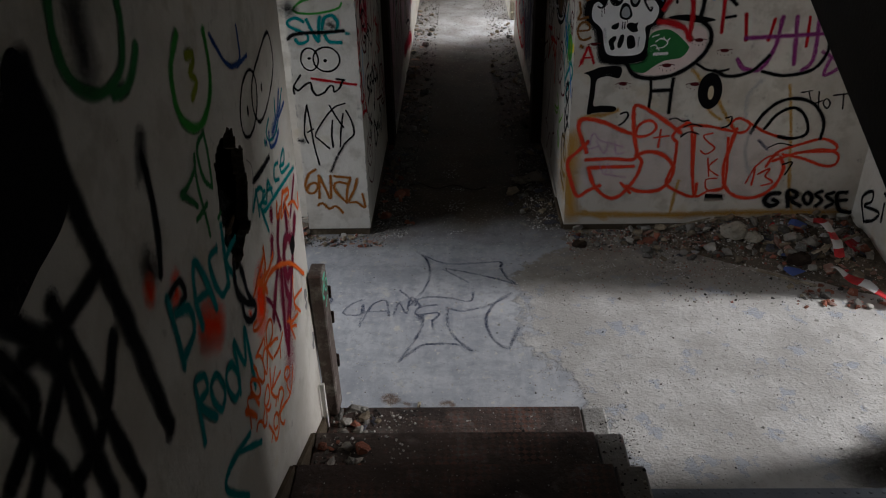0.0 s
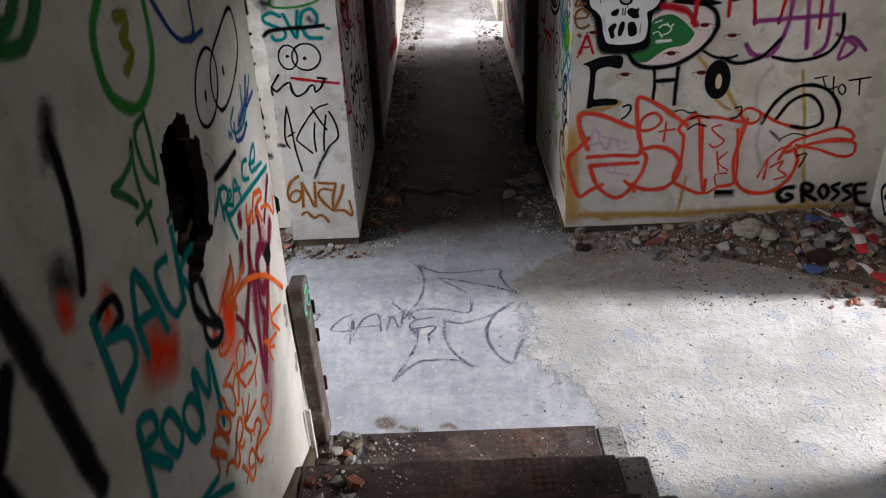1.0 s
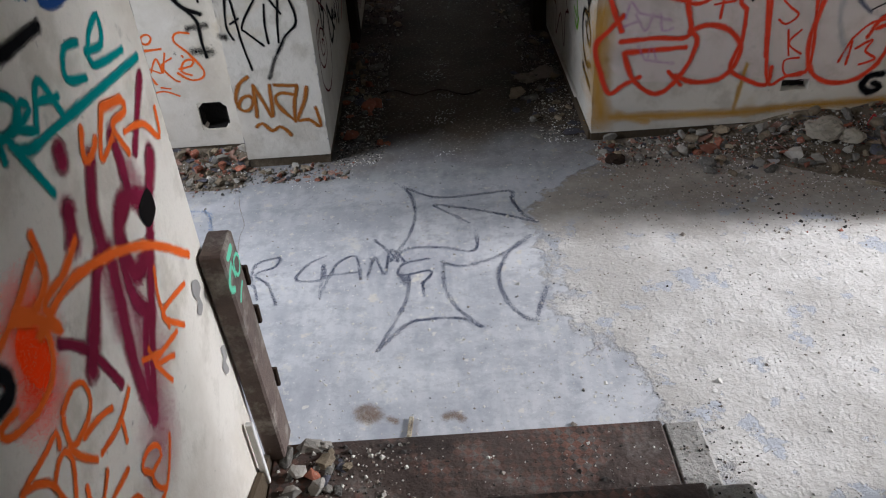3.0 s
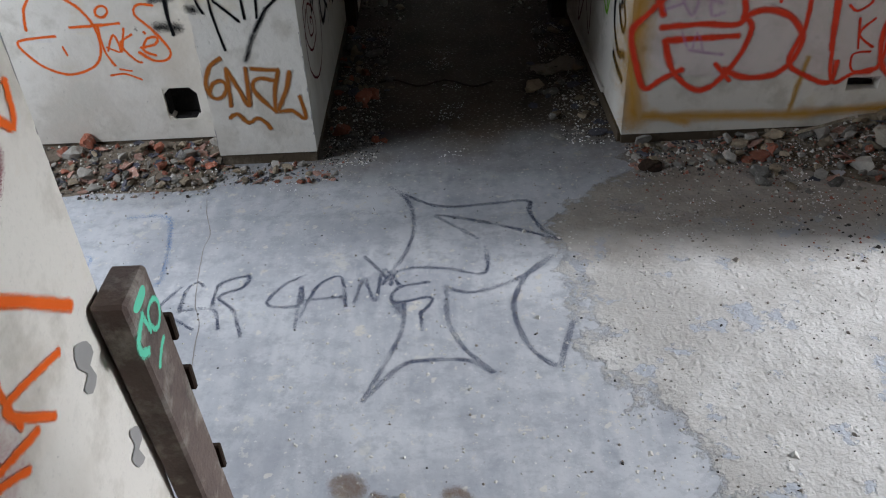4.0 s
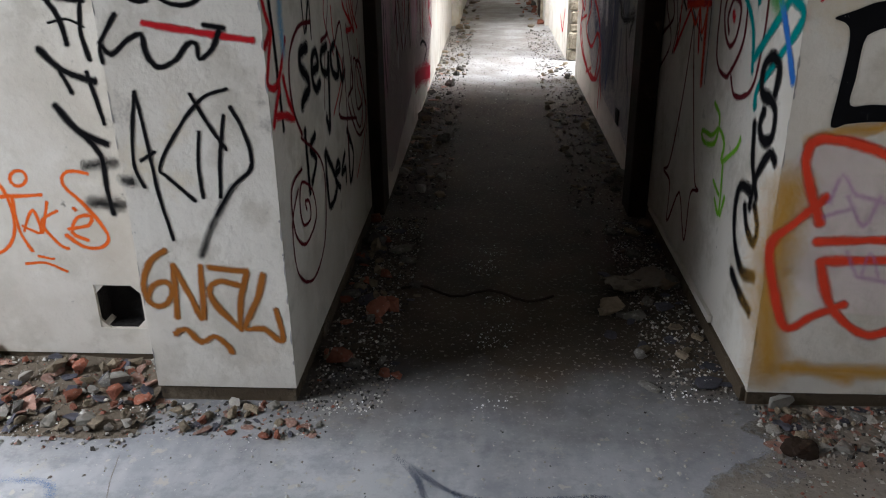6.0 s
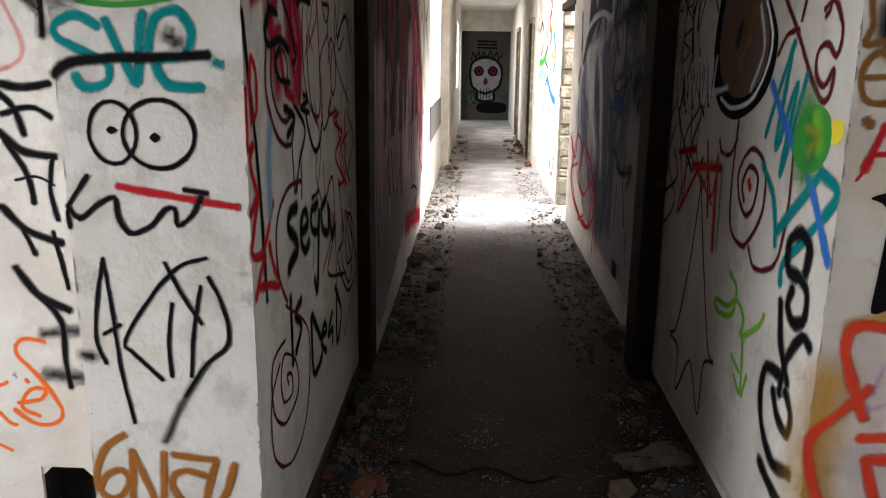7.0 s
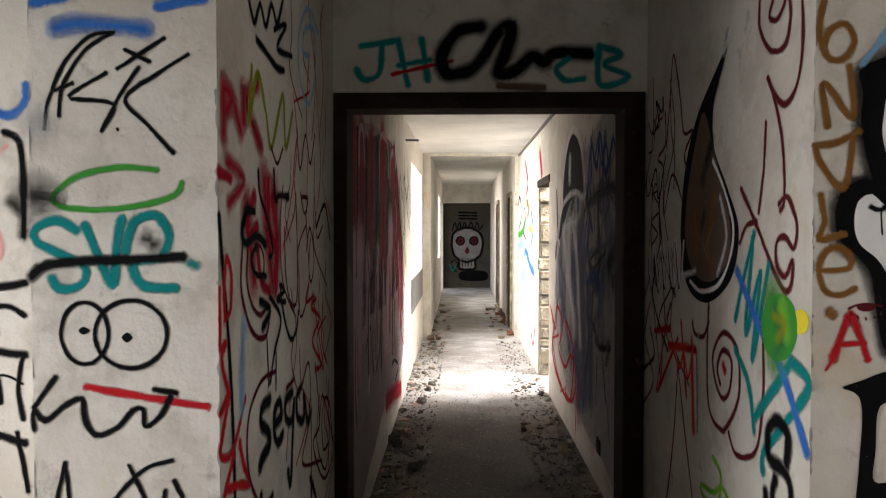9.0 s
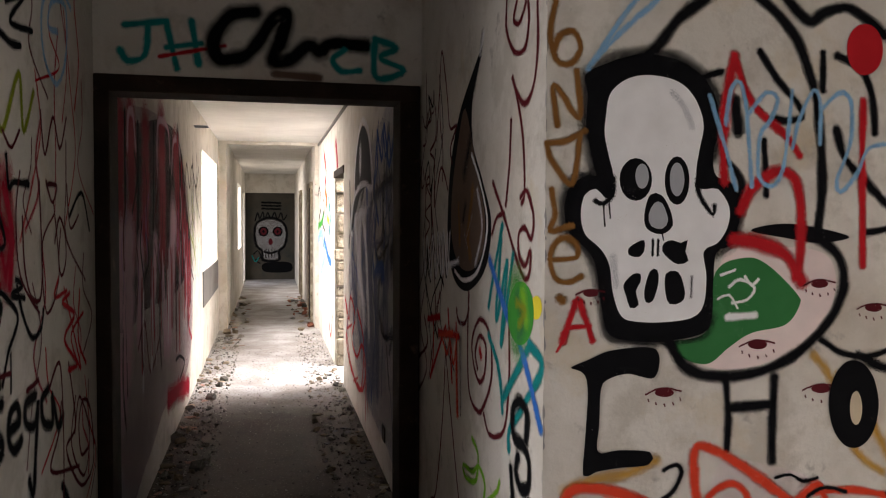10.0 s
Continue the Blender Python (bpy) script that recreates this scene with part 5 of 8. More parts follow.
g.line('pink', 0.012, (-1.248, 1.393), (-1.165, 1.405), (-1.13, 1.456), (-1.17, 1.57), (-1.175, 1.655), (-1.115, 1.712))
g.end()
g = Graffiti('PL', 'black scrawled tag')
g.line('black', 0.0264, (4.827, 2.1), (4.883, 2.056), (4.946, 2.121), (5.01, 2.078), (5.08, 2.158), (5.152, 2.12), (5.231, 2.214))
g.line('black', 0.0264, (4.906, 2.016), (5.008, 2.004), (5.148, 1.987), (5.242, 1.997))
g.line('black', 0.022, (5.114, 2.094), (5.278, 2.147), (5.15, 2.047), (5.362, 2.066))
g.end()
g = Graffiti('PL', 'crimson and olive overlapping letters')
g.mist('cherry', 0.055, (4.595, 1.839), (4.592, 1.725))
g.mist('cherry', 0.055, (4.594, 1.831), (4.669, 1.822), (4.616, 1.781))
g.mist('cherry', 0.055, (4.688, 1.8), (4.737, 1.748))
g.mist('cherry', 0.055, (4.766, 1.855), (4.769, 1.78))
g.mist('cherry', 0.055, (4.915, 1.895), (4.798, 1.831), (4.942, 1.729))
g.line('olive', 0.0264, (4.851, 1.929), (4.818, 1.775), (4.91, 1.925), (5.003, 1.831), (5.069, 1.738), (5.223, 1.915), (5.26, 1.756), (5.366, 1.882))
g.line('maroon', 0.0154, (5.069, 1.738), (5.141, 1.697), (5.219, 1.752))
g.end()
g = Graffiti('PL', 'crimson bracket marks')
g.line('cherry', 0.035, (4.55, 1.633), (4.644, 1.623))
g.mist('cherry', 0.04, (4.622, 1.663), (4.765, 1.625), (4.633, 1.563))
g.end()
g = Graffiti('PL', 'crimson smear with black scribbles')
g.mist('cherry', 0.09, (4.793, 1.56), (4.826, 1.457), (4.859, 1.364))
g.mist('cherry', 0.1, (4.982, 1.638), (5.007, 1.502), (5.08, 1.334))
g.mist('cherry', 0.11, (5.092, 1.603), (5.121, 1.45), (5.08, 1.334))
g.line('cherry', 0.05, (4.865, 1.585), (4.794, 1.531), (4.807, 1.487), (4.893, 1.502))
g.line('cherry', 0.06, (5.024, 1.632), (5.036, 1.502), (5.138, 1.433))
g.line('cherry', 0.05, (5.07, 1.585), (5.136, 1.467), (5.111, 1.314))
g.line('cherry', 0.04, (4.894, 1.455), (4.937, 1.359), (5.028, 1.321))
g.line('maroon', 0.0198, (4.75, 1.465), (4.731, 1.358), (4.79, 1.265), (4.877, 1.209), (4.983, 1.195), (5.024, 1.23))
g.line('maroon', 0.0176, (4.802, 1.464), (4.787, 1.369), (4.837, 1.298), (4.927, 1.262), (5.008, 1.281))
g.line('maroon', 0.0154, (4.882, 1.44), (4.92, 1.455), (4.969, 1.414), (4.951, 1.343))
g.line('black', 0.033, (4.793, 1.553), (4.749, 1.501), (4.772, 1.465), (4.893, 1.48), (4.988, 1.456))
g.line('black', 0.0308, (4.866, 1.547), (4.793, 1.553))
g.line('black', 0.0242, (4.881, 1.455), (4.833, 1.419), (4.884, 1.378), (4.991, 1.366))
g.line('black', 0.022, (4.913, 1.657), (4.929, 1.596), (5.021, 1.518), (5.076, 1.435), (5.032, 1.419))
g.line('black', 0.0264, (5.097, 1.67), (5.116, 1.587), (5.163, 1.602), (5.3, 1.601))
g.line('black', 0.0308, (4.925, 1.3), (5.038, 1.262), (4.948, 1.223))
g.line('black', 0.022, (5.036, 1.303), (5.178, 1.221), (5.087, 1.13), (5.038, 1.054))
g.line('black', 0.022, (5.175, 1.309), (5.229, 1.215), (5.32, 1.14), (5.414, 1.156), (5.442, 1.211))
g.line('black', 0.022, (5.166, 1.327), (5.225, 1.305), (5.128, 1.287), (5.244, 1.268))
g.line('black', 0.0154, (4.997, 1.193), (5.016, 1.05))
g.line('black', 0.0154, (5.11, 1.126), (5.107, 1.02))
g.end()
g = Graffiti('PL', 'red looping tag beside a long black line')
g.line('black', 0.0286, (4.55, 1.53), (4.577, 1.409), (4.62, 1.23), (4.649, 1.031), (4.665, 0.833))
g.line('red', 0.0264, (4.599, 1.293), (4.637, 1.31), (4.645, 1.392), (4.605, 1.432), (4.587, 1.368), (4.589, 1.288))
g.line('red', 0.0264, (4.55, 1.36), (4.55, 1.323), (4.55, 1.258), (4.55, 1.225), (4.6, 1.233), (4.563, 1.205), (4.583, 1.155), (4.613, 1.108), (4.55, 1.075))
g.line('red', 0.0264, (4.623, 1.106), (4.567, 1.024), (4.55, 0.976), (4.646, 0.962), (4.761, 1.063))
g.line('red', 0.0264, (4.709, 0.966), (4.743, 0.899), (4.803, 0.831), (4.69, 0.864), (4.609, 0.88))
g.line('red', 0.0264, (4.657, 0.945), (4.608, 0.904), (4.571, 0.865))
g.line('maroon', 0.0176, (5.105, 1.072), (4.933, 1.077), (4.809, 1.023), (4.776, 0.941), (4.802, 0.844), (4.878, 0.76))
g.mist('sky', 0.05, (4.756, 1.254), (4.731, 1.142), (4.734, 1.047))
g.end()
g = Graffiti('PL', 'black handwritten words sega is dead')
g.line('black', 0.044, (5.025, 1.003), (4.942, 1), (4.923, 0.962), (5.007, 0.912), (5.023, 0.874), (4.94, 0.857), (4.914, 0.844))
g.line('black', 0.0396, (5.095, 0.915), (5.174, 0.922), (5.156, 0.97), (5.094, 0.958), (5.081, 0.893), (5.129, 0.849), (5.193, 0.861))
g.line('black', 0.0396, (5.338, 0.959), (5.24, 0.952), (5.242, 0.897), (5.332, 0.87), (5.367, 0.934), (5.336, 0.79), (5.305, 0.668), (5.267, 0.716))
g.line('black', 0.0396, (5.485, 0.949), (5.406, 0.926), (5.429, 0.853), (5.533, 0.828), (5.528, 0.92), (5.6, 0.798), (5.667, 0.817))
g.line('black', 0.0352, (4.918, 0.757), (4.922, 0.559))
g.line('black', 0.0352, (5.05, 0.711), (4.971, 0.689), (5.047, 0.629), (4.966, 0.577))
g.line('black', 0.0374, (5.195, 0.602), (5.216, 0.406), (5.373, 0.439), (5.206, 0.61))
g.line('black', 0.033, (5.371, 0.479), (5.451, 0.478), (5.413, 0.513), (5.347, 0.469), (5.433, 0.404))
g.line('black', 0.033, (5.566, 0.505), (5.479, 0.447), (5.564, 0.442), (5.565, 0.391))
g.line('black', 0.0352, (5.669, 0.56), (5.662, 0.357), (5.766, 0.445), (5.647, 0.578))
g.line('maroon', 0.0198, (5.255, 0.991), (5.373, 0.999))
g.line('maroon', 0.0176, (5.495, 0.947), (5.634, 1.003), (5.671, 0.742), (5.661, 0.494))
g.line('maroon', 0.0176, (5.755, 0.982), (5.845, 0.743), (5.71, 0.689), (5.843, 0.54), (5.984, 0.474), (6.146, 0.522), (6.101, 0.729), (5.978, 0.804), (5.899, 0.729), (5.934, 0.605), (6.049, 0.597))
g.line('red', 0.0198, (5.63, 1.295), (5.577, 1.237), (5.74, 1.244))
g.line('red', 0.022, (5.778, 1.23), (5.682, 1.207), (5.848, 1.146), (5.701, 1.077), (5.885, 0.96), (5.756, 0.96))
g.line('red', 0.0198, (5.938, 1.227), (5.907, 1.048), (6.028, 0.936))
g.line('maroon', 0.0154, (5.234, 1.502), (5.249, 1.358), (5.315, 1.261), (5.41, 1.253), (5.434, 1.367), (5.412, 1.616))
g.line('maroon', 0.0154, (5.493, 1.62), (5.561, 1.552), (5.625, 1.605), (5.515, 1.611))
g.line('maroon', 0.0154, (5.668, 1.46), (5.638, 1.357), (5.676, 1.302), (5.734, 1.352), (5.729, 1.438), (5.654, 1.502), (5.59, 1.42))
g.line('black', 0.022, (5.788, 1.502), (5.986, 1.595), (6.115, 1.454))
g.end()
g = Graffiti('PL', 'thin maroon spiral doodle')
g.line('maroon', 0.0132, (4.857, 0.52), (4.843, 0.552), (4.899, 0.531), (4.9, 0.475), (4.804, 0.487), (4.773, 0.561), (4.824, 0.621), (4.959, 0.546), (4.975, 0.445), (4.809, 0.421), (4.69, 0.508), (4.693, 0.642), (4.834, 0.661))
g.line('maroon', 0.0132, (4.766, 0.616), (4.665, 0.536), (4.688, 0.369), (4.887, 0.266), (5.099, 0.333), (5.142, 0.579), (4.858, 0.754))
g.line('maroon', 0.0132, (5.216, 1.633), (5.174, 1.509), (5.208, 1.333), (5.394, 1.206))
g.line('maroon', 0.0132, (5.58, 1.55), (5.638, 1.303), (5.479, 1.196), (5.437, 1.413), (5.579, 1.509))
g.line('maroon', 0.0132, (5.76, 1.617), (5.804, 1.466), (5.932, 1.51))
g.line('maroon', 0.0154, (5.438, 1.835), (5.483, 1.704), (5.587, 1.833), (5.671, 1.738), (5.766, 1.853))
g.line('red', 0.0154, (5.704, 1.256), (5.944, 0.932), (5.794, 1.073), (5.99, 1.138))
g.line('maroon', 0.0154, (5.85, 0.841), (5.784, 0.68), (5.975, 0.511), (6.078, 0.649), (5.915, 0.828), (5.834, 0.711))
g.end()
g = Graffiti('PL', 'light blue spiral')
g.line('sky', 0.022, (5.659, 2.129), (5.543, 2.124), (5.597, 2.216), (5.775, 2.239), (5.771, 2.067), (5.643, 1.952), (5.491, 2.016), (5.475, 2.167), (5.652, 2.301), (5.848, 2.256))
g.end()
g = Graffiti('PR', 'brown teardrop mural with black outline and white shine')
g.mist('blacksoft', 0.03, (5.185, 2.091), (5.224, 2.014), (5.32, 1.908))
g.fill('black', (5.194, 2.051), (5.229, 1.998), (5.309, 1.906), (5.304, 1.762), (5.176, 1.629), (5.074, 1.509), (5.095, 1.393), (5.193, 1.312), (5.371, 1.256), (5.545, 1.275), (5.654, 1.365), (5.681, 1.509), (5.628, 1.713), (5.496, 1.877), (5.306, 1.995))
g.fill('umber', (5.322, 1.781), (5.223, 1.632), (5.142, 1.509), (5.165, 1.406), (5.269, 1.343), (5.403, 1.325), (5.527, 1.356), (5.613, 1.449), (5.604, 1.61), (5.513, 1.782), (5.42, 1.886))
g.line('white', 0.0171, (5.314, 1.717), (5.213, 1.631), (5.118, 1.509), (5.149, 1.407), (5.257, 1.321), (5.433, 1.29), (5.553, 1.315))
g.mist('whitesoft', 0.0228, (5.238, 1.597), (5.177, 1.475), (5.258, 1.358))
g.mist('blacksoft', 0.05, (5.33, 1.78), (5.42, 1.66))
g.mist('blacksoft', 0.035, (5.4, 1.55), (5.43, 1.5))
g.mist('brown', 0.04, (5.3, 1.6), (5.36, 1.45), (5.33, 1.38))
g.mist('brown', 0.03, (5.5, 1.55), (5.48, 1.42))
g.line('greysoft', 0.004, (5.3, 1.52), (5.38, 1.44))
g.line('greysoft', 0.004, (5.42, 1.46), (5.36, 1.4))
g.mist('whitesoft', 0.0228, (5.215, 2.038), (5.175, 2.089))
g.end()
g = Graffiti('PR', 'thin maroon star figure')
g.line('maroon', 0.0152, (5.89, 1.82), (5.845, 1.989), (5.801, 2.157), (5.735, 2.056), (5.695, 1.966), (5.647, 1.846), (5.541, 1.84), (5.637, 1.77), (5.607, 1.711))
g.line('maroon', 0.0152, (5.912, 1.955), (5.908, 1.833), (6.023, 1.782), (5.931, 1.734), (5.925, 1.554), (5.803, 1.704), (5.676, 1.613))
g.line('maroon', 0.0152, (5.702, 0.996), (5.757, 0.704), (5.872, 0.39), (5.972, 0.32), (5.836, 0.302), (5.819, 0.132), (5.684, 0.295), (5.624, 0.306), (5.497, 0.169), (5.477, 0.371), (5.371, 0.421), (5.444, 0.449), (5.592, 0.741), (5.702, 0.996))
g.line('maroon', 0.0133, (6.028, 0.824), (5.918, 1.034), (5.814, 1.214))
g.end()
g = Graffiti('PR', 'maroon curling line drawing')
g.line('maroon', 0.019, (4.829, 2.1), (4.857, 2.057), (4.808, 2.036), (4.77, 2.055), (4.749, 2.078))
g.line('maroon', 0.019, (4.923, 2.127), (4.924, 2.044), (4.843, 1.966), (4.753, 1.96), (4.721, 2.022), (4.729, 2.072))
g.line('maroon', 0.019, (4.654, 2.051), (4.65, 1.937), (4.679, 1.849), (4.748, 1.812), (4.821, 1.852), (4.868, 1.904), (4.821, 1.845), (4.763, 1.722), (4.745, 1.58), (4.769, 1.549))
g.line('maroon', 0.019, (4.78, 1.564), (4.724, 1.579), (4.669, 1.509), (4.687, 1.454), (4.738, 1.481), (4.791, 1.466), (4.789, 1.408), (4.735, 1.382), (4.693, 1.424), (4.695, 1.371), (4.734, 1.346), (4.807, 1.392), (4.929, 1.509), (5.054, 1.615))
g.line('maroon', 0.0171, (4.872, 1.782), (4.884, 1.66), (4.917, 1.546))
g.line('maroon', 0.0171, (4.929, 1.521), (5.006, 1.509), (5.059, 1.46))
g.end()
g = Graffiti('PR', 'maroon spiral with a red centre')
g.line('red', 0.0323, (5.191, 1.079), (5.18, 1.068))
g.line('maroon', 0.019, (5.221, 1.017), (5.25, 1.065), (5.198, 1.126), (5.12, 1.105), (5.133, 1.017), (5.193, 0.978), (5.259, 1.009), (5.295, 1.093), (5.199, 1.179), (5.073, 1.146), (5.055, 1.017), (5.139, 0.913), (5.217, 0.876), (5.331, 0.921), (5.354, 1.102), (5.341, 1.252))
g.line('maroon', 0.019, (5.139, 0.887), (5.088, 0.842), (4.995, 0.852), (4.906, 0.909), (4.87, 1.056), (4.875, 1.207))
g.line('maroon', 0.019, (5.521, 1.175), (5.493, 1.139), (5.398, 1.141), (5.339, 1.197))
g.end()
g = Graffiti('PR', 'red scribble')
g.line('red', 0.0304, (6.048, 1.076), (5.818, 1.113))
g.line('red', 0.0304, (5.833, 1.05), (5.485, 1.082))
g.line('red', 0.0228, (5.706, 1.089), (5.994, 0.84))
g.line('red', 0.0228, (5.662, 1.158), (5.589, 0.899))
g.mist('red', 0.0304, (5.526, 1.115), (5.496, 0.801))
g.mist('greysoft', 0.019, (5.455, 1.163), (5.439, 0.839))
g.end()
g = Graffiti('PR', 'teal and blue scribbles crossing')
g.line('teal', 0.0266, (4.949, 1.486), (5.032, 1.347), (5.09, 1.235))
g.line('teal', 0.0266, (4.96, 1.446), (5.005, 1.201), (4.896, 1.387), (4.955, 1.133), (4.842, 1.405))
g.line('teal', 0.0285, (5.087, 1.144), (4.979, 1.065), (4.933, 0.946))
g.line('teal', 0.0342, (4.695, 1.177), (4.593, 1.135), (4.752, 0.995), (4.862, 0.906), (4.868, 0.855))
g.line('teal', 0.0342, (4.929, 0.981), (4.689, 1.178))
g.line('blue', 0.0361, (5.08, 1.377), (4.9, 1.234), (4.746, 1.14), (4.6, 0.98))
g.end()
g = Graffiti('PR', 'green and yellow sprayed blobs')
g.fill('yellow', (4.597, 1.286), (4.605, 1.267), (4.626, 1.253), (4.653, 1.249), (4.676, 1.258), (4.685, 1.275), (4.677, 1.295), (4.655, 1.308), (4.628, 1.311), (4.606, 1.303))
g.fill('green', (4.659, 1.265), (4.677, 1.214), (4.73, 1.175), (4.8, 1.163), (4.862, 1.186), (4.888, 1.236), (4.865, 1.292), (4.805, 1.33), (4.734, 1.336), (4.68, 1.311))
g.mist('green', 0.12, (4.812, 1.304), (4.794, 1.189))
g.mist('darkgreen', 0.05, (4.797, 1.291), (4.748, 1.225), (4.783, 1.184))
g.mist('lime', 0.05, (4.751, 1.303), (4.724, 1.242))
g.mist('olive', 0.03, (4.804, 1.276), (4.732, 1.262), (4.78, 1.22))
g.end()
g = Graffiti('PR', 'bold black sprayed script')
g.line('black', 0.0418, (4.713, 0.922), (4.706, 0.986), (4.763, 1.011), (4.829, 0.976), (4.822, 0.903), (4.739, 0.896), (4.69, 0.871), (4.691, 0.802), (4.756, 0.775), (4.8, 0.81), (4.782, 0.854))
g.line('black', 0.038, (4.846, 0.8), (4.813, 0.691), (4.746, 0.612))
g.line('black', 0.038, (4.64, 0.749), (4.686, 0.757), (4.762, 0.676), (4.781, 0.619), (4.788, 0.565))
g.line('black', 0.0418, (4.805, 0.61), (4.897, 0.593), (4.919, 0.514), (4.882, 0.419), (4.781, 0.358), (4.673, 0.385))
g.line('black', 0.038, (4.83, 0.549), (4.786, 0.497), (4.713, 0.478), (4.699, 0.534), (4.748, 0.581))
g.line('black', 0.0418, (4.868, 0.314), (4.778, 0.286), (4.667, 0.275))
g.end()
g = Graffiti('PR', 'lime green plant-like scrawl')
g.line('lime', 0.0209, (5.283, 0.769), (5.206, 0.735), (5.233, 0.641), (5.372, 0.61), (5.406, 0.641), (5.273, 0.659), (5.193, 0.701), (5.118, 0.666), (5.125, 0.607), (4.986, 0.688), (4.959, 0.726))
g.line('lime', 0.0209, (5.109, 0.612), (5.084, 0.438), (5.15, 0.462))
g.line('lime', 0.0209, (5.07, 0.434), (5.043, 0.503))
g.line('lime', 0.019, (5.191, 0.517), (5.111, 0.492))
g.end()
g = Graffiti('PR', 'grey and white scribbled letters')
g.line('whitesoft', 0.0171, (6.059, 1.416), (6.007, 1.279), (5.922, 1.442), (5.874, 1.284), (5.796, 1.445), (5.751, 1.292), (5.679, 1.447), (5.689, 1.276))
g.mist('whitesoft', 0.0228, (5.675, 1.323), (5.493, 1.354))
g.line('black', 0.0171, (6.087, 1.391), (6.035, 1.265), (5.948, 1.419))
g.line('black', 0.0152, (6.112, 1.889), (6.018, 1.936), (6.058, 2.022), (5.965, 1.963), (5.949, 2.023))
g.line('black', 0.0152, (6.135, 1.677), (6.05, 1.743), (6.018, 1.625), (5.955, 1.668))
g.end()
g = Graffiti('PR', 'small maroon words and white loops by the door frame')
g.line('maroon', 0.011, (6.191, 1.953), (6.129, 1.897), (6.077, 1.954), (6.099, 1.838), (6.18, 1.821))
g.line('maroon', 0.011, (6.049, 1.965), (6.07, 1.913), (5.994, 1.919), (6.037, 1.964))
g.line('maroon', 0.011, (5.998, 2.004), (5.998, 1.943), (5.942, 1.95), (5.943, 2.018))
g.line('maroon', 0.011, (6.216, 1.734), (6.213, 1.642), (6.149, 1.656), (6.174, 1.723))
g.line('maroon', 0.011, (6.122, 1.687), (6.096, 1.613))
g.line('maroon', 0.011, (6.083, 1.645), (6.023, 1.658), (6.059, 1.683), (6.095, 1.645), (6.013, 1.602))
g.line('maroon', 0.011, (6.006, 1.563), (6.124, 1.524), (6.021, 1.476), (6.126, 1.426))
g.line('black', 0.014, (6.166, 1.392), (6.105, 1.245), (6.081, 1.394), (6.002, 1.237), (5.973, 1.413), (5.898, 1.261), (5.861, 1.432), (5.799, 1.269), (5.756, 1.449), (5.695, 1.277), (5.654, 1.436))
g.line('whitesoft', 0.02, (6.169, 1.408), (6.115, 1.261), (6.074, 1.427), (5.992, 1.254), (5.964, 1.429), (5.888, 1.27), (5.852, 1.447), (5.785, 1.285), (5.747, 1.456), (5.678, 1.293), (5.637, 1.451))
g.line('whitesoft', 0.016, (5.689, 1.328), (5.505, 1.352))
g.mist('orangered', 0.03, (5.527, 1.028), (5.517, 0.919), (5.501, 0.797))
g.mist('blacksoft', 0.014, (5.468, 1.079), (5.458, 0.945), (5.453, 0.809))
g.line('red', 0.016, (6.053, 1.07), (5.939, 1.094), (5.826, 1.115))
g.line('red', 0.016, (5.937, 1.085), (5.935, 0.942), (5.996, 0.833))
g.mist('orangered', 0.03, (5.823, 1.036), (5.693, 1.061), (5.587, 1.081))
g.line('orangered', 0.018, (5.769, 1.039), (5.675, 0.988), (5.625, 1.047), (5.564, 0.972), (5.509, 1.086))
g.end()
g = Graffiti('OD', 'teal letters struck over with thick black script')
g.line('teal', 0.0315, (-0.391, 2.293), (-0.231, 2.316))
g.line('teal', 0.0315, (-0.303, 2.297), (-0.315, 2.175), (-0.38, 2.146), (-0.412, 2.19))
g.line('teal', 0.0315, (-0.229, 2.302), (-0.19, 2.125))
g.line('teal', 0.0315, (-0.13, 2.321), (-0.103, 2.144))
g.line('teal', 0.028, (-0.229, 2.209), (-0.091, 2.232))
g.line('red', 0.0193, (-0.256, 2.17), (0.003, 2.227))
g.line('black', 0.0735, (0.125, 2.373), (0.032, 2.356), (-0.039, 2.259), (-0.022, 2.174), (0.076, 2.185), (0.138, 2.246), (0.199, 2.343), (0.26, 2.38), (0.238, 2.27), (0.204, 2.173), (0.278, 2.185), (0.351, 2.245), (0.4, 2.221), (0.449, 2.257), (0.595, 2.256))
g.line('teal', 0.0315, (0.505, 2.232), (0.456, 2.191), (0.493, 2.142), (0.571, 2.147))
g.line('teal', 0.0315, (0.639, 2.288), (0.645, 2.122), (0.767, 2.156), (0.664, 2.207), (0.732, 2.253), (0.639, 2.288))
g.line('umber', 0.0385, (0.211, 2.119), (0.395, 2.108))
g.end()
g = Graffiti('SW', 'dark green loop at the wall top')
g.line('darkgreen', 0.03, (0.964, 2.22), (1.027, 2.212), (1.079, 2.24), (1.105, 2.268))
g.end()
g = Graffiti('SW', 'green oval around a small letter S')
g.line('green', 0.0288, (1.343, 2.232), (1.27, 2.17), (1.267, 2.08), (1.328, 2.018), (1.413, 1.995), (1.504, 2.032), (1.542, 2.105), (1.539, 2.191))
g.line('olive', 0.025, (1.381, 2.173), (1.428, 2.164), (1.417, 2.14), (1.386, 2.131), (1.425, 2.098), (1.378, 2.073))
g.end()
g = Graffiti('SW', 'dark blue marker drawing')
g.line('navy', 0.0163, (1.581, 2.171), (1.631, 2.12), (1.682, 2.071), (1.752, 2.039), (1.83, 2.036), (1.841, 2.088), (1.839, 2.128))
g.line('navy', 0.0163, (1.794, 2.028), (1.909, 2.026))
g.end()
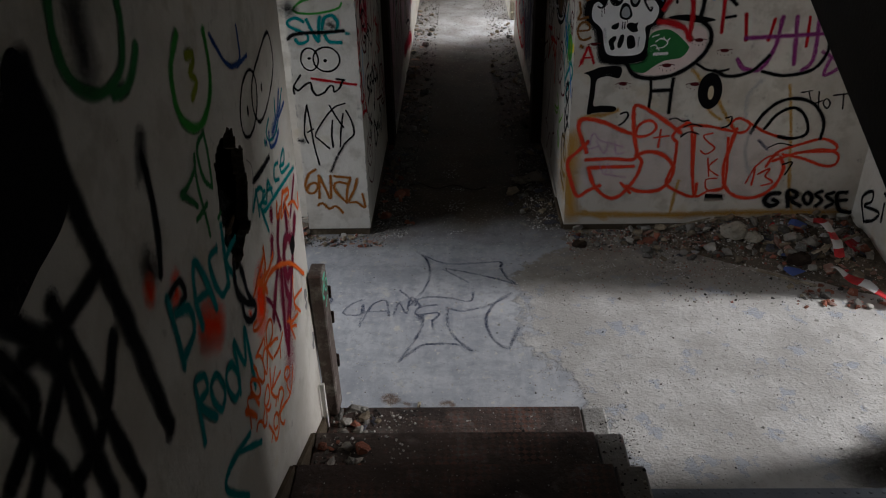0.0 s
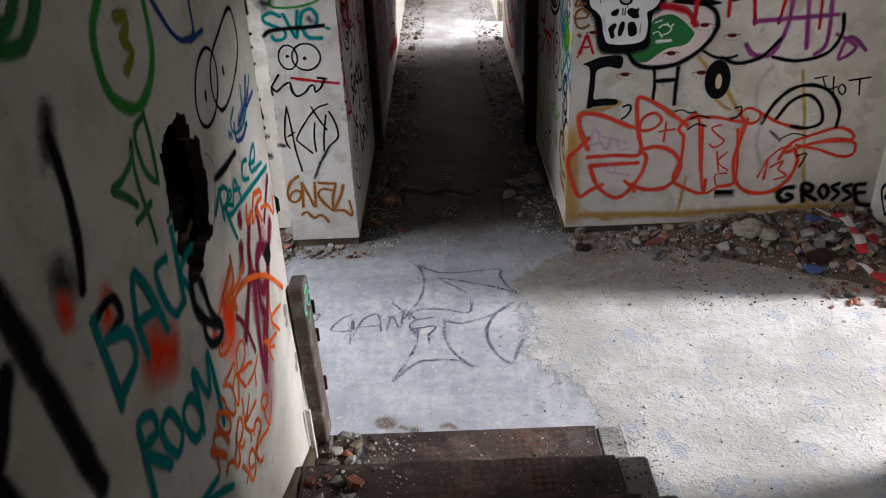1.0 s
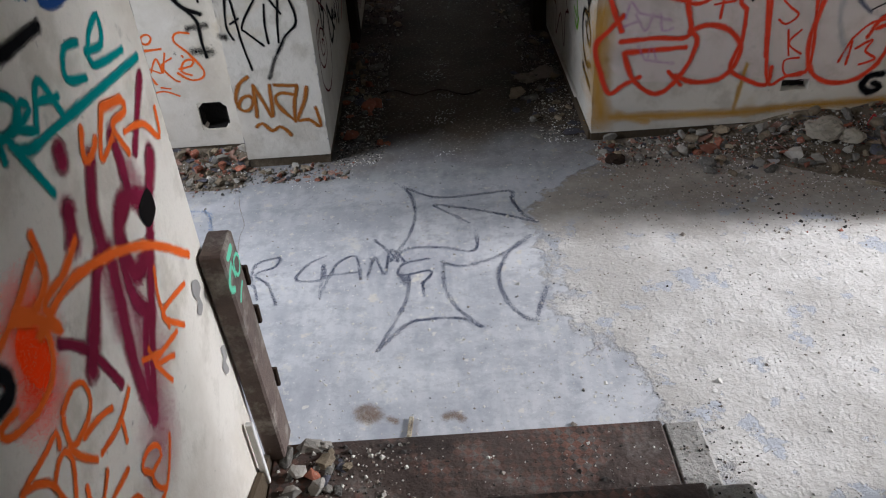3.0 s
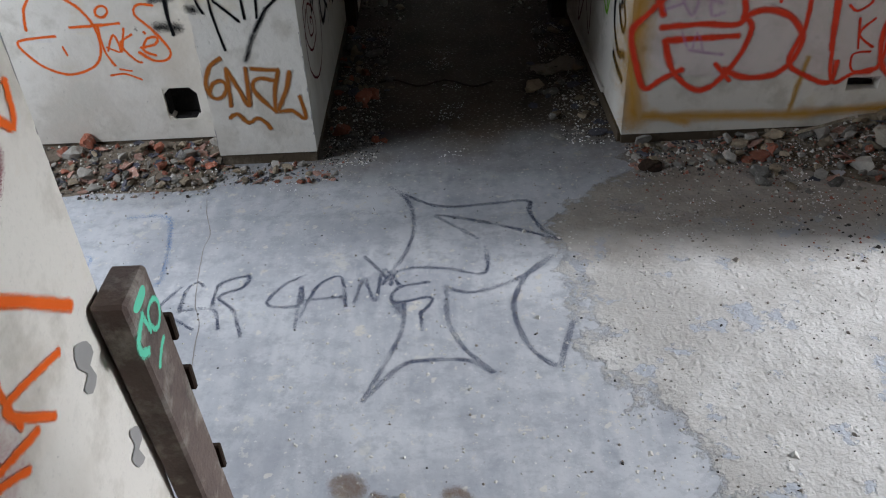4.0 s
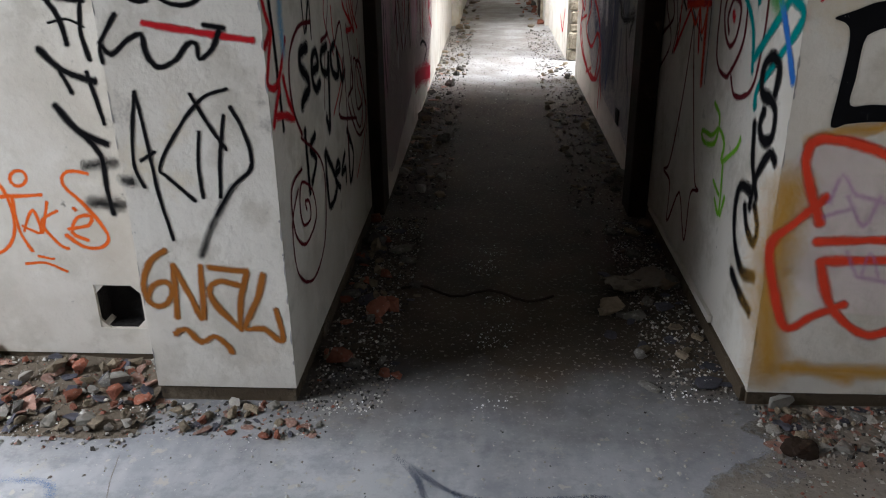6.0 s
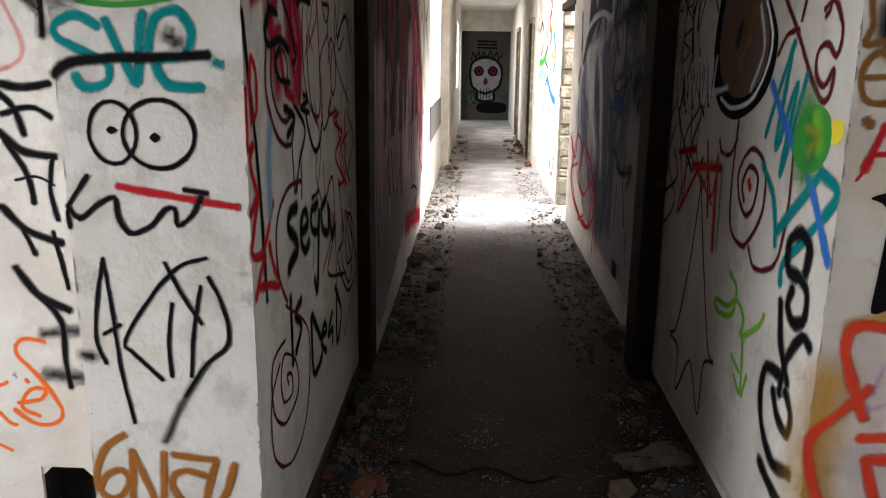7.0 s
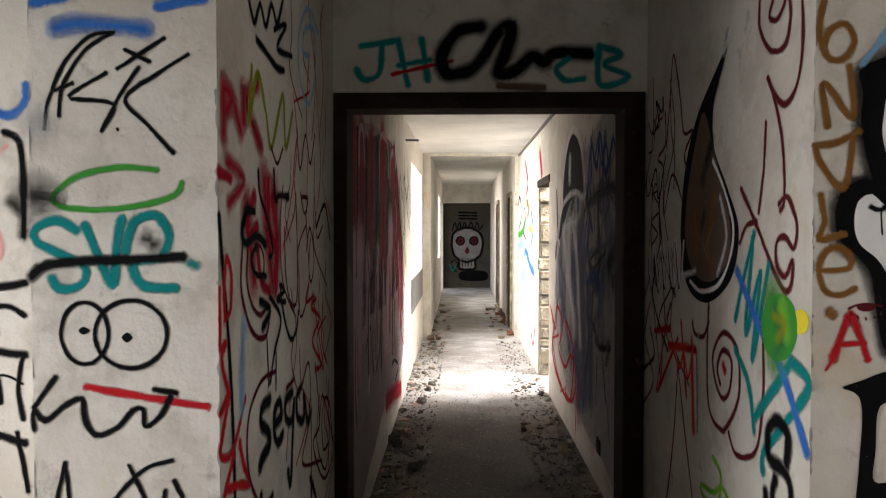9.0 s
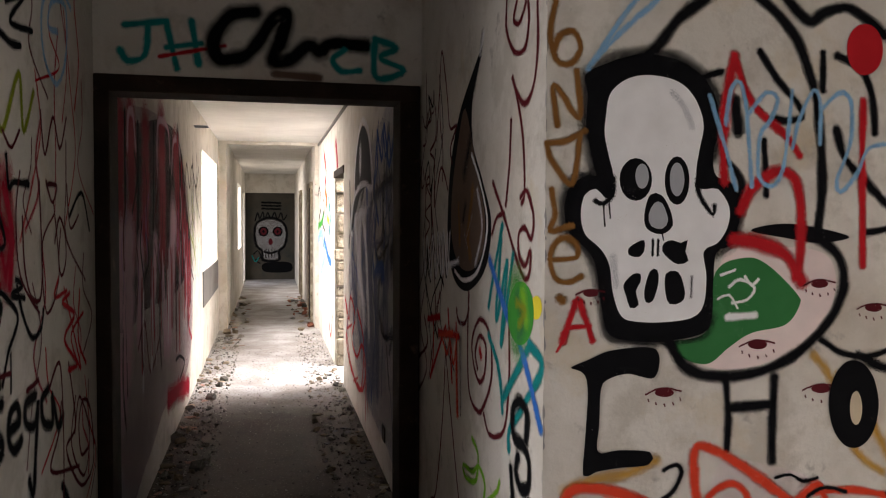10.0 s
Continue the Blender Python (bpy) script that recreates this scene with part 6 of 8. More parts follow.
g = Graffiti('SW', 'pair of tall black outlined eyes')
g.ring('black', 0.0138, (1.957, 1.863), (1.9, 1.817), (1.829, 1.803), (1.772, 1.823), (1.75, 1.868), (1.768, 1.921), (1.819, 1.964), (1.887, 1.982), (1.948, 1.966), (1.975, 1.921))
g.ring('black', 0.0138, (2.207, 2.018), (2.235, 1.906), (2.112, 1.823), (1.972, 1.795), (1.903, 1.857), (1.932, 1.938), (2.046, 1.984))
g.line('black', 0.0187, (2.037, 1.891), (2.036, 1.881))
g.line('black', 0.0187, (1.839, 1.883), (1.837, 1.872))
g.end()
g = Graffiti('SW', 'long black drip shaped like a note')
g.mist('blacksoft', 0.05, (1.036, 2.102), (1.013, 2.06))
g.line('black', 0.03, (1.023, 2.075), (1.029, 2.017), (1.028, 1.948), (1.014, 1.874), (0.991, 1.821))
g.mist('blacksoft', 0.07, (0.939, 1.87), (0.95, 1.853))
g.end()
g = Graffiti('SW', 'dark green arrow and digits')
g.line('darkgreen', 0.0187, (1.318, 1.949), (1.307, 1.924), (1.237, 1.906), (1.188, 1.908), (1.224, 1.884), (1.277, 1.837))
g.line('darkgreen', 0.0163, (1.314, 1.941), (1.304, 1.895), (1.312, 1.833), (1.323, 1.785), (1.328, 1.73))
g.line('darkgreen', 0.0187, (1.41, 1.974), (1.353, 1.965), (1.34, 1.93), (1.358, 1.87), (1.405, 1.829))
g.line('darkgreen', 0.0187, (1.41, 1.974), (1.416, 1.92), (1.413, 1.867), (1.408, 1.832))
g.line('darkgreen', 0.0175, (1.259, 1.809), (1.302, 1.808), (1.345, 1.81))
g.line('darkgreen', 0.015, (1.41, 1.736), (1.436, 1.741))
g.end()
g = Graffiti('SW', 'dark blue and teal small word')
g.line('teal', 0.015, (2.071, 1.766), (2.019, 1.739), (2.055, 1.697), (2.171, 1.699), (2.311, 1.79))
g.line('teal', 0.015, (2.185, 1.797), (2.169, 1.74), (2.169, 1.684))
g.line('navy', 0.015, (2.006, 1.714), (2.008, 1.703))
g.mist('navy', 0.04, (2.106, 1.707), (2.249, 1.745))
g.line('navy', 0.0163, (2.264, 1.804), (2.212, 1.725), (2.321, 1.738))
g.end()
g = Graffiti('SW', 'neon orange spray bursts')
g.mist('neon', 0.13, (1.691, 1.344), (1.663, 1.275))
g.fill('neon', (1.68, 1.363), (1.711, 1.345), (1.717, 1.303), (1.703, 1.268), (1.668, 1.254), (1.649, 1.279), (1.641, 1.322), (1.65, 1.351))
g.mist('neon', 0.07, (1.193, 1.541), (1.198, 1.523))
g.mist('neon', 0.045, (1.193, 1.536), (1.197, 1.527))
g.mist('neon', 0.11, (1.185, 1.554), (1.263, 1.497))
g.mist('neon', 0.03, (1.543, 1.348), (1.552, 1.334))
g.end()
g = Graffiti('SW', 'neon orange spray specks')
g.mist('neon', 0.05, (0.923, 1.828), (0.922, 1.813))
g.mist('neon', 0.03, (0.922, 1.823), (0.922, 1.817))
g.mist('neon', 0.055, (1.057, 1.754), (1.047, 1.731))
g.end()
g = Graffiti('SW', 'teal sprayed words BACK ROOM')
g.line('black', 0.0275, (1.001, 1.75), (1.036, 1.755), (1.083, 1.743), (1.094, 1.699), (1.024, 1.696))
g.line('teal', 0.0288, (0.994, 1.752), (1.003, 1.665), (1.009, 1.564))
g.line('teal', 0.0288, (1.024, 1.696), (1.103, 1.658), (1.104, 1.593), (1.015, 1.578))
g.line('teal', 0.0288, (1.161, 1.566), (1.151, 1.662), (1.187, 1.734), (1.242, 1.643), (1.277, 1.547))
g.line('teal', 0.025, (1.153, 1.645), (1.253, 1.614))
g.line('teal', 0.0288, (1.351, 1.676), (1.288, 1.682), (1.296, 1.609), (1.336, 1.546), (1.384, 1.539))
g.line('teal', 0.0288, (1.419, 1.709), (1.402, 1.539))
g.line('teal', 0.025, (1.516, 1.618), (1.415, 1.609), (1.465, 1.519))
g.line('teal', 0.0288, (1.03, 1.313), (1.041, 1.422), (1.046, 1.485), (1.107, 1.457), (1.111, 1.41), (1.043, 1.42), (1.131, 1.303))
g.ring('teal', 0.0275, (1.188, 1.396), (1.226, 1.316), (1.18, 1.289), (1.138, 1.348), (1.136, 1.401))
g.ring('teal', 0.0275, (1.313, 1.334), (1.351, 1.245), (1.297, 1.228), (1.253, 1.289), (1.253, 1.341))
g.line('teal', 0.0288, (1.339, 1.214), (1.354, 1.307), (1.358, 1.376), (1.423, 1.255), (1.467, 1.345), (1.48, 1.205), (1.48, 1.12))
g.end()
g = Graffiti('SW', 'teal curved stroke near the steps')
g.line('teal', 0.0275, (1.357, 1.042), (1.161, 1.105), (1.104, 1.072), (1.252, 0.895))
g.line('teal', 0.025, (1.252, 1.07), (1.446, 0.928))
g.end()
g = Graffiti('SW', 'teal word PEACE underlined')
g.line('teal', 0.0187, (1.736, 1.594), (1.793, 1.624), (1.836, 1.625), (1.873, 1.599), (1.865, 1.571), (1.8, 1.574))
g.line('teal', 0.0187, (1.796, 1.633), (1.801, 1.575), (1.798, 1.548))
g.line('teal', 0.0175, (1.84, 1.566), (1.903, 1.573), (1.89, 1.591), (1.853, 1.571), (1.903, 1.54))
g.line('teal', 0.0175, (1.907, 1.544), (1.955, 1.596), (1.993, 1.521))
g.line('teal', 0.0163, (1.936, 1.569), (1.996, 1.551))
g.line('teal', 0.0175, (2.118, 1.59), (2.066, 1.598), (2.043, 1.559), (2.109, 1.532))
g.line('teal', 0.0175, (2.141, 1.565), (2.212, 1.553), (2.228, 1.596), (2.168, 1.581), (2.153, 1.536), (2.29, 1.51))
g.line('teal', 0.02, (1.823, 1.569), (1.86, 1.53), (2.025, 1.509), (2.351, 1.471))
g.line('teal', 0.02, (1.826, 1.557), (1.853, 1.506), (1.882, 1.448))
g.line('navy', 0.02, (2.051, 1.725), (2.047, 1.68), (2.119, 1.661), (2.188, 1.679))
g.line('teal', 0.0225, (1.985, 1.72), (1.987, 1.715))
g.end()
g = Graffiti('SW', 'black spray line and loops by the hole')
g.line('black', 0.024, (1.785, 1.67), (1.872, 1.661), (1.957, 1.658), (2.011, 1.656))
g.line('black', 0.034, (1.475, 1.562), (1.458, 1.532), (1.457, 1.485), (1.489, 1.436), (1.532, 1.393), (1.589, 1.354))
g.line('black', 0.032, (1.522, 1.519), (1.537, 1.484), (1.548, 1.425), (1.571, 1.382))
g.line('black', 0.028, (1.491, 1.419), (1.488, 1.385), (1.51, 1.346), (1.552, 1.319), (1.596, 1.313), (1.608, 1.332), (1.584, 1.368))
g.line('crack', 0.006, (1.742, 1.76), (1.785, 1.727), (1.789, 1.696), (1.773, 1.654), (1.736, 1.611), (1.697, 1.569))
g.end()
g = Graffiti('SW', 'crimson sprayed tall letters with overspray')
g.line('crimson', 0.028, (2.339, 1.437), (2.255, 1.376), (2.208, 1.34))
g.line('crimson', 0.047, (1.94, 1.481), (1.939, 1.472))
g.line('crimson', 0.042, (2.026, 1.422), (1.977, 1.359), (1.963, 1.298))
g.line('crimson', 0.055, (1.9, 1.397), (1.883, 1.361))
g.line('crimson', 0.047, (2.132, 1.408), (2.122, 1.304), (2.033, 1.271), (2.003, 1.161), (2.025, 1.098))
g.line('crimson', 0.051, (2.271, 1.296), (2.198, 1.246), (2.101, 1.302), (2.04, 1.278), (2.042, 1.175), (2.142, 1.171), (2.184, 1.232))
g.line('crimson', 0.051, (1.794, 1.171), (1.857, 1.223), (1.93, 1.282), (1.972, 1.268), (1.953, 1.182), (1.92, 1.055), (1.919, 0.922))
g.line('crimson', 0.046, (2.037, 1.09), (1.962, 1.021), (1.93, 0.932))
g.line('crimson', 0.024, (1.743, 1.269), (1.803, 1.2), (1.856, 1.075))
g.mist('crimsonsoft', 0.16, (1.98, 0.99), (1.91, 0.87))
g.mist('crimsonsoft', 0.08, (2.0, 1.15), (1.95, 0.98))
g.line('crimson', 0.05, (2.14, 1.17), (2.04, 1.06), (1.95, 0.96))
g.mist('crimsonsoft', 0.06, (2.156, 1.328), (2.178, 1.258))
g.mist('crimsonsoft', 0.05, (1.938, 1.277), (1.919, 1.148))
g.end()
g = Graffiti('SW', 'orange sprayed arrows and small marks')
g.line('orange', 0.02, (1.783, 1.437), (1.776, 1.371), (1.73, 1.354), (1.684, 1.363))
g.line('orange', 0.02, (1.766, 1.413), (1.687, 1.385), (1.668, 1.377), (1.723, 1.334), (1.759, 1.283), (1.746, 1.342), (1.821, 1.341), (1.886, 1.356))
g.line('orange', 0.0213, (1.708, 1.318), (1.815, 1.32), (1.955, 1.273), (2.14, 1.169), (2.311, 1.022))
g.line('orange', 0.0187, (2.031, 1.476), (2.005, 1.433), (2.038, 1.426), (2.068, 1.439))
g.line('orange', 0.0187, (2.122, 1.465), (2.065, 1.402), (2.132, 1.408))
g.line('orange', 0.02, (2.126, 1.469), (2.214, 1.444), (2.219, 1.42), (2.148, 1.424), (2.178, 1.355))
g.line('orange', 0.0163, (2.19, 1.391), (2.282, 1.361), (2.346, 1.301), (2.365, 1.354))
g.line('orange', 0.015, (2.122, 1.124), (2.097, 1.062), (2.105, 0.989))
g.line('orange', 0.015, (2.239, 0.994), (2.091, 1.033), (2.173, 0.933))
g.line('orange', 0.015, (1.988, 1.031), (2.002, 0.97), (2.037, 0.902))
g.line('orange', 0.015, (2.129, 0.953), (1.992, 0.992), (2.08, 0.931))
g.line('orange', 0.015, (1.952, 1.037), (2.037, 0.982))
g.end()
g = Graffiti('SW', 'orange sprayed scribbled words and a ring')
g.line('orange', 0.0145, (1.606, 1.369), (1.643, 1.377), (1.695, 1.373), (1.723, 1.321), (1.715, 1.274), (1.688, 1.249), (1.64, 1.245), (1.585, 1.259), (1.552, 1.279), (1.556, 1.295), (1.593, 1.286))
g.line('orange', 0.0145, (1.529, 1.194), (1.556, 1.194), (1.61, 1.188), (1.644, 1.187), (1.638, 1.164))
g.line('orange', 0.0145, (1.531, 1.196), (1.563, 1.175), (1.59, 1.138), (1.598, 1.086), (1.613, 1.067), (1.636, 1.092), (1.651, 1.125), (1.642, 1.149), (1.618, 1.15), (1.59, 1.134))
g.line('orange', 0.0145, (1.678, 1.194), (1.723, 1.198), (1.754, 1.176), (1.753, 1.141), (1.723, 1.124), (1.673, 1.129), (1.662, 1.143), (1.671, 1.184))
g.line('orange', 0.0145, (1.659, 1.141), (1.665, 1.113), (1.703, 1.057))
g.line('orange', 0.0145, (1.7, 1.115), (1.752, 1.099), (1.797, 1.074))
g.line('orange', 0.0145, (1.869, 1.046), (1.799, 1.033), (1.724, 1.049))
g.line('orange', 0.0145, (1.814, 1.034), (1.802, 0.99))
g.line('orange', 0.0145, (1.494, 1.186), (1.511, 1.161), (1.521, 1.12), (1.554, 1.079), (1.579, 1.07), (1.587, 1.091))
g.ring('orange', 0.017, (1.44, 1.167), (1.466, 1.16), (1.509, 1.118), (1.521, 1.076), (1.5, 1.066), (1.465, 1.09), (1.441, 1.125), (1.437, 1.149))
g.line('orange', 0.022, (1.426, 1.135), (1.46, 1.094), (1.481, 1.05))
g.line('orange', 0.025, (1.355, 1.129), (1.392, 1.092), (1.439, 1.037))
g.line('orange', 0.0145, (1.39, 1.09), (1.378, 1.132), (1.394, 1.147), (1.427, 1.124))
g.line('orange', 0.0145, (1.386, 1.086), (1.378, 1.047))
g.line('orange', 0.0145, (1.651, 1.052), (1.635, 0.998), (1.637, 0.96), (1.683, 0.908), (1.717, 0.897))
g.line('orange', 0.0145, (1.714, 1.014), (1.671, 0.989), (1.628, 0.978))
g.line('orange', 0.0145, (1.768, 0.951), (1.694, 0.966), (1.642, 0.979))
g.line('orange', 0.0145, (1.538, 1.002), (1.565, 1.025), (1.601, 1.028), (1.611, 0.992), (1.582, 0.973), (1.545, 0.98), (1.573, 0.946), (1.6, 0.944))
g.line('orange', 0.0145, (1.541, 0.99), (1.503, 0.97), (1.497, 0.942), (1.532, 0.934), (1.547, 0.971))
g.line('orange', 0.0145, (1.421, 0.996), (1.443, 1.007), (1.48, 0.982), (1.496, 0.946))
g.line('orange', 0.0145, (1.836, 0.858), (1.812, 0.9), (1.844, 0.907), (1.887, 0.879), (1.888, 0.848), (1.835, 0.857), (1.834, 0.825), (1.864, 0.784), (1.917, 0.811), (1.945, 0.84))
g.line('orange', 0.0145, (1.862, 0.782), (1.826, 0.786), (1.747, 0.817), (1.689, 0.829), (1.687, 0.798), (1.715, 0.761), (1.735, 0.759))
g.line('orange', 0.0145, (1.693, 0.889), (1.716, 0.908), (1.761, 0.887), (1.771, 0.848), (1.727, 0.848), (1.686, 0.838))
g.line('orange', 0.0145, (1.675, 0.912), (1.657, 0.897))
g.line('orange', 0.0145, (1.549, 0.9), (1.589, 0.83), (1.598, 0.794), (1.643, 0.791), (1.667, 0.839), (1.642, 0.874), (1.607, 0.871), (1.601, 0.84), (1.636, 0.819))
g.line('orange', 0.0145, (1.576, 0.845), (1.552, 0.835))
g.end()
g = Graffiti('SW', 'wide black painted lattice on the stair wall')
g.line('black', 0.06, (0.688, 2.352), (0.709, 2.23), (0.725, 2.115), (0.796, 1.845), (0.868, 1.509))
g.fill('black', (0.627, 2.362), (0.699, 2.347), (0.717, 2.139), (0.573, 2.077), (0.459, 2.073))
g.line('black', 0.05, (0.459, 2.073), (0.551, 1.926), (0.568, 1.771), (0.59, 1.593))
g.line('black', 0.045, (0.598, 1.935), (0.493, 1.862), (0.398, 1.796))
g.line('black', 0.045, (0.734, 1.837), (0.616, 1.728), (0.471, 1.719))
g.line('black', 0.045, (0.404, 1.98), (0.446, 1.848), (0.498, 1.691))
g.line('black', 0.045, (0.581, 2.012), (0.63, 1.793), (0.692, 1.514))
g.line('black', 0.04, (0.428, 2.02), (0.464, 1.909), (0.362, 1.853))
g.line('black', 0.04, (0.739, 1.978), (0.616, 1.967), (0.473, 1.985))
g.end()
g = Graffiti('SW', 'green ring with a sooty patch')
g.line('darkgreen', 0.03, (0.807, 2.431), (0.793, 2.356), (0.824, 2.283), (0.917, 2.238), (1.015, 2.254), (1.058, 2.328), (1.055, 2.38))
g.mist('blacksoft', 0.09, (0.885, 2.387), (0.882, 2.304))
g.end()
# A flat black fill stands in for the shade inside a small hole.
g = Graffiti('SW', 'small chipped hole in the plaster, its dark depth painted flat')
g.fill('cavity', (2.206, 1.26), (2.217, 1.205), (2.159, 1.197), (2.137, 1.249))
g.end()
g = Graffiti('SW', 'bare cement patches along the wall end')
g.fill('cement', (2.279, 0.966), (2.316, 0.946), (2.322, 0.917), (2.3, 0.91), (2.306, 0.881), (2.278, 0.87), (2.26, 0.895), (2.286, 0.905), (2.267, 0.935))
g.fill('cement', (2.331, 0.718), (2.364, 0.699), (2.363, 0.666), (2.341, 0.663), (2.35, 0.63), (2.321, 0.638), (2.308, 0.675), (2.333, 0.681))
g.end()
g = Graffiti('PO', 'mint green scrawl')
g.fill('mint', (2.42, 0.969), (2.431, 0.96), (2.426, 0.948), (2.402, 0.943), (2.381, 0.945), (2.37, 0.955), (2.374, 0.963), (2.399, 0.967))
g.ring('mint', 0.011, (2.445, 0.921), (2.461, 0.901), (2.454, 0.879), (2.434, 0.869), (2.416, 0.878), (2.408, 0.899), (2.416, 0.92))
g.line('mint', 0.017, (2.391, 0.929), (2.364, 0.915), (2.347, 0.9), (2.354, 0.881), (2.373, 0.867))
g.line('mint', 0.012, (2.395, 0.918), (2.403, 0.887))
g.line('mint', 0.012, (2.439, 0.837), (2.419, 0.83), (2.395, 0.814))
g.end()
g = Graffiti('FL', 'worn black spray drawing on the floor')
g.line('floorblack', 0.0192, (-0.182, 4.288), (-0.107, 4.174), (-0.082, 3.993), (-0.107, 3.831), (-0.154, 3.714), (-0.189, 3.632))
g.line('floorblack', 0.0192, (-0.182, 4.288), (0.008, 4.13), (0.214, 4.127), (0.379, 4.14), (0.38, 4.056), (0.415, 3.934), (0.471, 3.86))
g.line('floorblack', 0.0192, (0.466, 3.86), (0.318, 3.939), (0.147, 4.015), (0.008, 4.058), (0.105, 3.95), (0.164, 3.888))
g.line('floorblack', 0.018, (0.192, 3.833), (0.176, 3.671), (0.043, 3.705), (-0.067, 3.719), (-0.139, 3.699), (-0.162, 3.625))
g.line('floorblack', 0.0192, (0.032, 3.601), (0.109, 3.561), (0.215, 3.588), (0.345, 3.664), (0.433, 3.758), (0.336, 3.664), (0.268, 3.508), (0.271, 3.365), (0.312, 3.244), (0.379, 3.182), (0.405, 3.252), (0.451, 3.381))
g.line('floorblack', 0.0192, (0.037, 3.582), (0.038, 3.42), (0.083, 3.284), (0.172, 3.163), (0.096, 3.221), (-0.026, 3.229), (-0.117, 3.207), (-0.227, 3.068))
g.line('floorblack', 0.0192, (-0.114, 3.523), (-0.117, 3.379), (-0.165, 3.229), (-0.227, 3.068))
g.mist('floorblack', 0.032, (-0.145, 3.525), (-0.126, 3.474))
g.line('floorblack', 0.0144, (-0.053, 3.471), (-0.05, 3.377))
g.end()
g = Graffiti('FL', 'worn black spray letters on the floor')
g.line('floorblack', 0.0156, (-1.018, 3.418), (-0.972, 3.557), (-0.921, 3.662))
g.line('floorblack', 0.0144, (-0.998, 3.478), (-0.938, 3.505), (-0.829, 3.428))
g.line('floorblack', 0.0156, (-0.895, 3.523), (-0.898, 3.639), (-0.864, 3.688), (-0.838, 3.659))
g.line('floorblack', 0.0144, (-0.884, 3.528), (-0.78, 3.529), (-0.74, 3.425))
g.line('floorblack', 0.0156, (-0.785, 3.55), (-0.781, 3.67), (-0.685, 3.709), (-0.694, 3.647), (-0.771, 3.596), (-0.705, 3.516), (-0.657, 3.384))
g.line('floorblack', 0.0156, (-0.478, 3.7), (-0.549, 3.647), (-0.591, 3.542), (-0.477, 3.533), (-0.483, 3.638), (-0.478, 3.415))
g.line('floorblack', 0.0156, (-0.467, 3.472), (-0.422, 3.636), (-0.344, 3.68), (-0.314, 3.516))
g.line('floorblack', 0.0144, (-0.454, 3.557), (-0.332, 3.568))
g.line('floorblack', 0.0156, (-0.286, 3.53), (-0.259, 3.662), (-0.214, 3.538), (-0.191, 3.716), (-0.132, 3.624))
g.line('floorblack', 0.0156, (-0.265, 3.799), (-0.169, 3.653))
g.line('floorblack', 0.0156, (-0.026, 3.63), (-0.135, 3.602), (-0.148, 3.525), (-0.025, 3.545), (-0.018, 3.515), (-0.055, 3.457))
g.end()
g = Graffiti('FL', 'faded blue spray drawing on the floor')
g.mist('floorblue', 0.0216, (-1.25, 4.143), (-1.099, 4.135), (-1.049, 4.008), (-1.018, 3.812), (-1.02, 3.68), (-1.159, 3.658), (-1.05, 3.586), (-1.12, 3.482))
g.mist('floorblue', 0.0156, (-1.453, 3.713), (-1.476, 3.802), (-1.424, 3.862), (-1.319, 3.872), (-1.338, 3.751), (-1.393, 3.705), (-1.453, 3.713))
g.mist('floorblue', 0.024, (-1.408, 3.814), (-1.387, 3.81))
g.end()
g = Graffiti('FL', 'brown damp stains near the stair foot')
g.mist('stain', 0.04, (-0.281, 2.769), (-0.251, 2.782), (-0.218, 2.748), (-0.245, 2.729), (-0.272, 2.742))
g.mist('stain', 0.03, (0.017, 2.716), (0.049, 2.724), (0.07, 2.702))
g.mist('stain', 0.025, (-0.175, 2.723), (-0.155, 2.711))
g.mist('stain', 0.05, (-0.254, 2.761), (-0.237, 2.742))
g.end()
g = Graffiti('FL', 'dark soft-edged patch on the floor')
g.mist('darksoft', 0.26, (1.995, 2.235), (2.14, 2.359))
g.end()
g = Graffiti('FL', 'thin crack across the concrete')
g.line('crack', 0.0036, (-0.959, 4.261), (-0.933, 4.144), (-0.889, 3.999), (-0.892, 3.9), (-0.879, 3.776), (-0.864, 3.66), (-0.844, 3.552), (-0.808, 3.451), (-0.8, 3.358), (-0.783, 3.228), (-0.787, 3.13), (-0.796, 3.042))
g.end()
g = Graffiti('CR', 'black hooded shape with chalky white outlines')
g.fill('black', (8.386, 2.157), (8.658, 2.097), (8.877, 1.911), (8.972, 1.663), (9.207, 1.385), (8.887, 1.522), (8.544, 1.677), (8.175, 1.713), (7.935, 1.705), (7.981, 1.891), (8.093, 2.041))
g.mist('blacksoft', 0.1, (8.302, 1.913), (8.379, 1.681), (8.761, 1.522))
g.line('whitesoft', 0.05, (8.179, 2.141), (8.445, 2.196), (8.718, 2.102), (8.936, 1.871), (9.002, 1.646))
g.line('whitesoft', 0.05, (9.133, 1.369), (9.285, 1.43), (9.034, 1.633), (8.667, 1.723), (8.28, 1.74), (7.911, 1.697), (7.854, 1.774), (7.966, 1.963), (8.126, 2.109), (8.389, 2.181))
g.mist('whitesoft', 0.12, (8.555, 1.972), (8.57, 1.871))
g.mist('whitesoft', 0.08, (8.8, 1.351), (8.946, 1.478), (8.525, 1.53), (8.255, 1.541), (8.015, 1.596))
g.mist('slate', 0.14, (8.513, 1.44), (8.371, 1.204), (8.449, 0.956))
g.mist('whitesoft', 0.09, (8.353, 1.482), (8.113, 1.218), (8.179, 0.944))
g.mist('slate', 0.12, (8.005, 1.522), (8.016, 1.223), (8.027, 0.923))
g.mist('whitesoft', 0.06, (8.738, 1.353), (8.573, 1.027), (8.277, 0.895))
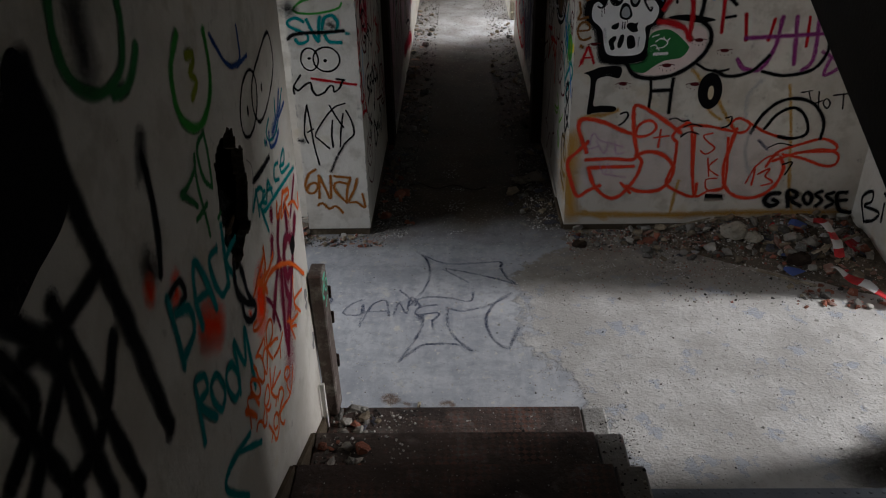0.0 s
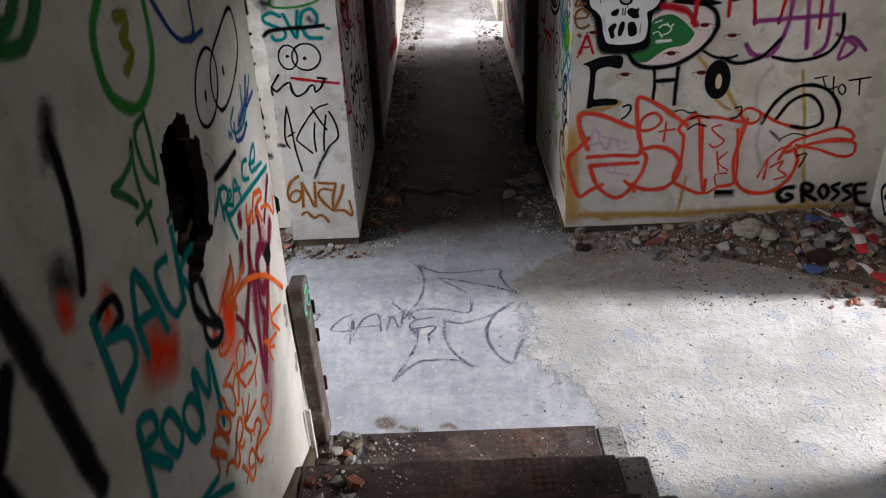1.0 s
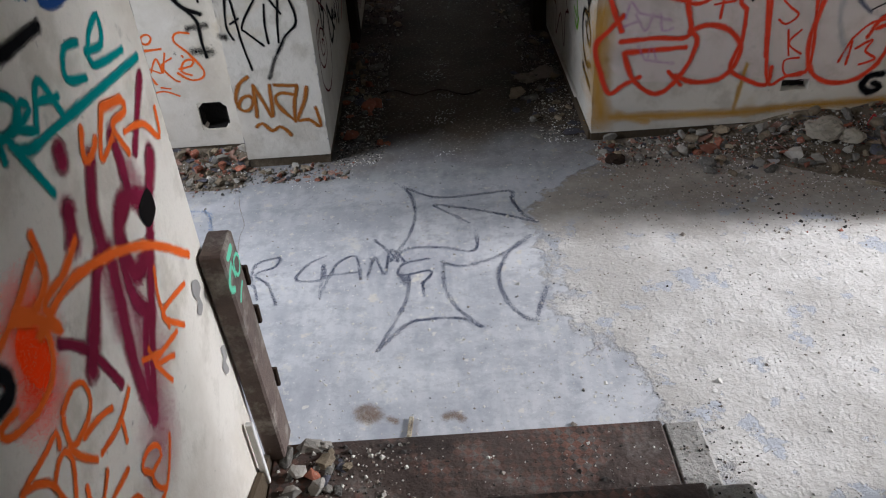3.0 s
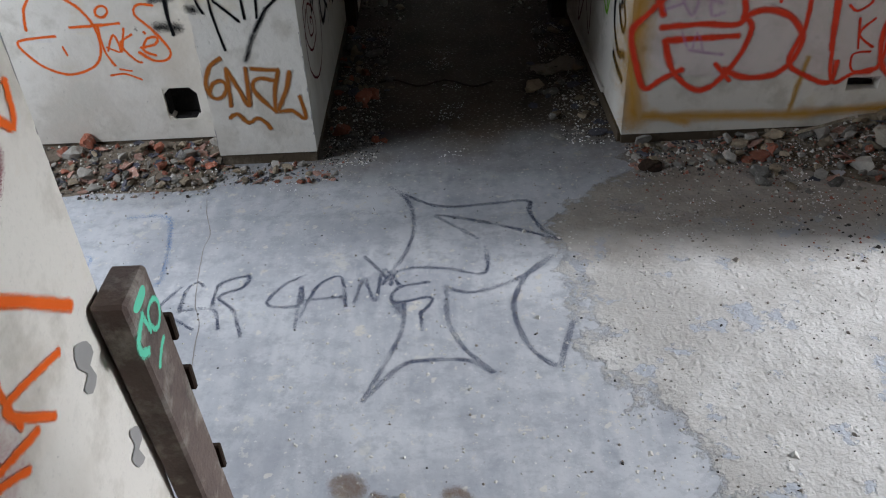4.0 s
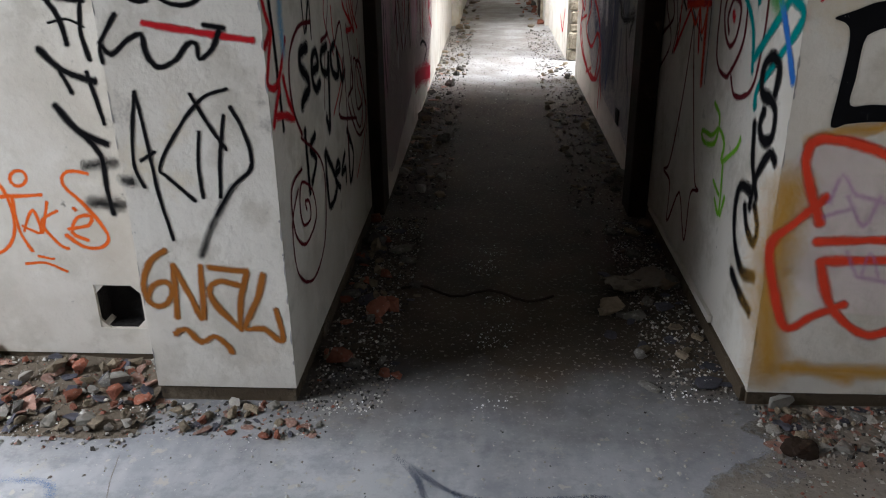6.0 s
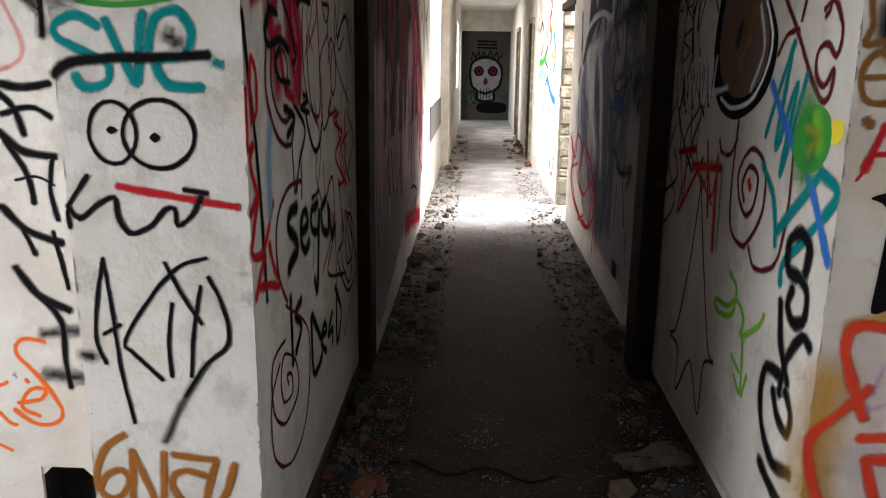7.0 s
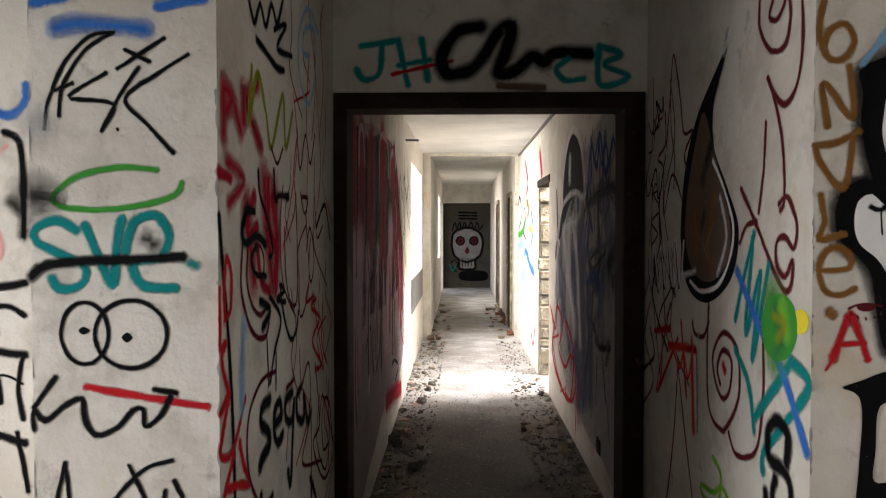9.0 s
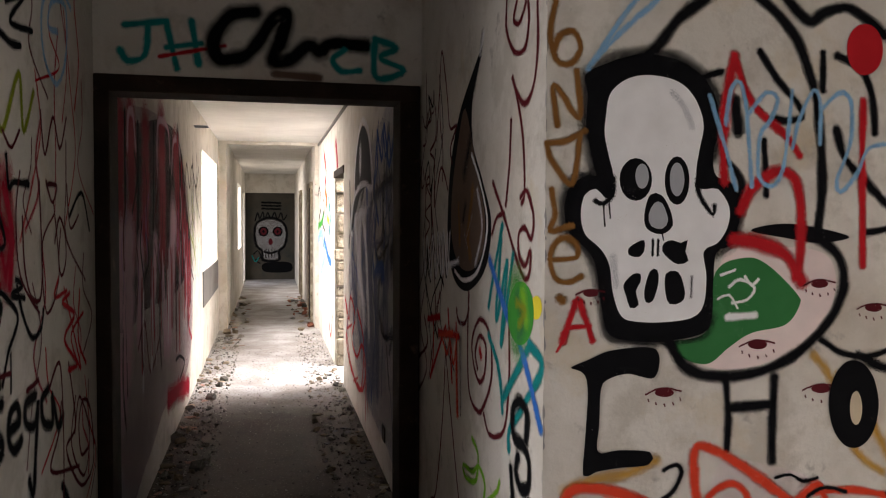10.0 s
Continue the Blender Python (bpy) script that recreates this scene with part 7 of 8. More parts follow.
g.mist('navy', 0.05, (9.11, 1.207), (8.827, 1.092), (8.568, 0.986))
g.mist('slate', 0.14, (9.054, 1.299), (8.792, 0.837), (8.452, 0.55))
g.mist('slate', 0.1, (8.174, 0.906), (8.038, 0.62), (7.907, 0.347))
g.line('navy', 0.04, (7.785, 1.201), (7.696, 0.819), (7.835, 0.509), (7.901, 0.294))
g.mist('navy', 0.04, (8.407, 0.638), (8.126, 0.529), (7.963, 0.41))
g.line('navy', 0.05, (7.632, 2.038), (7.419, 1.851), (7.331, 2.038), (7.136, 1.8), (6.936, 1.964))
g.mist('slate', 0.06, (7.792, 1.628), (7.31, 1.682), (6.91, 1.712), (6.727, 1.577))
g.mist('blacksoft', 0.04, (7.327, 1.844), (7.281, 1.585))
g.mist('slate', 0.05, (7.866, 1.323), (7.192, 1.396), (6.746, 1.493))
g.mist('navy', 0.06, (7.776, 1.13), (7.349, 1.228), (7.531, 1.166))
g.mist('blacksoft', 0.09, (6.985, 1.281), (6.901, 1.345), (6.778, 1.264), (6.916, 1.197))
g.line('blacksoft', 0.03, (7.454, 0.837), (7.302, 0.81), (6.971, 0.856))
g.mist('slate', 0.06, (7.338, 1.131), (7.345, 0.869))
g.mist('slate', 0.04, (7.385, 0.731), (7.411, 0.46))
g.mist('blacksoft', 0.04, (7.208, 0.761), (7.099, 0.547))
g.mist('blacksoft', 0.04, (6.735, 0.842), (6.739, 0.607))
g.mist('slate', 0.03, (7.046, 0.512), (6.98, 0.346))
g.end()
g = Graffiti('CR', 'red scribbled line near the floor')
g.line('red', 0.04, (9.743, 0.804), (9.554, 0.654), (9.604, 0.452), (9.343, 0.304), (8.902, 0.232), (8.526, 0.24), (8.375, 0.402), (8.352, 0.647), (8.724, 0.802))
g.line('red', 0.03, (8.337, 0.53), (8.207, 0.358), (8.226, 0.098))
g.mist('red', 0.03, (8.212, 0.396), (8.083, 0.193))
g.mist('red', 0.03, (9.539, 0.559), (9.169, 0.634))
g.mist('red', 0.03, (9.035, 0.204), (8.716, 0.292))
g.mist('red', 0.03, (10.636, 2.245), (10.495, 2.014))
g.end()
g = Graffiti('CL', 'faded mural of dark red dripping fingers')
g.fill('murdark', (6.277, 1.879), (6.666, 1.991), (7.012, 1.977), (7.904, 2.095), (8.886, 2.067), (9.378, 1.641), (9.702, 1.151), (8.694, 0.974), (7.32, 1.007), (6.348, 1.042))
g.line('murred', 0.3, (6.479, 1.9), (6.46, 1.633), (6.454, 1.385))
g.line('murred', 0.28, (6.784, 1.952), (6.798, 1.645), (6.761, 1.356))
g.line('murred', 0.3, (7.254, 1.939), (7.245, 1.66), (7.207, 1.446))
g.line('murred', 0.35, (7.914, 2.027), (7.933, 1.685), (7.922, 1.364))
g.line('murred', 0.3, (8.641, 1.975), (8.765, 1.657), (8.784, 1.312))
g.line('murred', 0.3, (9.215, 1.576), (9.374, 1.167))
g.line('black', 0.05, (6.62, 1.985), (6.613, 1.73), (6.614, 1.398))
g.line('black', 0.05, (6.994, 1.971), (6.987, 1.692), (6.962, 1.409))
g.line('black', 0.05, (7.557, 2.014), (7.542, 1.762), (7.511, 1.443))
g.line('black', 0.05, (8.301, 2.001), (8.315, 1.698), (8.24, 1.355))
g.line('black', 0.05, (8.954, 1.897), (9.034, 1.663), (9.035, 1.424))
g.line('black', 0.05, (6.362, 1.802), (6.355, 1.578), (6.349, 1.336))
g.line('black', 0.05, (7.233, 1.403), (7.329, 1.292), (7.216, 1.19))
g.line('murpink', 0.05, (7.698, 1.676), (7.728, 2.032), (7.959, 2.099), (8.26, 2.062), (8.323, 1.857))
g.line('murpink', 0.05, (8.427, 1.81), (8.53, 2.013), (8.812, 2.055), (8.989, 1.929))
g.line('murpink', 0.05, (6.682, 1.828), (6.715, 1.985), (6.848, 2.001), (6.916, 1.847))
g.line('murpink', 0.34, (6.696, 1.358), (6.667, 1.002), (6.512, 0.73))
g.line('murpink', 0.22, (7.047, 1.304), (7.029, 1.12), (6.993, 0.94))
g.line('murpink', 0.4, (8.485, 1.431), (8.37, 1.11), (8.17, 0.799))
g.line('murpink', 0.18, (7.596, 1.326), (7.545, 1.167), (7.474, 0.991))
g.line('murpink', 0.2, (6.495, 1.401), (6.481, 1.24), (6.451, 1.1))
g.line('murpink', 0.15, (9.216, 1.329), (9.352, 1.042), (9.342, 0.854))
g.line('cherry', 0.16, (8.15, 0.307), (8.736, 0.245), (9.47, 0.131))
g.line('cherry', 0.04, (9.42, 0.91), (9.637, 0.726), (9.519, 0.609), (9.781, 0.474))
g.line('maroon', 0.03, (6.949, 0.845), (7.164, 0.939), (7.361, 0.647), (7.691, 0.753), (7.804, 0.858))
g.line('black', 0.03, (9.314, 1.749), (9.461, 1.929), (9.686, 1.746), (9.901, 1.94), (10.267, 1.766), (10.585, 1.963))
g.line('black', 0.03, (8.594, 0.492), (8.844, 0.478), (9.172, 0.377), (8.871, 0.312))
g.end()
rnd = random.Random(31)
g = Graffiti('CL', 'thin dark drips running down from the mural')
for k in range(30):
    y, z = 6.5 + 3.0 * rnd.random(), rnd.uniform(0.95, 1.3)
    g.line(rnd.choice(('maroon', 'murred', 'murpink', 'murdark', 'whitesoft')), rnd.uniform(0.02, 0.07), (y, z), (y + rnd.uniform(-0.03, 0.03), z - 0.2), (y + rnd.uniform(-0.04, 0.04), z - rnd.uniform(0.3, 0.6)))
for y, z0, z1 in ((9.25, 1.62, 0.9), (9.45, 1.45, 0.7), (9.62, 1.3, 0.85), (9.05, 1.9, 1.1), (8.8, 2.08, 1.5)):
    g.line('black', 0.16, (y, z0), (y + 0.03, (z0 + z1) / 2), (y + 0.02, z1))
    g.line('murred', 0.11, (y, z0 - 0.03), (y + 0.03, (z0 + z1) / 2), (y + 0.02, z1))
for k in range(26):
    y, z = 6.45 + 2.9 * rnd.random(), rnd.uniform(1.2, 1.85)
    g.line(rnd.choice(('murpink', 'black', 'maroon', 'purplesoft')), rnd.uniform(0.015, 0.035), (y, z), (y + rnd.uniform(-0.1, 0.1), z - 0.12), (y + rnd.uniform(-0.1, 0.1), z - 0.3))
g.end()
g = Graffiti('CR', 'chalky white and slate drips under the hooded shape')
g.line('slate', 0.3, (8.061, 1.455), (7.937, 0.963), (7.817, 0.492))
g.line('slate', 0.22, (8.246, 1.192), (8.252, 0.825), (8.056, 0.368))
g.mist('whitesoft', 0.2, (8.563, 1.504), (8.596, 1.171), (8.322, 0.816))
g.mist('whitesoft', 0.1, (8.86, 1.445), (8.708, 1.108), (8.613, 1.003))
g.mist('whitesoft', 0.12, (8.273, 1.4), (8.109, 1.047), (8.038, 0.751))
g.line('slate', 0.2, (7.684, 1.084), (7.605, 0.767), (7.61, 0.464))
g.mist('blacksoft', 0.1, (7.751, 1.648), (7.339, 1.707), (6.976, 1.718), (6.824, 1.663))
g.mist('blacksoft', 0.08, (7.068, 1.303), (6.886, 1.332), (6.785, 1.279), (6.926, 1.231))
g.mist('blacksoft', 0.06, (7.527, 0.916), (7.265, 0.82), (6.992, 0.883), (7.087, 0.765))
g.mist('navy', 0.07, (7.695, 1.178), (7.498, 1.236), (7.329, 1.181), (7.399, 1.143))
g.line('navy', 0.035, (7.462, 1.929), (7.373, 2.009), (7.262, 1.859), (7.139, 1.963), (7.041, 1.842), (6.932, 1.962), (6.826, 1.874))
g.line('red', 0.035, (9.665, 0.778), (9.378, 0.651), (9.257, 0.853), (8.911, 0.727), (9.16, 0.527), (8.784, 0.441), (8.44, 0.584), (8.205, 0.466), (8.397, 0.266), (8.756, 0.244))
g.line('red', 0.03, (9.566, 0.496), (9.278, 0.321), (8.98, 0.257))
g.line('blacksoft', 0.03, (7.351, 1.376), (7.639, 1.298), (7.501, 1.259), (7.151, 1.361))
g.end()
g = Graffiti('CR', 'bright coloured tags past the doorway')
g.line('rose', 0.14, (10.722, 2.231), (10.545, 2.014))
g.line('red', 0.1, (12.47, 2.273), (12.113, 2.025), (12.291, 1.899))
g.line('black', 0.05, (13.679, 1.748), (13.381, 1.892), (13.021, 1.661), (13.422, 1.49))
g.line('orange', 0.1, (12.273, 1.808), (12.003, 1.713), (12.135, 1.627))
g.line('purplesoft', 0.14, (12.419, 1.493), (12.018, 1.538), (11.663, 1.411), (12.098, 1.184))
g.line('sky', 0.14, (13.687, 1.179), (12.944, 1.298), (12.336, 1.084), (12.96, 0.814))
g.line('blue', 0.1, (12.364, 1.22), (11.829, 1.064), (11.366, 1.006))
g.line('green', 0.1, (13.598, 1.387), (12.856, 1.444), (12.438, 1.585))
g.line('red', 0.05, (11.691, 0.348), (11.393, 0.222), (11.179, 0.455))
g.line('teal', 0.1, (11.719, 1.707), (11.457, 1.496), (11.602, 1.328))
g.line('black', 0.04, (12.753, 1.776), (12.447, 1.63), (12.798, 1.444), (12.277, 1.313), (12.672, 1.116))
g.line('yellow', 0.08, (11.913, 1.494), (11.626, 1.453))
g.end()
g = Graffiti('EW', 'painted skull on the end wall')
g.fill('greysoft', (-0.134, 1.122), (-0.060, 1.335), (0.215, 1.437), (0.490, 1.335), (0.582, 1.122), (0.536, 0.844), (0.399, 0.706), (0.380, 0.502), (0.077, 0.502), (0.050, 0.706), (-0.079, 0.835))
g.ring('black', 0.06, (-0.152, 1.122), (-0.079, 1.372), (0.215, 1.483), (0.509, 1.372), (0.610, 1.122), (0.555, 0.817), (0.426, 0.678), (0.408, 0.465), (0.050, 0.465), (0.022, 0.678), (-0.106, 0.817))
g.fill('black', (0.178, 1.150), (0.143, 1.065), (0.059, 1.030), (-0.025, 1.065), (-0.060, 1.150), (-0.026, 1.235), (0.059, 1.270), (0.143, 1.235))
g.ring('maroon', 0.05, (0.004, 1.150), (0.059, 1.215), (0.114, 1.150), (0.059, 1.085))
g.fill('black', (0.509, 1.150), (0.474, 1.065), (0.390, 1.030), (0.305, 1.065), (0.270, 1.150), (0.305, 1.235), (0.389, 1.270), (0.474, 1.235))
g.ring('maroon', 0.05, (0.334, 1.150), (0.389, 1.215), (0.445, 1.150), (0.389, 1.085))
g.fill('maroon', (0.169, 0.891), (0.224, 1.002), (0.279, 0.891), (0.224, 0.826))
g.line('black', 0.05, (0.086, 0.668), (0.224, 0.631), (0.371, 0.678))
g.line('black', 0.02, (0.114, 0.724), (0.114, 0.520))
g.line('black', 0.02, (0.178, 0.724), (0.178, 0.520))
g.line('black', 0.02, (0.252, 0.724), (0.252, 0.520))
g.line('black', 0.02, (0.325, 0.724), (0.325, 0.520))
g.line('black', 0.05, (0.031, 1.844), (0.454, 1.835))
g.line('black', 0.05, (0.031, 1.770), (0.454, 1.761))
g.line('black', 0.05, (0.031, 1.696), (0.454, 1.687))
g.line('black', 0.035, (-0.134, 1.409), (-0.079, 1.594), (-0.024, 1.465), (0.050, 1.613), (0.086, 1.428), (0.160, 1.594), (0.233, 1.446), (0.325, 1.613), (0.380, 1.428), (0.472, 1.594), (0.527, 1.428), (0.601, 1.539))
g.line('black', 0.03, (-0.171, 0.613), (-0.079, 0.687), (-0.005, 0.539), (-0.134, 0.465), (-0.024, 0.391))
g.line('teal', 0.03, (-0.207, 0.567), (-0.134, 0.428), (-0.060, 0.520))
g.fill('black', (0.077, 0.391), (0.656, 0.409), (0.683, 0.187), (0.096, 0.187))
g.end()
# ---- end of graffiti ----


# ---- corridor fittings ----
head = tagged(new("door_2"), "broken doorway with a dark wooden head and bare masonry", "door frame", kind="structure")
boxes("lintel", FRAME, [(CR - 0.012, CR + 0.12, 9.84, 10.9, 1.90, 1.97)], head, bevel=0.004)
rnd = random.Random(3)
z = 0.0
while z < 1.85:
    h = rnd.uniform(0.08, 0.24)
    x1 = CR + rnd.uniform(-0.01, 0.03)
    boxes("brick", RAW, [(x1, CR + 0.16, 10.80 + rnd.uniform(-0.05, 0.02), 10.849, z, min(1.88, z + h - 0.012))], head, bevel=0.012)
    z += h
for y0, y1 in ((14.1, 15.0), (17.7, 18.6)):
    d = tagged(new("door_3"), "dark brown closed door in a wooden frame", "door", kind="structure")
    boxes("leaf", FRAME, [(FR - 0.02, FR - 0.004, y0 + 0.06, y1 - 0.06, 0, 1.93)], d)
    boxes("frame", RAW, [(FR - 0.035, FR - 0.003, y0, y0 + 0.06, 0, 2.0), (FR - 0.035, FR - 0.003, y1 - 0.06, y1, 0, 2.0), (FR - 0.035, FR - 0.003, y0 + 0.06, y1 - 0.06, 1.93, 2.0)], d)
structure(boxes("trim", DULL_GREY, [(CL, CL + 0.012, 10.95, 13.25, 0.6, 0.955)]), "grey panel under the corridor window", "panel")
structure(boxes("beam", PLASTER, [(FL, FR, 13.6, 13.72, 2.46, 2.5), (FL, FR, 21.75, 21.95, 2.06, 2.5)]), "white corridor ceiling beams", "beam")
tagged(boxes("socket", FRAME, [(CR - 0.008, CR - 0.0005, 7.25, 7.36, 0.20, 0.29)], None, bevel=0.003), "black wall socket plate on the corridor wall", "socket")
for y in (10.1, 10.2):
    bm = bmesh.new()
    box(bm, CL, CL + 0.12, y, y + 0.01, 2.3, 2.31)
    tagged(part("bracket", bm, STEEL), "thin steel bracket on the corridor wall", "bracket", "wall brackets")

tagged(boxes("conduit", DULL_GREY, [(CR - 0.025, CR - 0.002, 6.45, 13.4, 2.44, 2.465)], None, bevel=0.004), "thin grey conduit under the corridor ceiling", "conduit")

# ---- rubble ----
CHUNK_COLOURS = {
    "brick_fragment": ("broken red brick fragment on the floor", material("broken_brick", (0.44, 0.16, 0.1), 0.9, stains=[((0.5, 0.42, 0.36), 30, 0.58, 0.68)], blotch=(20, 0.3), bump=(120, 0.004), piece=0.45)),
    "tile_fragment": ("pinkish broken clay tile piece on the floor", material("broken_tile", (0.55, 0.32, 0.25), 0.85, stains=[((0.6, 0.52, 0.45), 25, 0.55, 0.68)], blotch=(20, 0.3), bump=(120, 0.003), piece=0.5)),
    "mortar_lump": ("grey lump of broken mortar on the floor", material("mortar", (0.24, 0.225, 0.2), 0.95, stains=[((0.5, 0.48, 0.44), 30, 0.55, 0.68)], blotch=(20, 0.3), bump=(90, 0.006), piece=0.6)),
    "plaster_fragment": ("white broken plaster fragment on the floor", material("broken_plaster", (0.47, 0.44, 0.39), 0.9, blotch=(20, 0.25), bump=(110, 0.003), piece=0.45)),
    "stone": ("beige stone among rubble on the floor", material("beige_stone", (0.42, 0.34, 0.24), 0.9, blotch=(20, 0.35), bump=(70, 0.006), piece=0.5)),
    "slate_shard": ("dark blue-grey shard on the floor", material("dark_shard", (0.12, 0.12, 0.15), 0.7, blotch=(20, 0.4), bump=(90, 0.003), piece=0.5)),
}
SCRAP = {"plastic_scrap": ("crumpled red plastic scrap on the rubble", material("red_plastic", (0.5, 0.03, 0.04), 0.4, piece=0.3)), "paper_scrap": ("crumpled white paper scrap on the rubble", material("white_scrap", (0.55, 0.55, 0.57), 0.6, piece=0.25)), "foil_scrap": ("blue plastic scrap on the rubble", material("blue_scrap", (0.1, 0.16, 0.45), 0.5, piece=0.3))}
CHUNK_COLOURS.update(SCRAP)


def chunk_mesh(rnd, flat, name, mat):
    bm = bmesh.new()
    pts = []
    for _ in range(14):
        d = Vector((rnd.uniform(-1, 1), rnd.uniform(-1, 1), rnd.uniform(-1, 1)))
        d *= rnd.uniform(0.82, 1.05) / max(0.3, (abs(d.x) ** 3 + abs(d.y) ** 3 + abs(d.z) ** 3) ** (1 / 3))
        pts.append(bm.verts.new((d.x, d.y * 0.8, d.z * flat)))
    r = bmesh.ops.convex_hull(bm, input=pts)
    bmesh.ops.delete(bm, geom=list({*r["geom_interior"], *r["geom_unused"]}), context="VERTS")
    for cut, amount in ((1, 0.09),):
        bmesh.ops.subdivide_edges(bm, edges=bm.edges[:], cuts=cut, use_grid_fill=True)
        for v in bm.verts:
            d = 1 + amount * rnd.uniform(-1.3, 0.6)
            v.co = Vector((v.co.x * d, v.co.y * d, v.co.z * (1 + amount * rnd.uniform(-1, 1))))
    me = bpy.data.meshes.new(name)
    bm.to_mesh(me)
    bm.free()
    me.materials.append(mat)
    return me


rnd = random.Random(11)
CHUNKS = {k: [(chunk_mesh(rnd, f, k, m), f) for f in ((0.12, 0.2, 0.06, 0.1) if k in SCRAP or "tile" in k or "shard" in k else (0.35, 0.5, 0.7, 0.25))] for k, (_, m) in CHUNK_COLOURS.items()}


def mound(x, y):
    """Height of the heaped debris over the floor."""
    h = 0.0
    if 1.2 < x < 2.85 and y < 4.583:
        w = 0.25 + 0.75 * min(1, max(0, (x - 1.4) / 1.3))
        h = max(h, 0.13 * min(1, (x - 1.2) / 0.8) * max(0, 1 - (4.583 - y) / w) ** 1.3)
    if x < -0.955 and 4.2 < y < 4.743:
        h = max(h, 0.05 * max(0, 1 - (4.743 - y) / 0.45))
    return h * (0.75 + 0.5 * noise.noise((x * 5, y * 5, 1)))


def scatter(count, xs, ys, sizes, kinds, group, base=0.0, heap=True, hug=None):
    for _ in range(count):
        x, y = rnd.uniform(*xs), rnd.uniform(*ys)
        if hug:
            x = hug[0] + (hug[1] - hug[0]) * rnd.random() ** 2
        k = rnd.choice(kinds)
        me, f = rnd.choice(CHUNKS[k])
        r = rnd.uniform(*sizes) / 2 * rnd.choice((0.7, 1, 1, 1.3))
        ob = new(k, me)
        tilt = 35 if heap and mound(x, y) > 0.01 else 6
        z = base + (mound(x, y) if heap else 0) + r * f * 0.55
        ob.matrix_world = pose(x, y, z, rnd.uniform(-tilt, tilt), rnd.uniform(-tilt, tilt), rnd.uniform(0, 360)) @ Matrix.Diagonal((r, r * rnd.uniform(0.6, 1.1), r, 1))
        tagged(ob, CHUNK_COLOURS[k][0], k.replace("_", " ") if k != "stone" else "stone", group)


BR = ("brick_fragment", "tile_fragment", "stone", "tile_fragment", "mortar_lump", "plaster_fragment", "plaster_fragment", "stone", "slate_shard")
scatter(290, (-2.1, -0.97), (4.36, 4.72), (0.02, 0.085), BR + ("brick_fragment", "tile_fragment", "slate_shard"), "rubble at the left-hand wall")
scatter(90, (-0.98, -0.42), (4.36, 4.53), (0.015, 0.055), BR, "rubble at the pillar foot", heap=False)
scatter(100, (0.87, 1.5), (4.36, 4.57), (0.02, 0.075), BR, "rubble at the right-hand wall")
scatter(250, (1.35, 2.82), (4.1, 4.57), (0.025, 0.105), BR + ("stone", "mortar_lump", "plaster_fragment", "paper_scrap"), "rubble heap in the corner")
scatter(120, (2.15, 2.82), (3.55, 4.25), (0.025, 0.09), BR + ("brick_fragment", "tile_fragment", "tile_fragment", "stone"), "rubble heap in the corner")
scatter(8, (2.2, 2.75), (3.9, 4.45), (0.08, 0.16), ("plastic_scrap", "paper_scrap", "plastic_scrap", "foil_scrap"), "rubble heap in the corner")
scatter(40, (-0.46, -0.27), (2.14, 2.47), (0.022, 0.085), ("plaster_fragment", "mortar_lump", "slate_shard", "plaster_fragment", "stone", "mortar_lump", "brick_fragment"), "rubble on the bottom step", 0.18, False)
scatter(26, (-0.48, -0.27), (1.78, 2.08), (0.018, 0.062), ("plaster_fragment", "mortar_lump", "brick_fragment"), "rubble on the second step", 0.36, False)
scatter(26, (-0.43, 0.6), (2.51, 2.6), (0.02, 0.075), ("plaster_fragment", "mortar_lump", "stone"), "rubble at the stair foot", 0, False)
scatter(80, (-0.5, -0.25), (4.6, 6.15), (0.02, 0.1), ("stone", "mortar_lump", "slate_shard", "brick_fragment"), "rubble in the passage", heap=False, hug=(-0.49, -0.2))
scatter(48, (0.5, 0.8), (4.65, 6.15), (0.02, 0.12), ("stone", "mortar_lump", "slate_shard"), "rubble in the passage", heap=False, hug=(0.82, 0.5))
scatter(170, (0, 1), (6.5, 10.6), (0.02, 0.075), ("slate_shard", "stone", "mortar_lump", "plaster_fragment"), "rubble along the corridor", heap=False, hug=(0.81, 0.5))
scatter(170, (0, 1), (6.5, 11.5), (0.02, 0.09), ("tile_fragment", "stone", "mortar_lump", "plaster_fragment"), "rubble along the corridor", heap=False, hug=(-0.44, -0.16))
scatter(60, (0, 1), (13, 18), (0.05, 0.16), ("tile_fragment", "stone", "brick_fragment", "mortar_lump"), "rubble in the far corridor", heap=False, hug=(0.76, 0.5))
scatter(50, (0, 1), (12, 18), (0.05, 0.14), ("tile_fragment", "stone", "plaster_fragment"), "rubble in the far corridor", heap=False, hug=(-0.34, -0.12))

GRIT = {"bead": material("white_beads", (0.86, 0.86, 0.86), 0.45, grain=(60, 0.0), blotch=(20, 0.05)), "pale": material("pale_grit", (0.6, 0.58, 0.53), 0.9), "dark": material("dark_grit", (0.06, 0.055, 0.05), 0.9), "grey": material("grey_grit", (0.3, 0.265, 0.225), 0.9), "red": material("red_grit", (0.34, 0.14, 0.1), 0.9)}


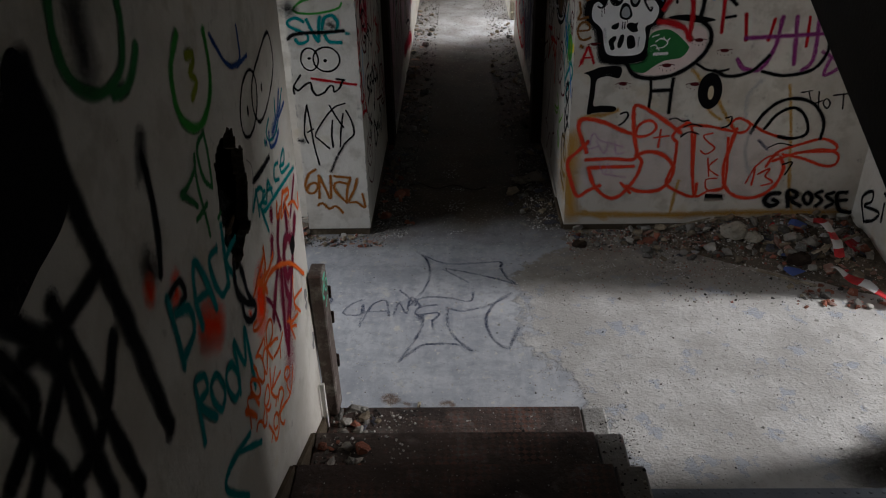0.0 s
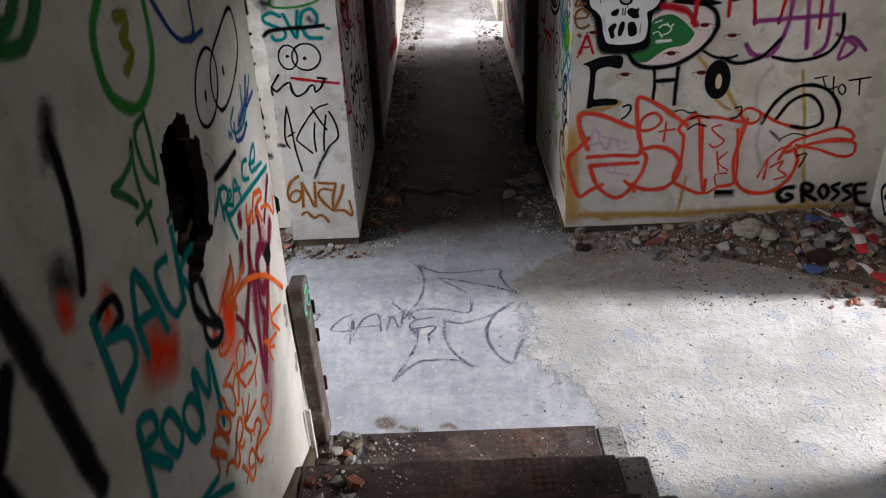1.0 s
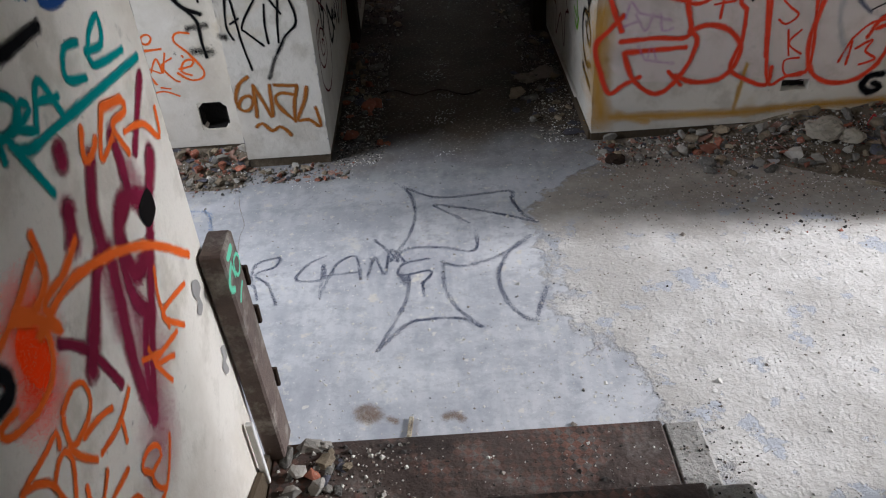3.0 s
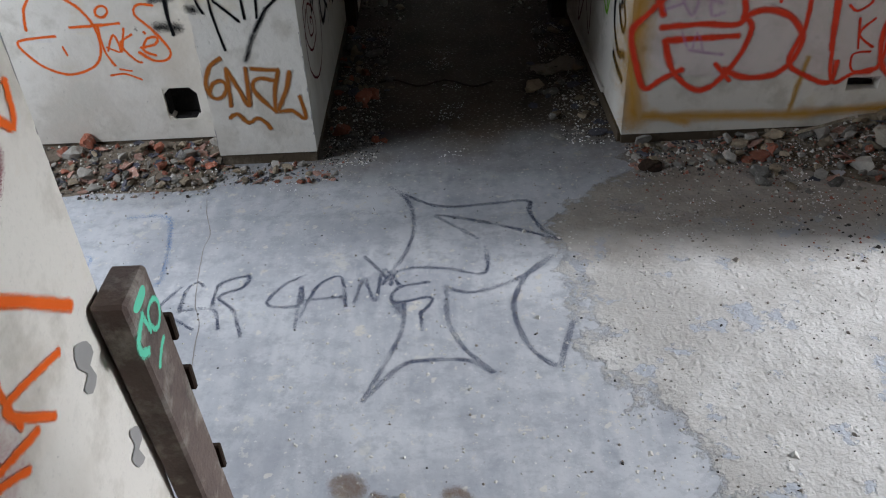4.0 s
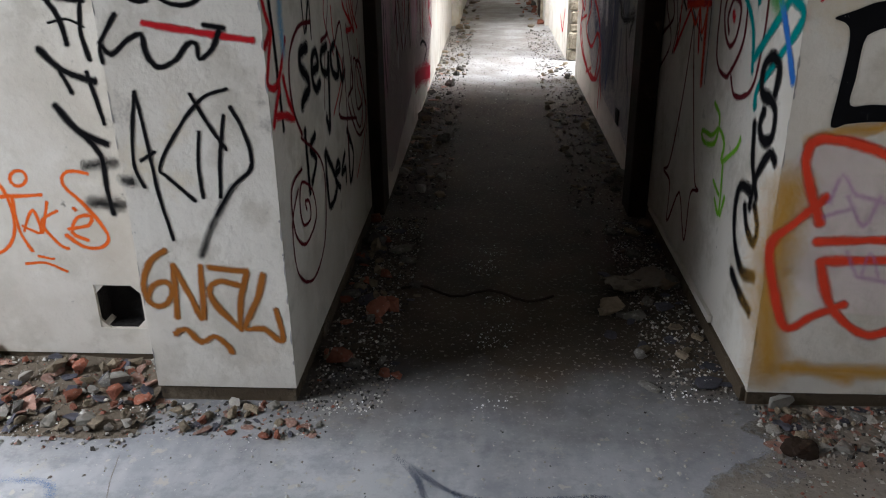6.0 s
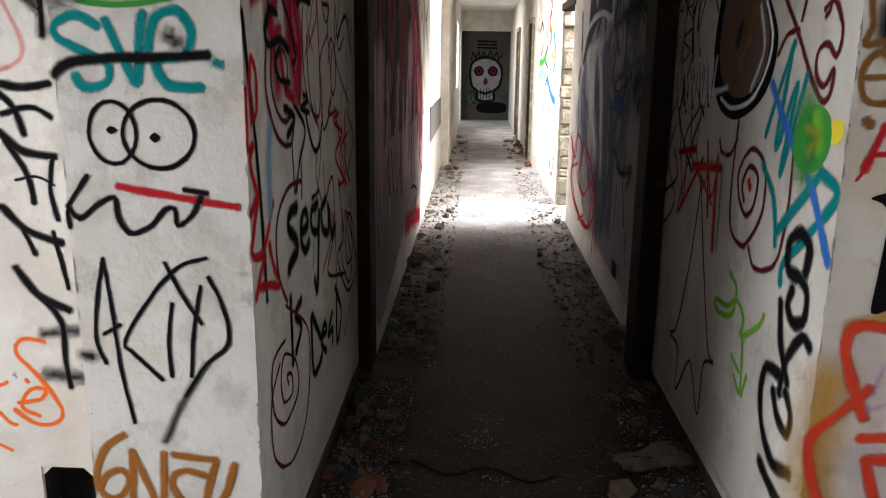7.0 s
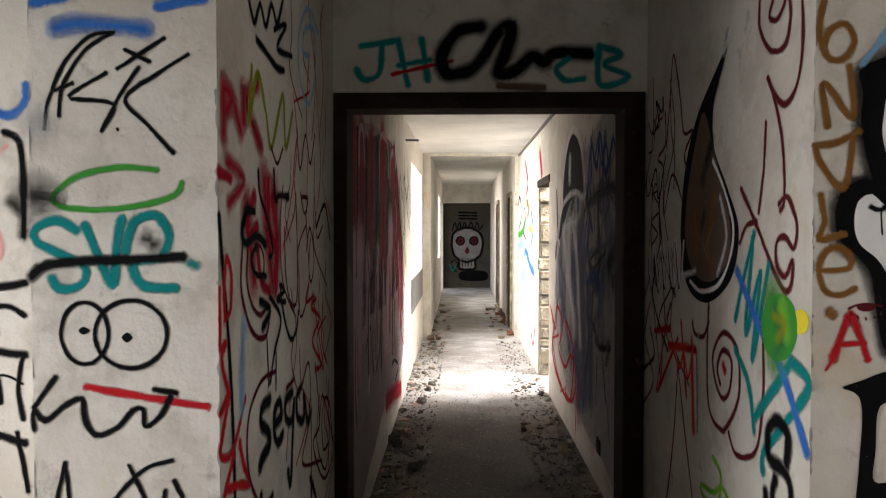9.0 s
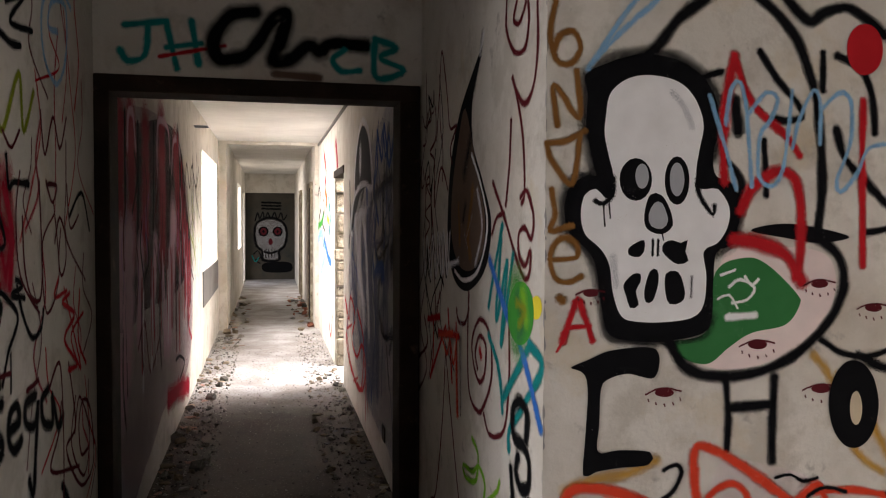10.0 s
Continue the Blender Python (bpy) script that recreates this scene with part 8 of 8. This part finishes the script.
def grit(name, label, mats, rows, flat=1.0):
    """Loose crumbs. rows: count, x range, y range, size range, height."""
    verts, faces, which = [], [], []
    for count, xs, ys, sizes, z in rows:
        for _ in range(count):
            x, y, r = rnd.uniform(*xs), rnd.uniform(*ys), rnd.uniform(*sizes) * rnd.random() ** 0.6 / 2 + 0.0008
            if hasattr(z, "__call__"):
                h = z(x, y)
            else:
                h = z
            a, b0 = rnd.uniform(0, 6.28), len(verts)
            for k in range(4):
                q = r * rnd.uniform(0.6, 1.3)
                verts.append((x + q * math.cos(a + 1.57 * k), y + q * math.sin(a + 1.57 * k), h))
            for k in range(2):
                q = r * rnd.uniform(0.1, 0.6)
                verts.append((x + q * math.cos(a + 3.14 * k + 0.7), y + q * math.sin(a + 3.14 * k + 0.7), h + flat * r * rnd.uniform(0.5, 1.1)))
            faces += [tuple(b0 + i for i in f) for f in ((0, 1, 4), (1, 2, 5, 4), (2, 3, 5), (3, 0, 4, 5))]
            which += [rnd.randrange(len(mats))] * 4
    me = bpy.data.meshes.new(name)
    me.from_pydata(verts, [], faces)
    for m in mats:
        me.materials.append(GRIT[m])
    me.polygons.foreach_set("material_index", which)
    tagged(new(name, me), label, "debris", kind="stuff")


grit("floor_grit", "loose plaster crumbs scattered over the concrete floor", ("pale", "pale", "pale", "pale", "grey", "pale", "pale", "grey", "dark"), [(1500, (0.5, 2.8), (2.15, 4.5), (0.003, 0.013), 0), (700, (-0.5, 0.6), (2.5, 4.5), (0.002, 0.012), 0), (24, (0.6, 2.8), (2.2, 4.0), (0.012, 0.022), 0), (40, (0.3, 2.8), (2.2, 4.2), (0.014, 0.03), 0), (1500, (0.62, 2.8), (2.15, 4.1), (0.002, 0.007), 0), (800, (-2.5, -0.5), (3.2, 4.4), (0.002, 0.012), 0)])
grit("wall_foot_gravel", "fine gravel and dust along the wall foot", ("pale", "grey", "dark", "red", "grey"), [(2600, (0.86, 2.82), (4.28, 4.575), (0.005, 0.024), mound), (1100, (0.86, 2.82), (3.95, 4.4), (0.003, 0.014), mound), (900, (1.4, 2.84), (3.6, 4.57), (0.004, 0.025), mound), (900, (0.7, 2.8), (3.7, 4.35), (0.003, 0.012), mound), (1300, (-2.4, -0.96), (4.28, 4.73), (0.004, 0.022), mound), (350, (-0.97, -0.4), (4.36, 4.54), (0.004, 0.016), 0)])
grit("passage_gravel", "pale beads and gravel along the dark passage", ("pale", "grey", "dark", "dark"), [(2600, (-0.5, -0.24), (4.5, 6.2), (0.004, 0.016), 0), (1700, (0.6, 0.84), (4.6, 6.2), (0.004, 0.018), 0), (260, (-0.3, 0.6), (4.5, 6.2), (0.003, 0.01), 0), (1800, (-0.45, -0.15), (6.3, 13), (0.006, 0.03), 0), (1600, (0.5, 0.82), (6.3, 13), (0.006, 0.03), 0), (1200, (-0.2, 0.55), (6.3, 12), (0.004, 0.016), 0)])
grit("step_dust", "plaster crumbs lying on the wooden steps", ("pale", "grey", "dark"), [(420, (-0.48, 0.76), (2.14, 2.46), (0.002, 0.009), 0.18), (330, (-0.48, 0.76), (1.77, 2.09), (0.002, 0.009), 0.36), (260, (-0.48, 0.76), (1.4, 1.72), (0.002, 0.009), 0.54), (260, (-0.48, -0.1), (2.14, 2.46), (0.004, 0.022), 0.18), (160, (-0.48, -0.1), (1.77, 2.09), (0.004, 0.02), 0.36), (40, (-0.3, 0.7), (2.14, 2.46), (0.008, 0.02), 0.18), (60, (0.68, 0.78), (2.13, 2.46), (0.004, 0.016), 0.176), (80, (0.68, 0.78), (1.76, 2.09), (0.004, 0.018), 0.356), (60, (0.68, 0.78), (1.39, 1.72), (0.004, 0.016), 0.536), (160, (0.79, 0.95), (2.13, 2.7), (0.004, 0.016), 0)])

grit("plaster_flakes", "flat pale plaster flakes stuck to the rough floor", ("pale",), [(1300, (0.45, 2.8), (2.15, 4.3), (0.006, 0.026), -0.001), (420, (-0.5, 0.6), (2.55, 4.4), (0.006, 0.024), -0.001), (160, (-2.2, -0.5), (3.2, 4.4), (0.006, 0.02), -0.001)], 0.4)

rnd_clusters = random.Random(5)
clusters = [(rnd_clusters.uniform(0.9, 2.8), rnd_clusters.uniform(3.85, 4.5)) for _ in range(46)] + [(rnd_clusters.uniform(-1.9, -0.4), rnd_clusters.uniform(4.3, 4.5)) for _ in range(16)] + [(rnd_clusters.choice((-0.4, -0.36, 0.05, 0.7, 0.74)) + rnd_clusters.uniform(-0.06, 0.06), rnd_clusters.uniform(4.5, 6.1)) for _ in range(34)]
grit("foam_beads", "tiny white foam beads in loose clusters on the floor", ("bead",), [(rnd_clusters.randint(6, 22), (x - 0.06, x + 0.06), (y - 0.035, y + 0.035), (0.004, 0.008), lambda x, y: mound(x, y) + 0.001) for x, y in clusters], 1.2)

# heaped dirt under the rubble
bm = bmesh.new()
for x0, x1, y0, y1 in ((1.2, 2.849, 3.5, 4.582), (-2.6, -0.956, 4.25, 4.742)):
    nx, ny = int((x1 - x0) / 0.05), int((y1 - y0) / 0.05)
    rows = [[bm.verts.new((x0 + (x1 - x0) * i / nx, y0 + (y1 - y0) * j / ny, mound(x0 + (x1 - x0) * i / nx, y0 + (y1 - y0) * j / ny) - 0.004)) for j in range(ny + 1)] for i in range(nx + 1)]
    for i in range(nx):
        for j in range(ny):
            bm.faces.new((rows[i][j], rows[i + 1][j], rows[i + 1][j + 1], rows[i][j + 1]))
tagged(part("debris_heap", bm, material("debris_dirt", (0.17, 0.138, 0.103), 0.95, stains=[((0.24, 0.2, 0.16), 30, 0.52, 0.65)], bump=(60, 0.012)), smooth=True), "heaped dirt and crumbs under the rubble", "debris", kind="stuff")

# barrier tape thrown on the heap
TAPE = {"red": material("red_tape_film", (0.55, 0.03, 0.035), 0.35, grain=(60, 0.02), blotch=(9, 0.2)), "white": material("white_tape_film", (0.72, 0.7, 0.68), 0.35, grain=(60, 0.02), blotch=(9, 0.2))}


def barrier_tape(pts, width, seed):
    """A crumpled ribbon of red and white stripes along pts."""
    r = random.Random(seed)
    dense = []
    for a, b in zip(pts, pts[1:]):
        n = max(2, int((Vector(b) - Vector(a)).length / 0.03))
        dense += [Vector(a).lerp(Vector(b), k / n) for k in range(n)]
    dense.append(Vector(pts[-1]))
    bm, rows = bmesh.new(), []
    for k, p in enumerate(dense):
        d = (dense[min(k + 1, len(dense) - 1)] - dense[max(k - 1, 0)]).normalized()
        side = d.cross(Vector((0.25 * math.sin(k * 0.6 + seed), 0.2 * math.cos(k * 0.5), 1))).normalized()
        lift = Vector((0, 0, 0.012 * math.sin(k * 0.9 + seed) + r.uniform(0, 0.006)))
        rows.append([bm.verts.new(p + lift + side * width * q + Vector((0, 0, 0.006 * (q * 2) ** 2))) for q in (-0.5, 0, 0.5)])
    for k, (a, b) in enumerate(zip(rows, rows[1:])):
        for q in (0, 1):
            bm.faces.new((a[q], a[q + 1], b[q + 1], b[q])).material_index = (k // 3) % 2
    g = bmesh.ops.extrude_face_region(bm, geom=list(bm.faces))
    bmesh.ops.translate(bm, vec=(0, 0, 0.001), verts=[v for v in g["geom"] if isinstance(v, bmesh.types.BMVert)])
    ob = part("barrier_tape", bm, [TAPE["white"], TAPE["red"]], smooth=True)
    return tagged(ob, "crumpled red and white barrier tape on the rubble", "tape", "barrier tape scraps")


barrier_tape([(2.42, 3.85, 0.1), (2.5, 3.76, 0.085), (2.58, 3.66, 0.065), (2.7, 3.54, 0.035)], 0.07, 1)
barrier_tape([(2.42, 4.43, 0.16), (2.53, 4.38, 0.16), (2.56, 4.2, 0.15), (2.52, 3.98, 0.11)], 0.06, 2)


def lump(name, mat, at, size, seed, label, category):
    """A ragged soft lump resting on the debris."""
    bm = bmesh.new()
    bmesh.ops.create_icosphere(bm, subdivisions=3, radius=1.0)
    for v in bm.verts:
        k = 1 + 0.35 * noise.noise(v.co * 1.7 + Vector((seed, 0, 0))) + 0.16 * noise.noise(v.co * 5 + Vector((0, seed, 0)))
        v.co = Vector((v.co.x * size[0] * k, v.co.y * size[1] * k, max(-0.35, v.co.z) * size[2] * k))
    ob = part(name, bm, mat)
    ob.location = at
    return tagged(ob, label, category)


WOOL = material("matted_wool", (0.42, 0.38, 0.31), 0.95, stains=[((0.2, 0.17, 0.13), 14, 0.5, 0.65)], bump=(120, 0.01))
lump("insulation_lump", WOOL, (1.97, 4.36, 0.09), (0.1, 0.07, 0.06), 3, "matted pale insulation lump on the rubble heap", "insulation")
lump("insulation_lump", WOOL, (2.08, 4.3, 0.08), (0.06, 0.05, 0.04), 8, "matted pale insulation lump on the rubble heap", "insulation")
lump("plastic_lump", FRAME, (0.935, 4.36, 0.008), (0.05, 0.04, 0.025), 5, "crumpled black plastic lump at the wall foot", "plastic scrap")
lump("plastic_lump", FRAME, (2.3, 4.05, 0.05), (0.08, 0.05, 0.045), 6, "crumpled black plastic lump on the rubble heap", "plastic scrap")

# a curled flake of board on the passage floor
bm = bmesh.new()
bmesh.ops.create_grid(bm, x_segments=14, y_segments=8, size=0.5)
for v in bm.verts:
    x, y = v.co.x, v.co.y
    edge = 1 + 0.25 * noise.noise((x * 4, y * 4, 2))
    v.co = Vector((x * 0.26 * edge, y * 0.13 * edge, 0.012 + 0.05 * abs(x) ** 1.5 + 0.02 * noise.noise((x * 5, y * 5, 7))))
g = bmesh.ops.extrude_face_region(bm, geom=list(bm.faces))
bmesh.ops.translate(bm, vec=(0, 0, 0.006), verts=[v for v in g["geom"] if isinstance(v, bmesh.types.BMVert)])
flake = part("board_flake", bm, material("pale_board", (0.3, 0.27, 0.22), 0.9, stains=[((0.12, 0.1, 0.08), 12, 0.5, 0.64)], bump=(60, 0.004)))
flake.matrix_world = pose(0.66, 5.42, 0.0, 0, 0, 25)
tagged(flake, "curled broken flake of board on the passage floor", "board")

# loose sticks and wire
for n, (x0, y0, x1, y1, z, r) in enumerate(((2.3, 3.75, 2.0, 3.95, 0.03, 0.012), (1.55, 4.4, 1.85, 4.52, 0.11, 0.008), (2.35, 4.0, 2.75, 4.25, 0.12, 0.012), (-0.12, 2.52, -0.1, 2.72, 0.004, 0.008))):
    bm = bmesh.new()
    box(bm, -r, r, 0, math.dist((x0, y0), (x1, y1)), 0, r, bevel=r * 0.3)
    ob = part("stick", bm, RAW)
    ob.matrix_world = pose(x0, y0, z, 0, 0, math.degrees(math.atan2(y1 - y0, x1 - x0)) - 90)
    tagged(ob, "thin splintered wooden stick on the floor", "stick", "loose sticks")
bm = bmesh.new()
pts = [Vector((-0.28 + 0.05 * k, 5.35 + 0.04 * math.sin(k * 1.1) - 0.006 * k, 0.008)) for k in range(13)]
rings = []
for k, p in enumerate(pts):
    d = (pts[min(k + 1, 12)] - pts[max(k - 1, 0)]).normalized()
    side = d.cross(Vector((0, 0, 1)))
    rings.append([bm.verts.new(p + 0.005 * (math.cos(a) * side + math.sin(a) * Vector((0, 0, 1)))) for a in (0, 1.05, 2.09, 3.14, 4.19, 5.24)])
for a, b in zip(rings, rings[1:]):
    for k in range(6):
        bm.faces.new((a[k], a[(k + 1) % 6], b[(k + 1) % 6], b[k]))
tagged(part("cable", bm, FRAME, smooth=True), "black cable lying on the passage floor", "cable")
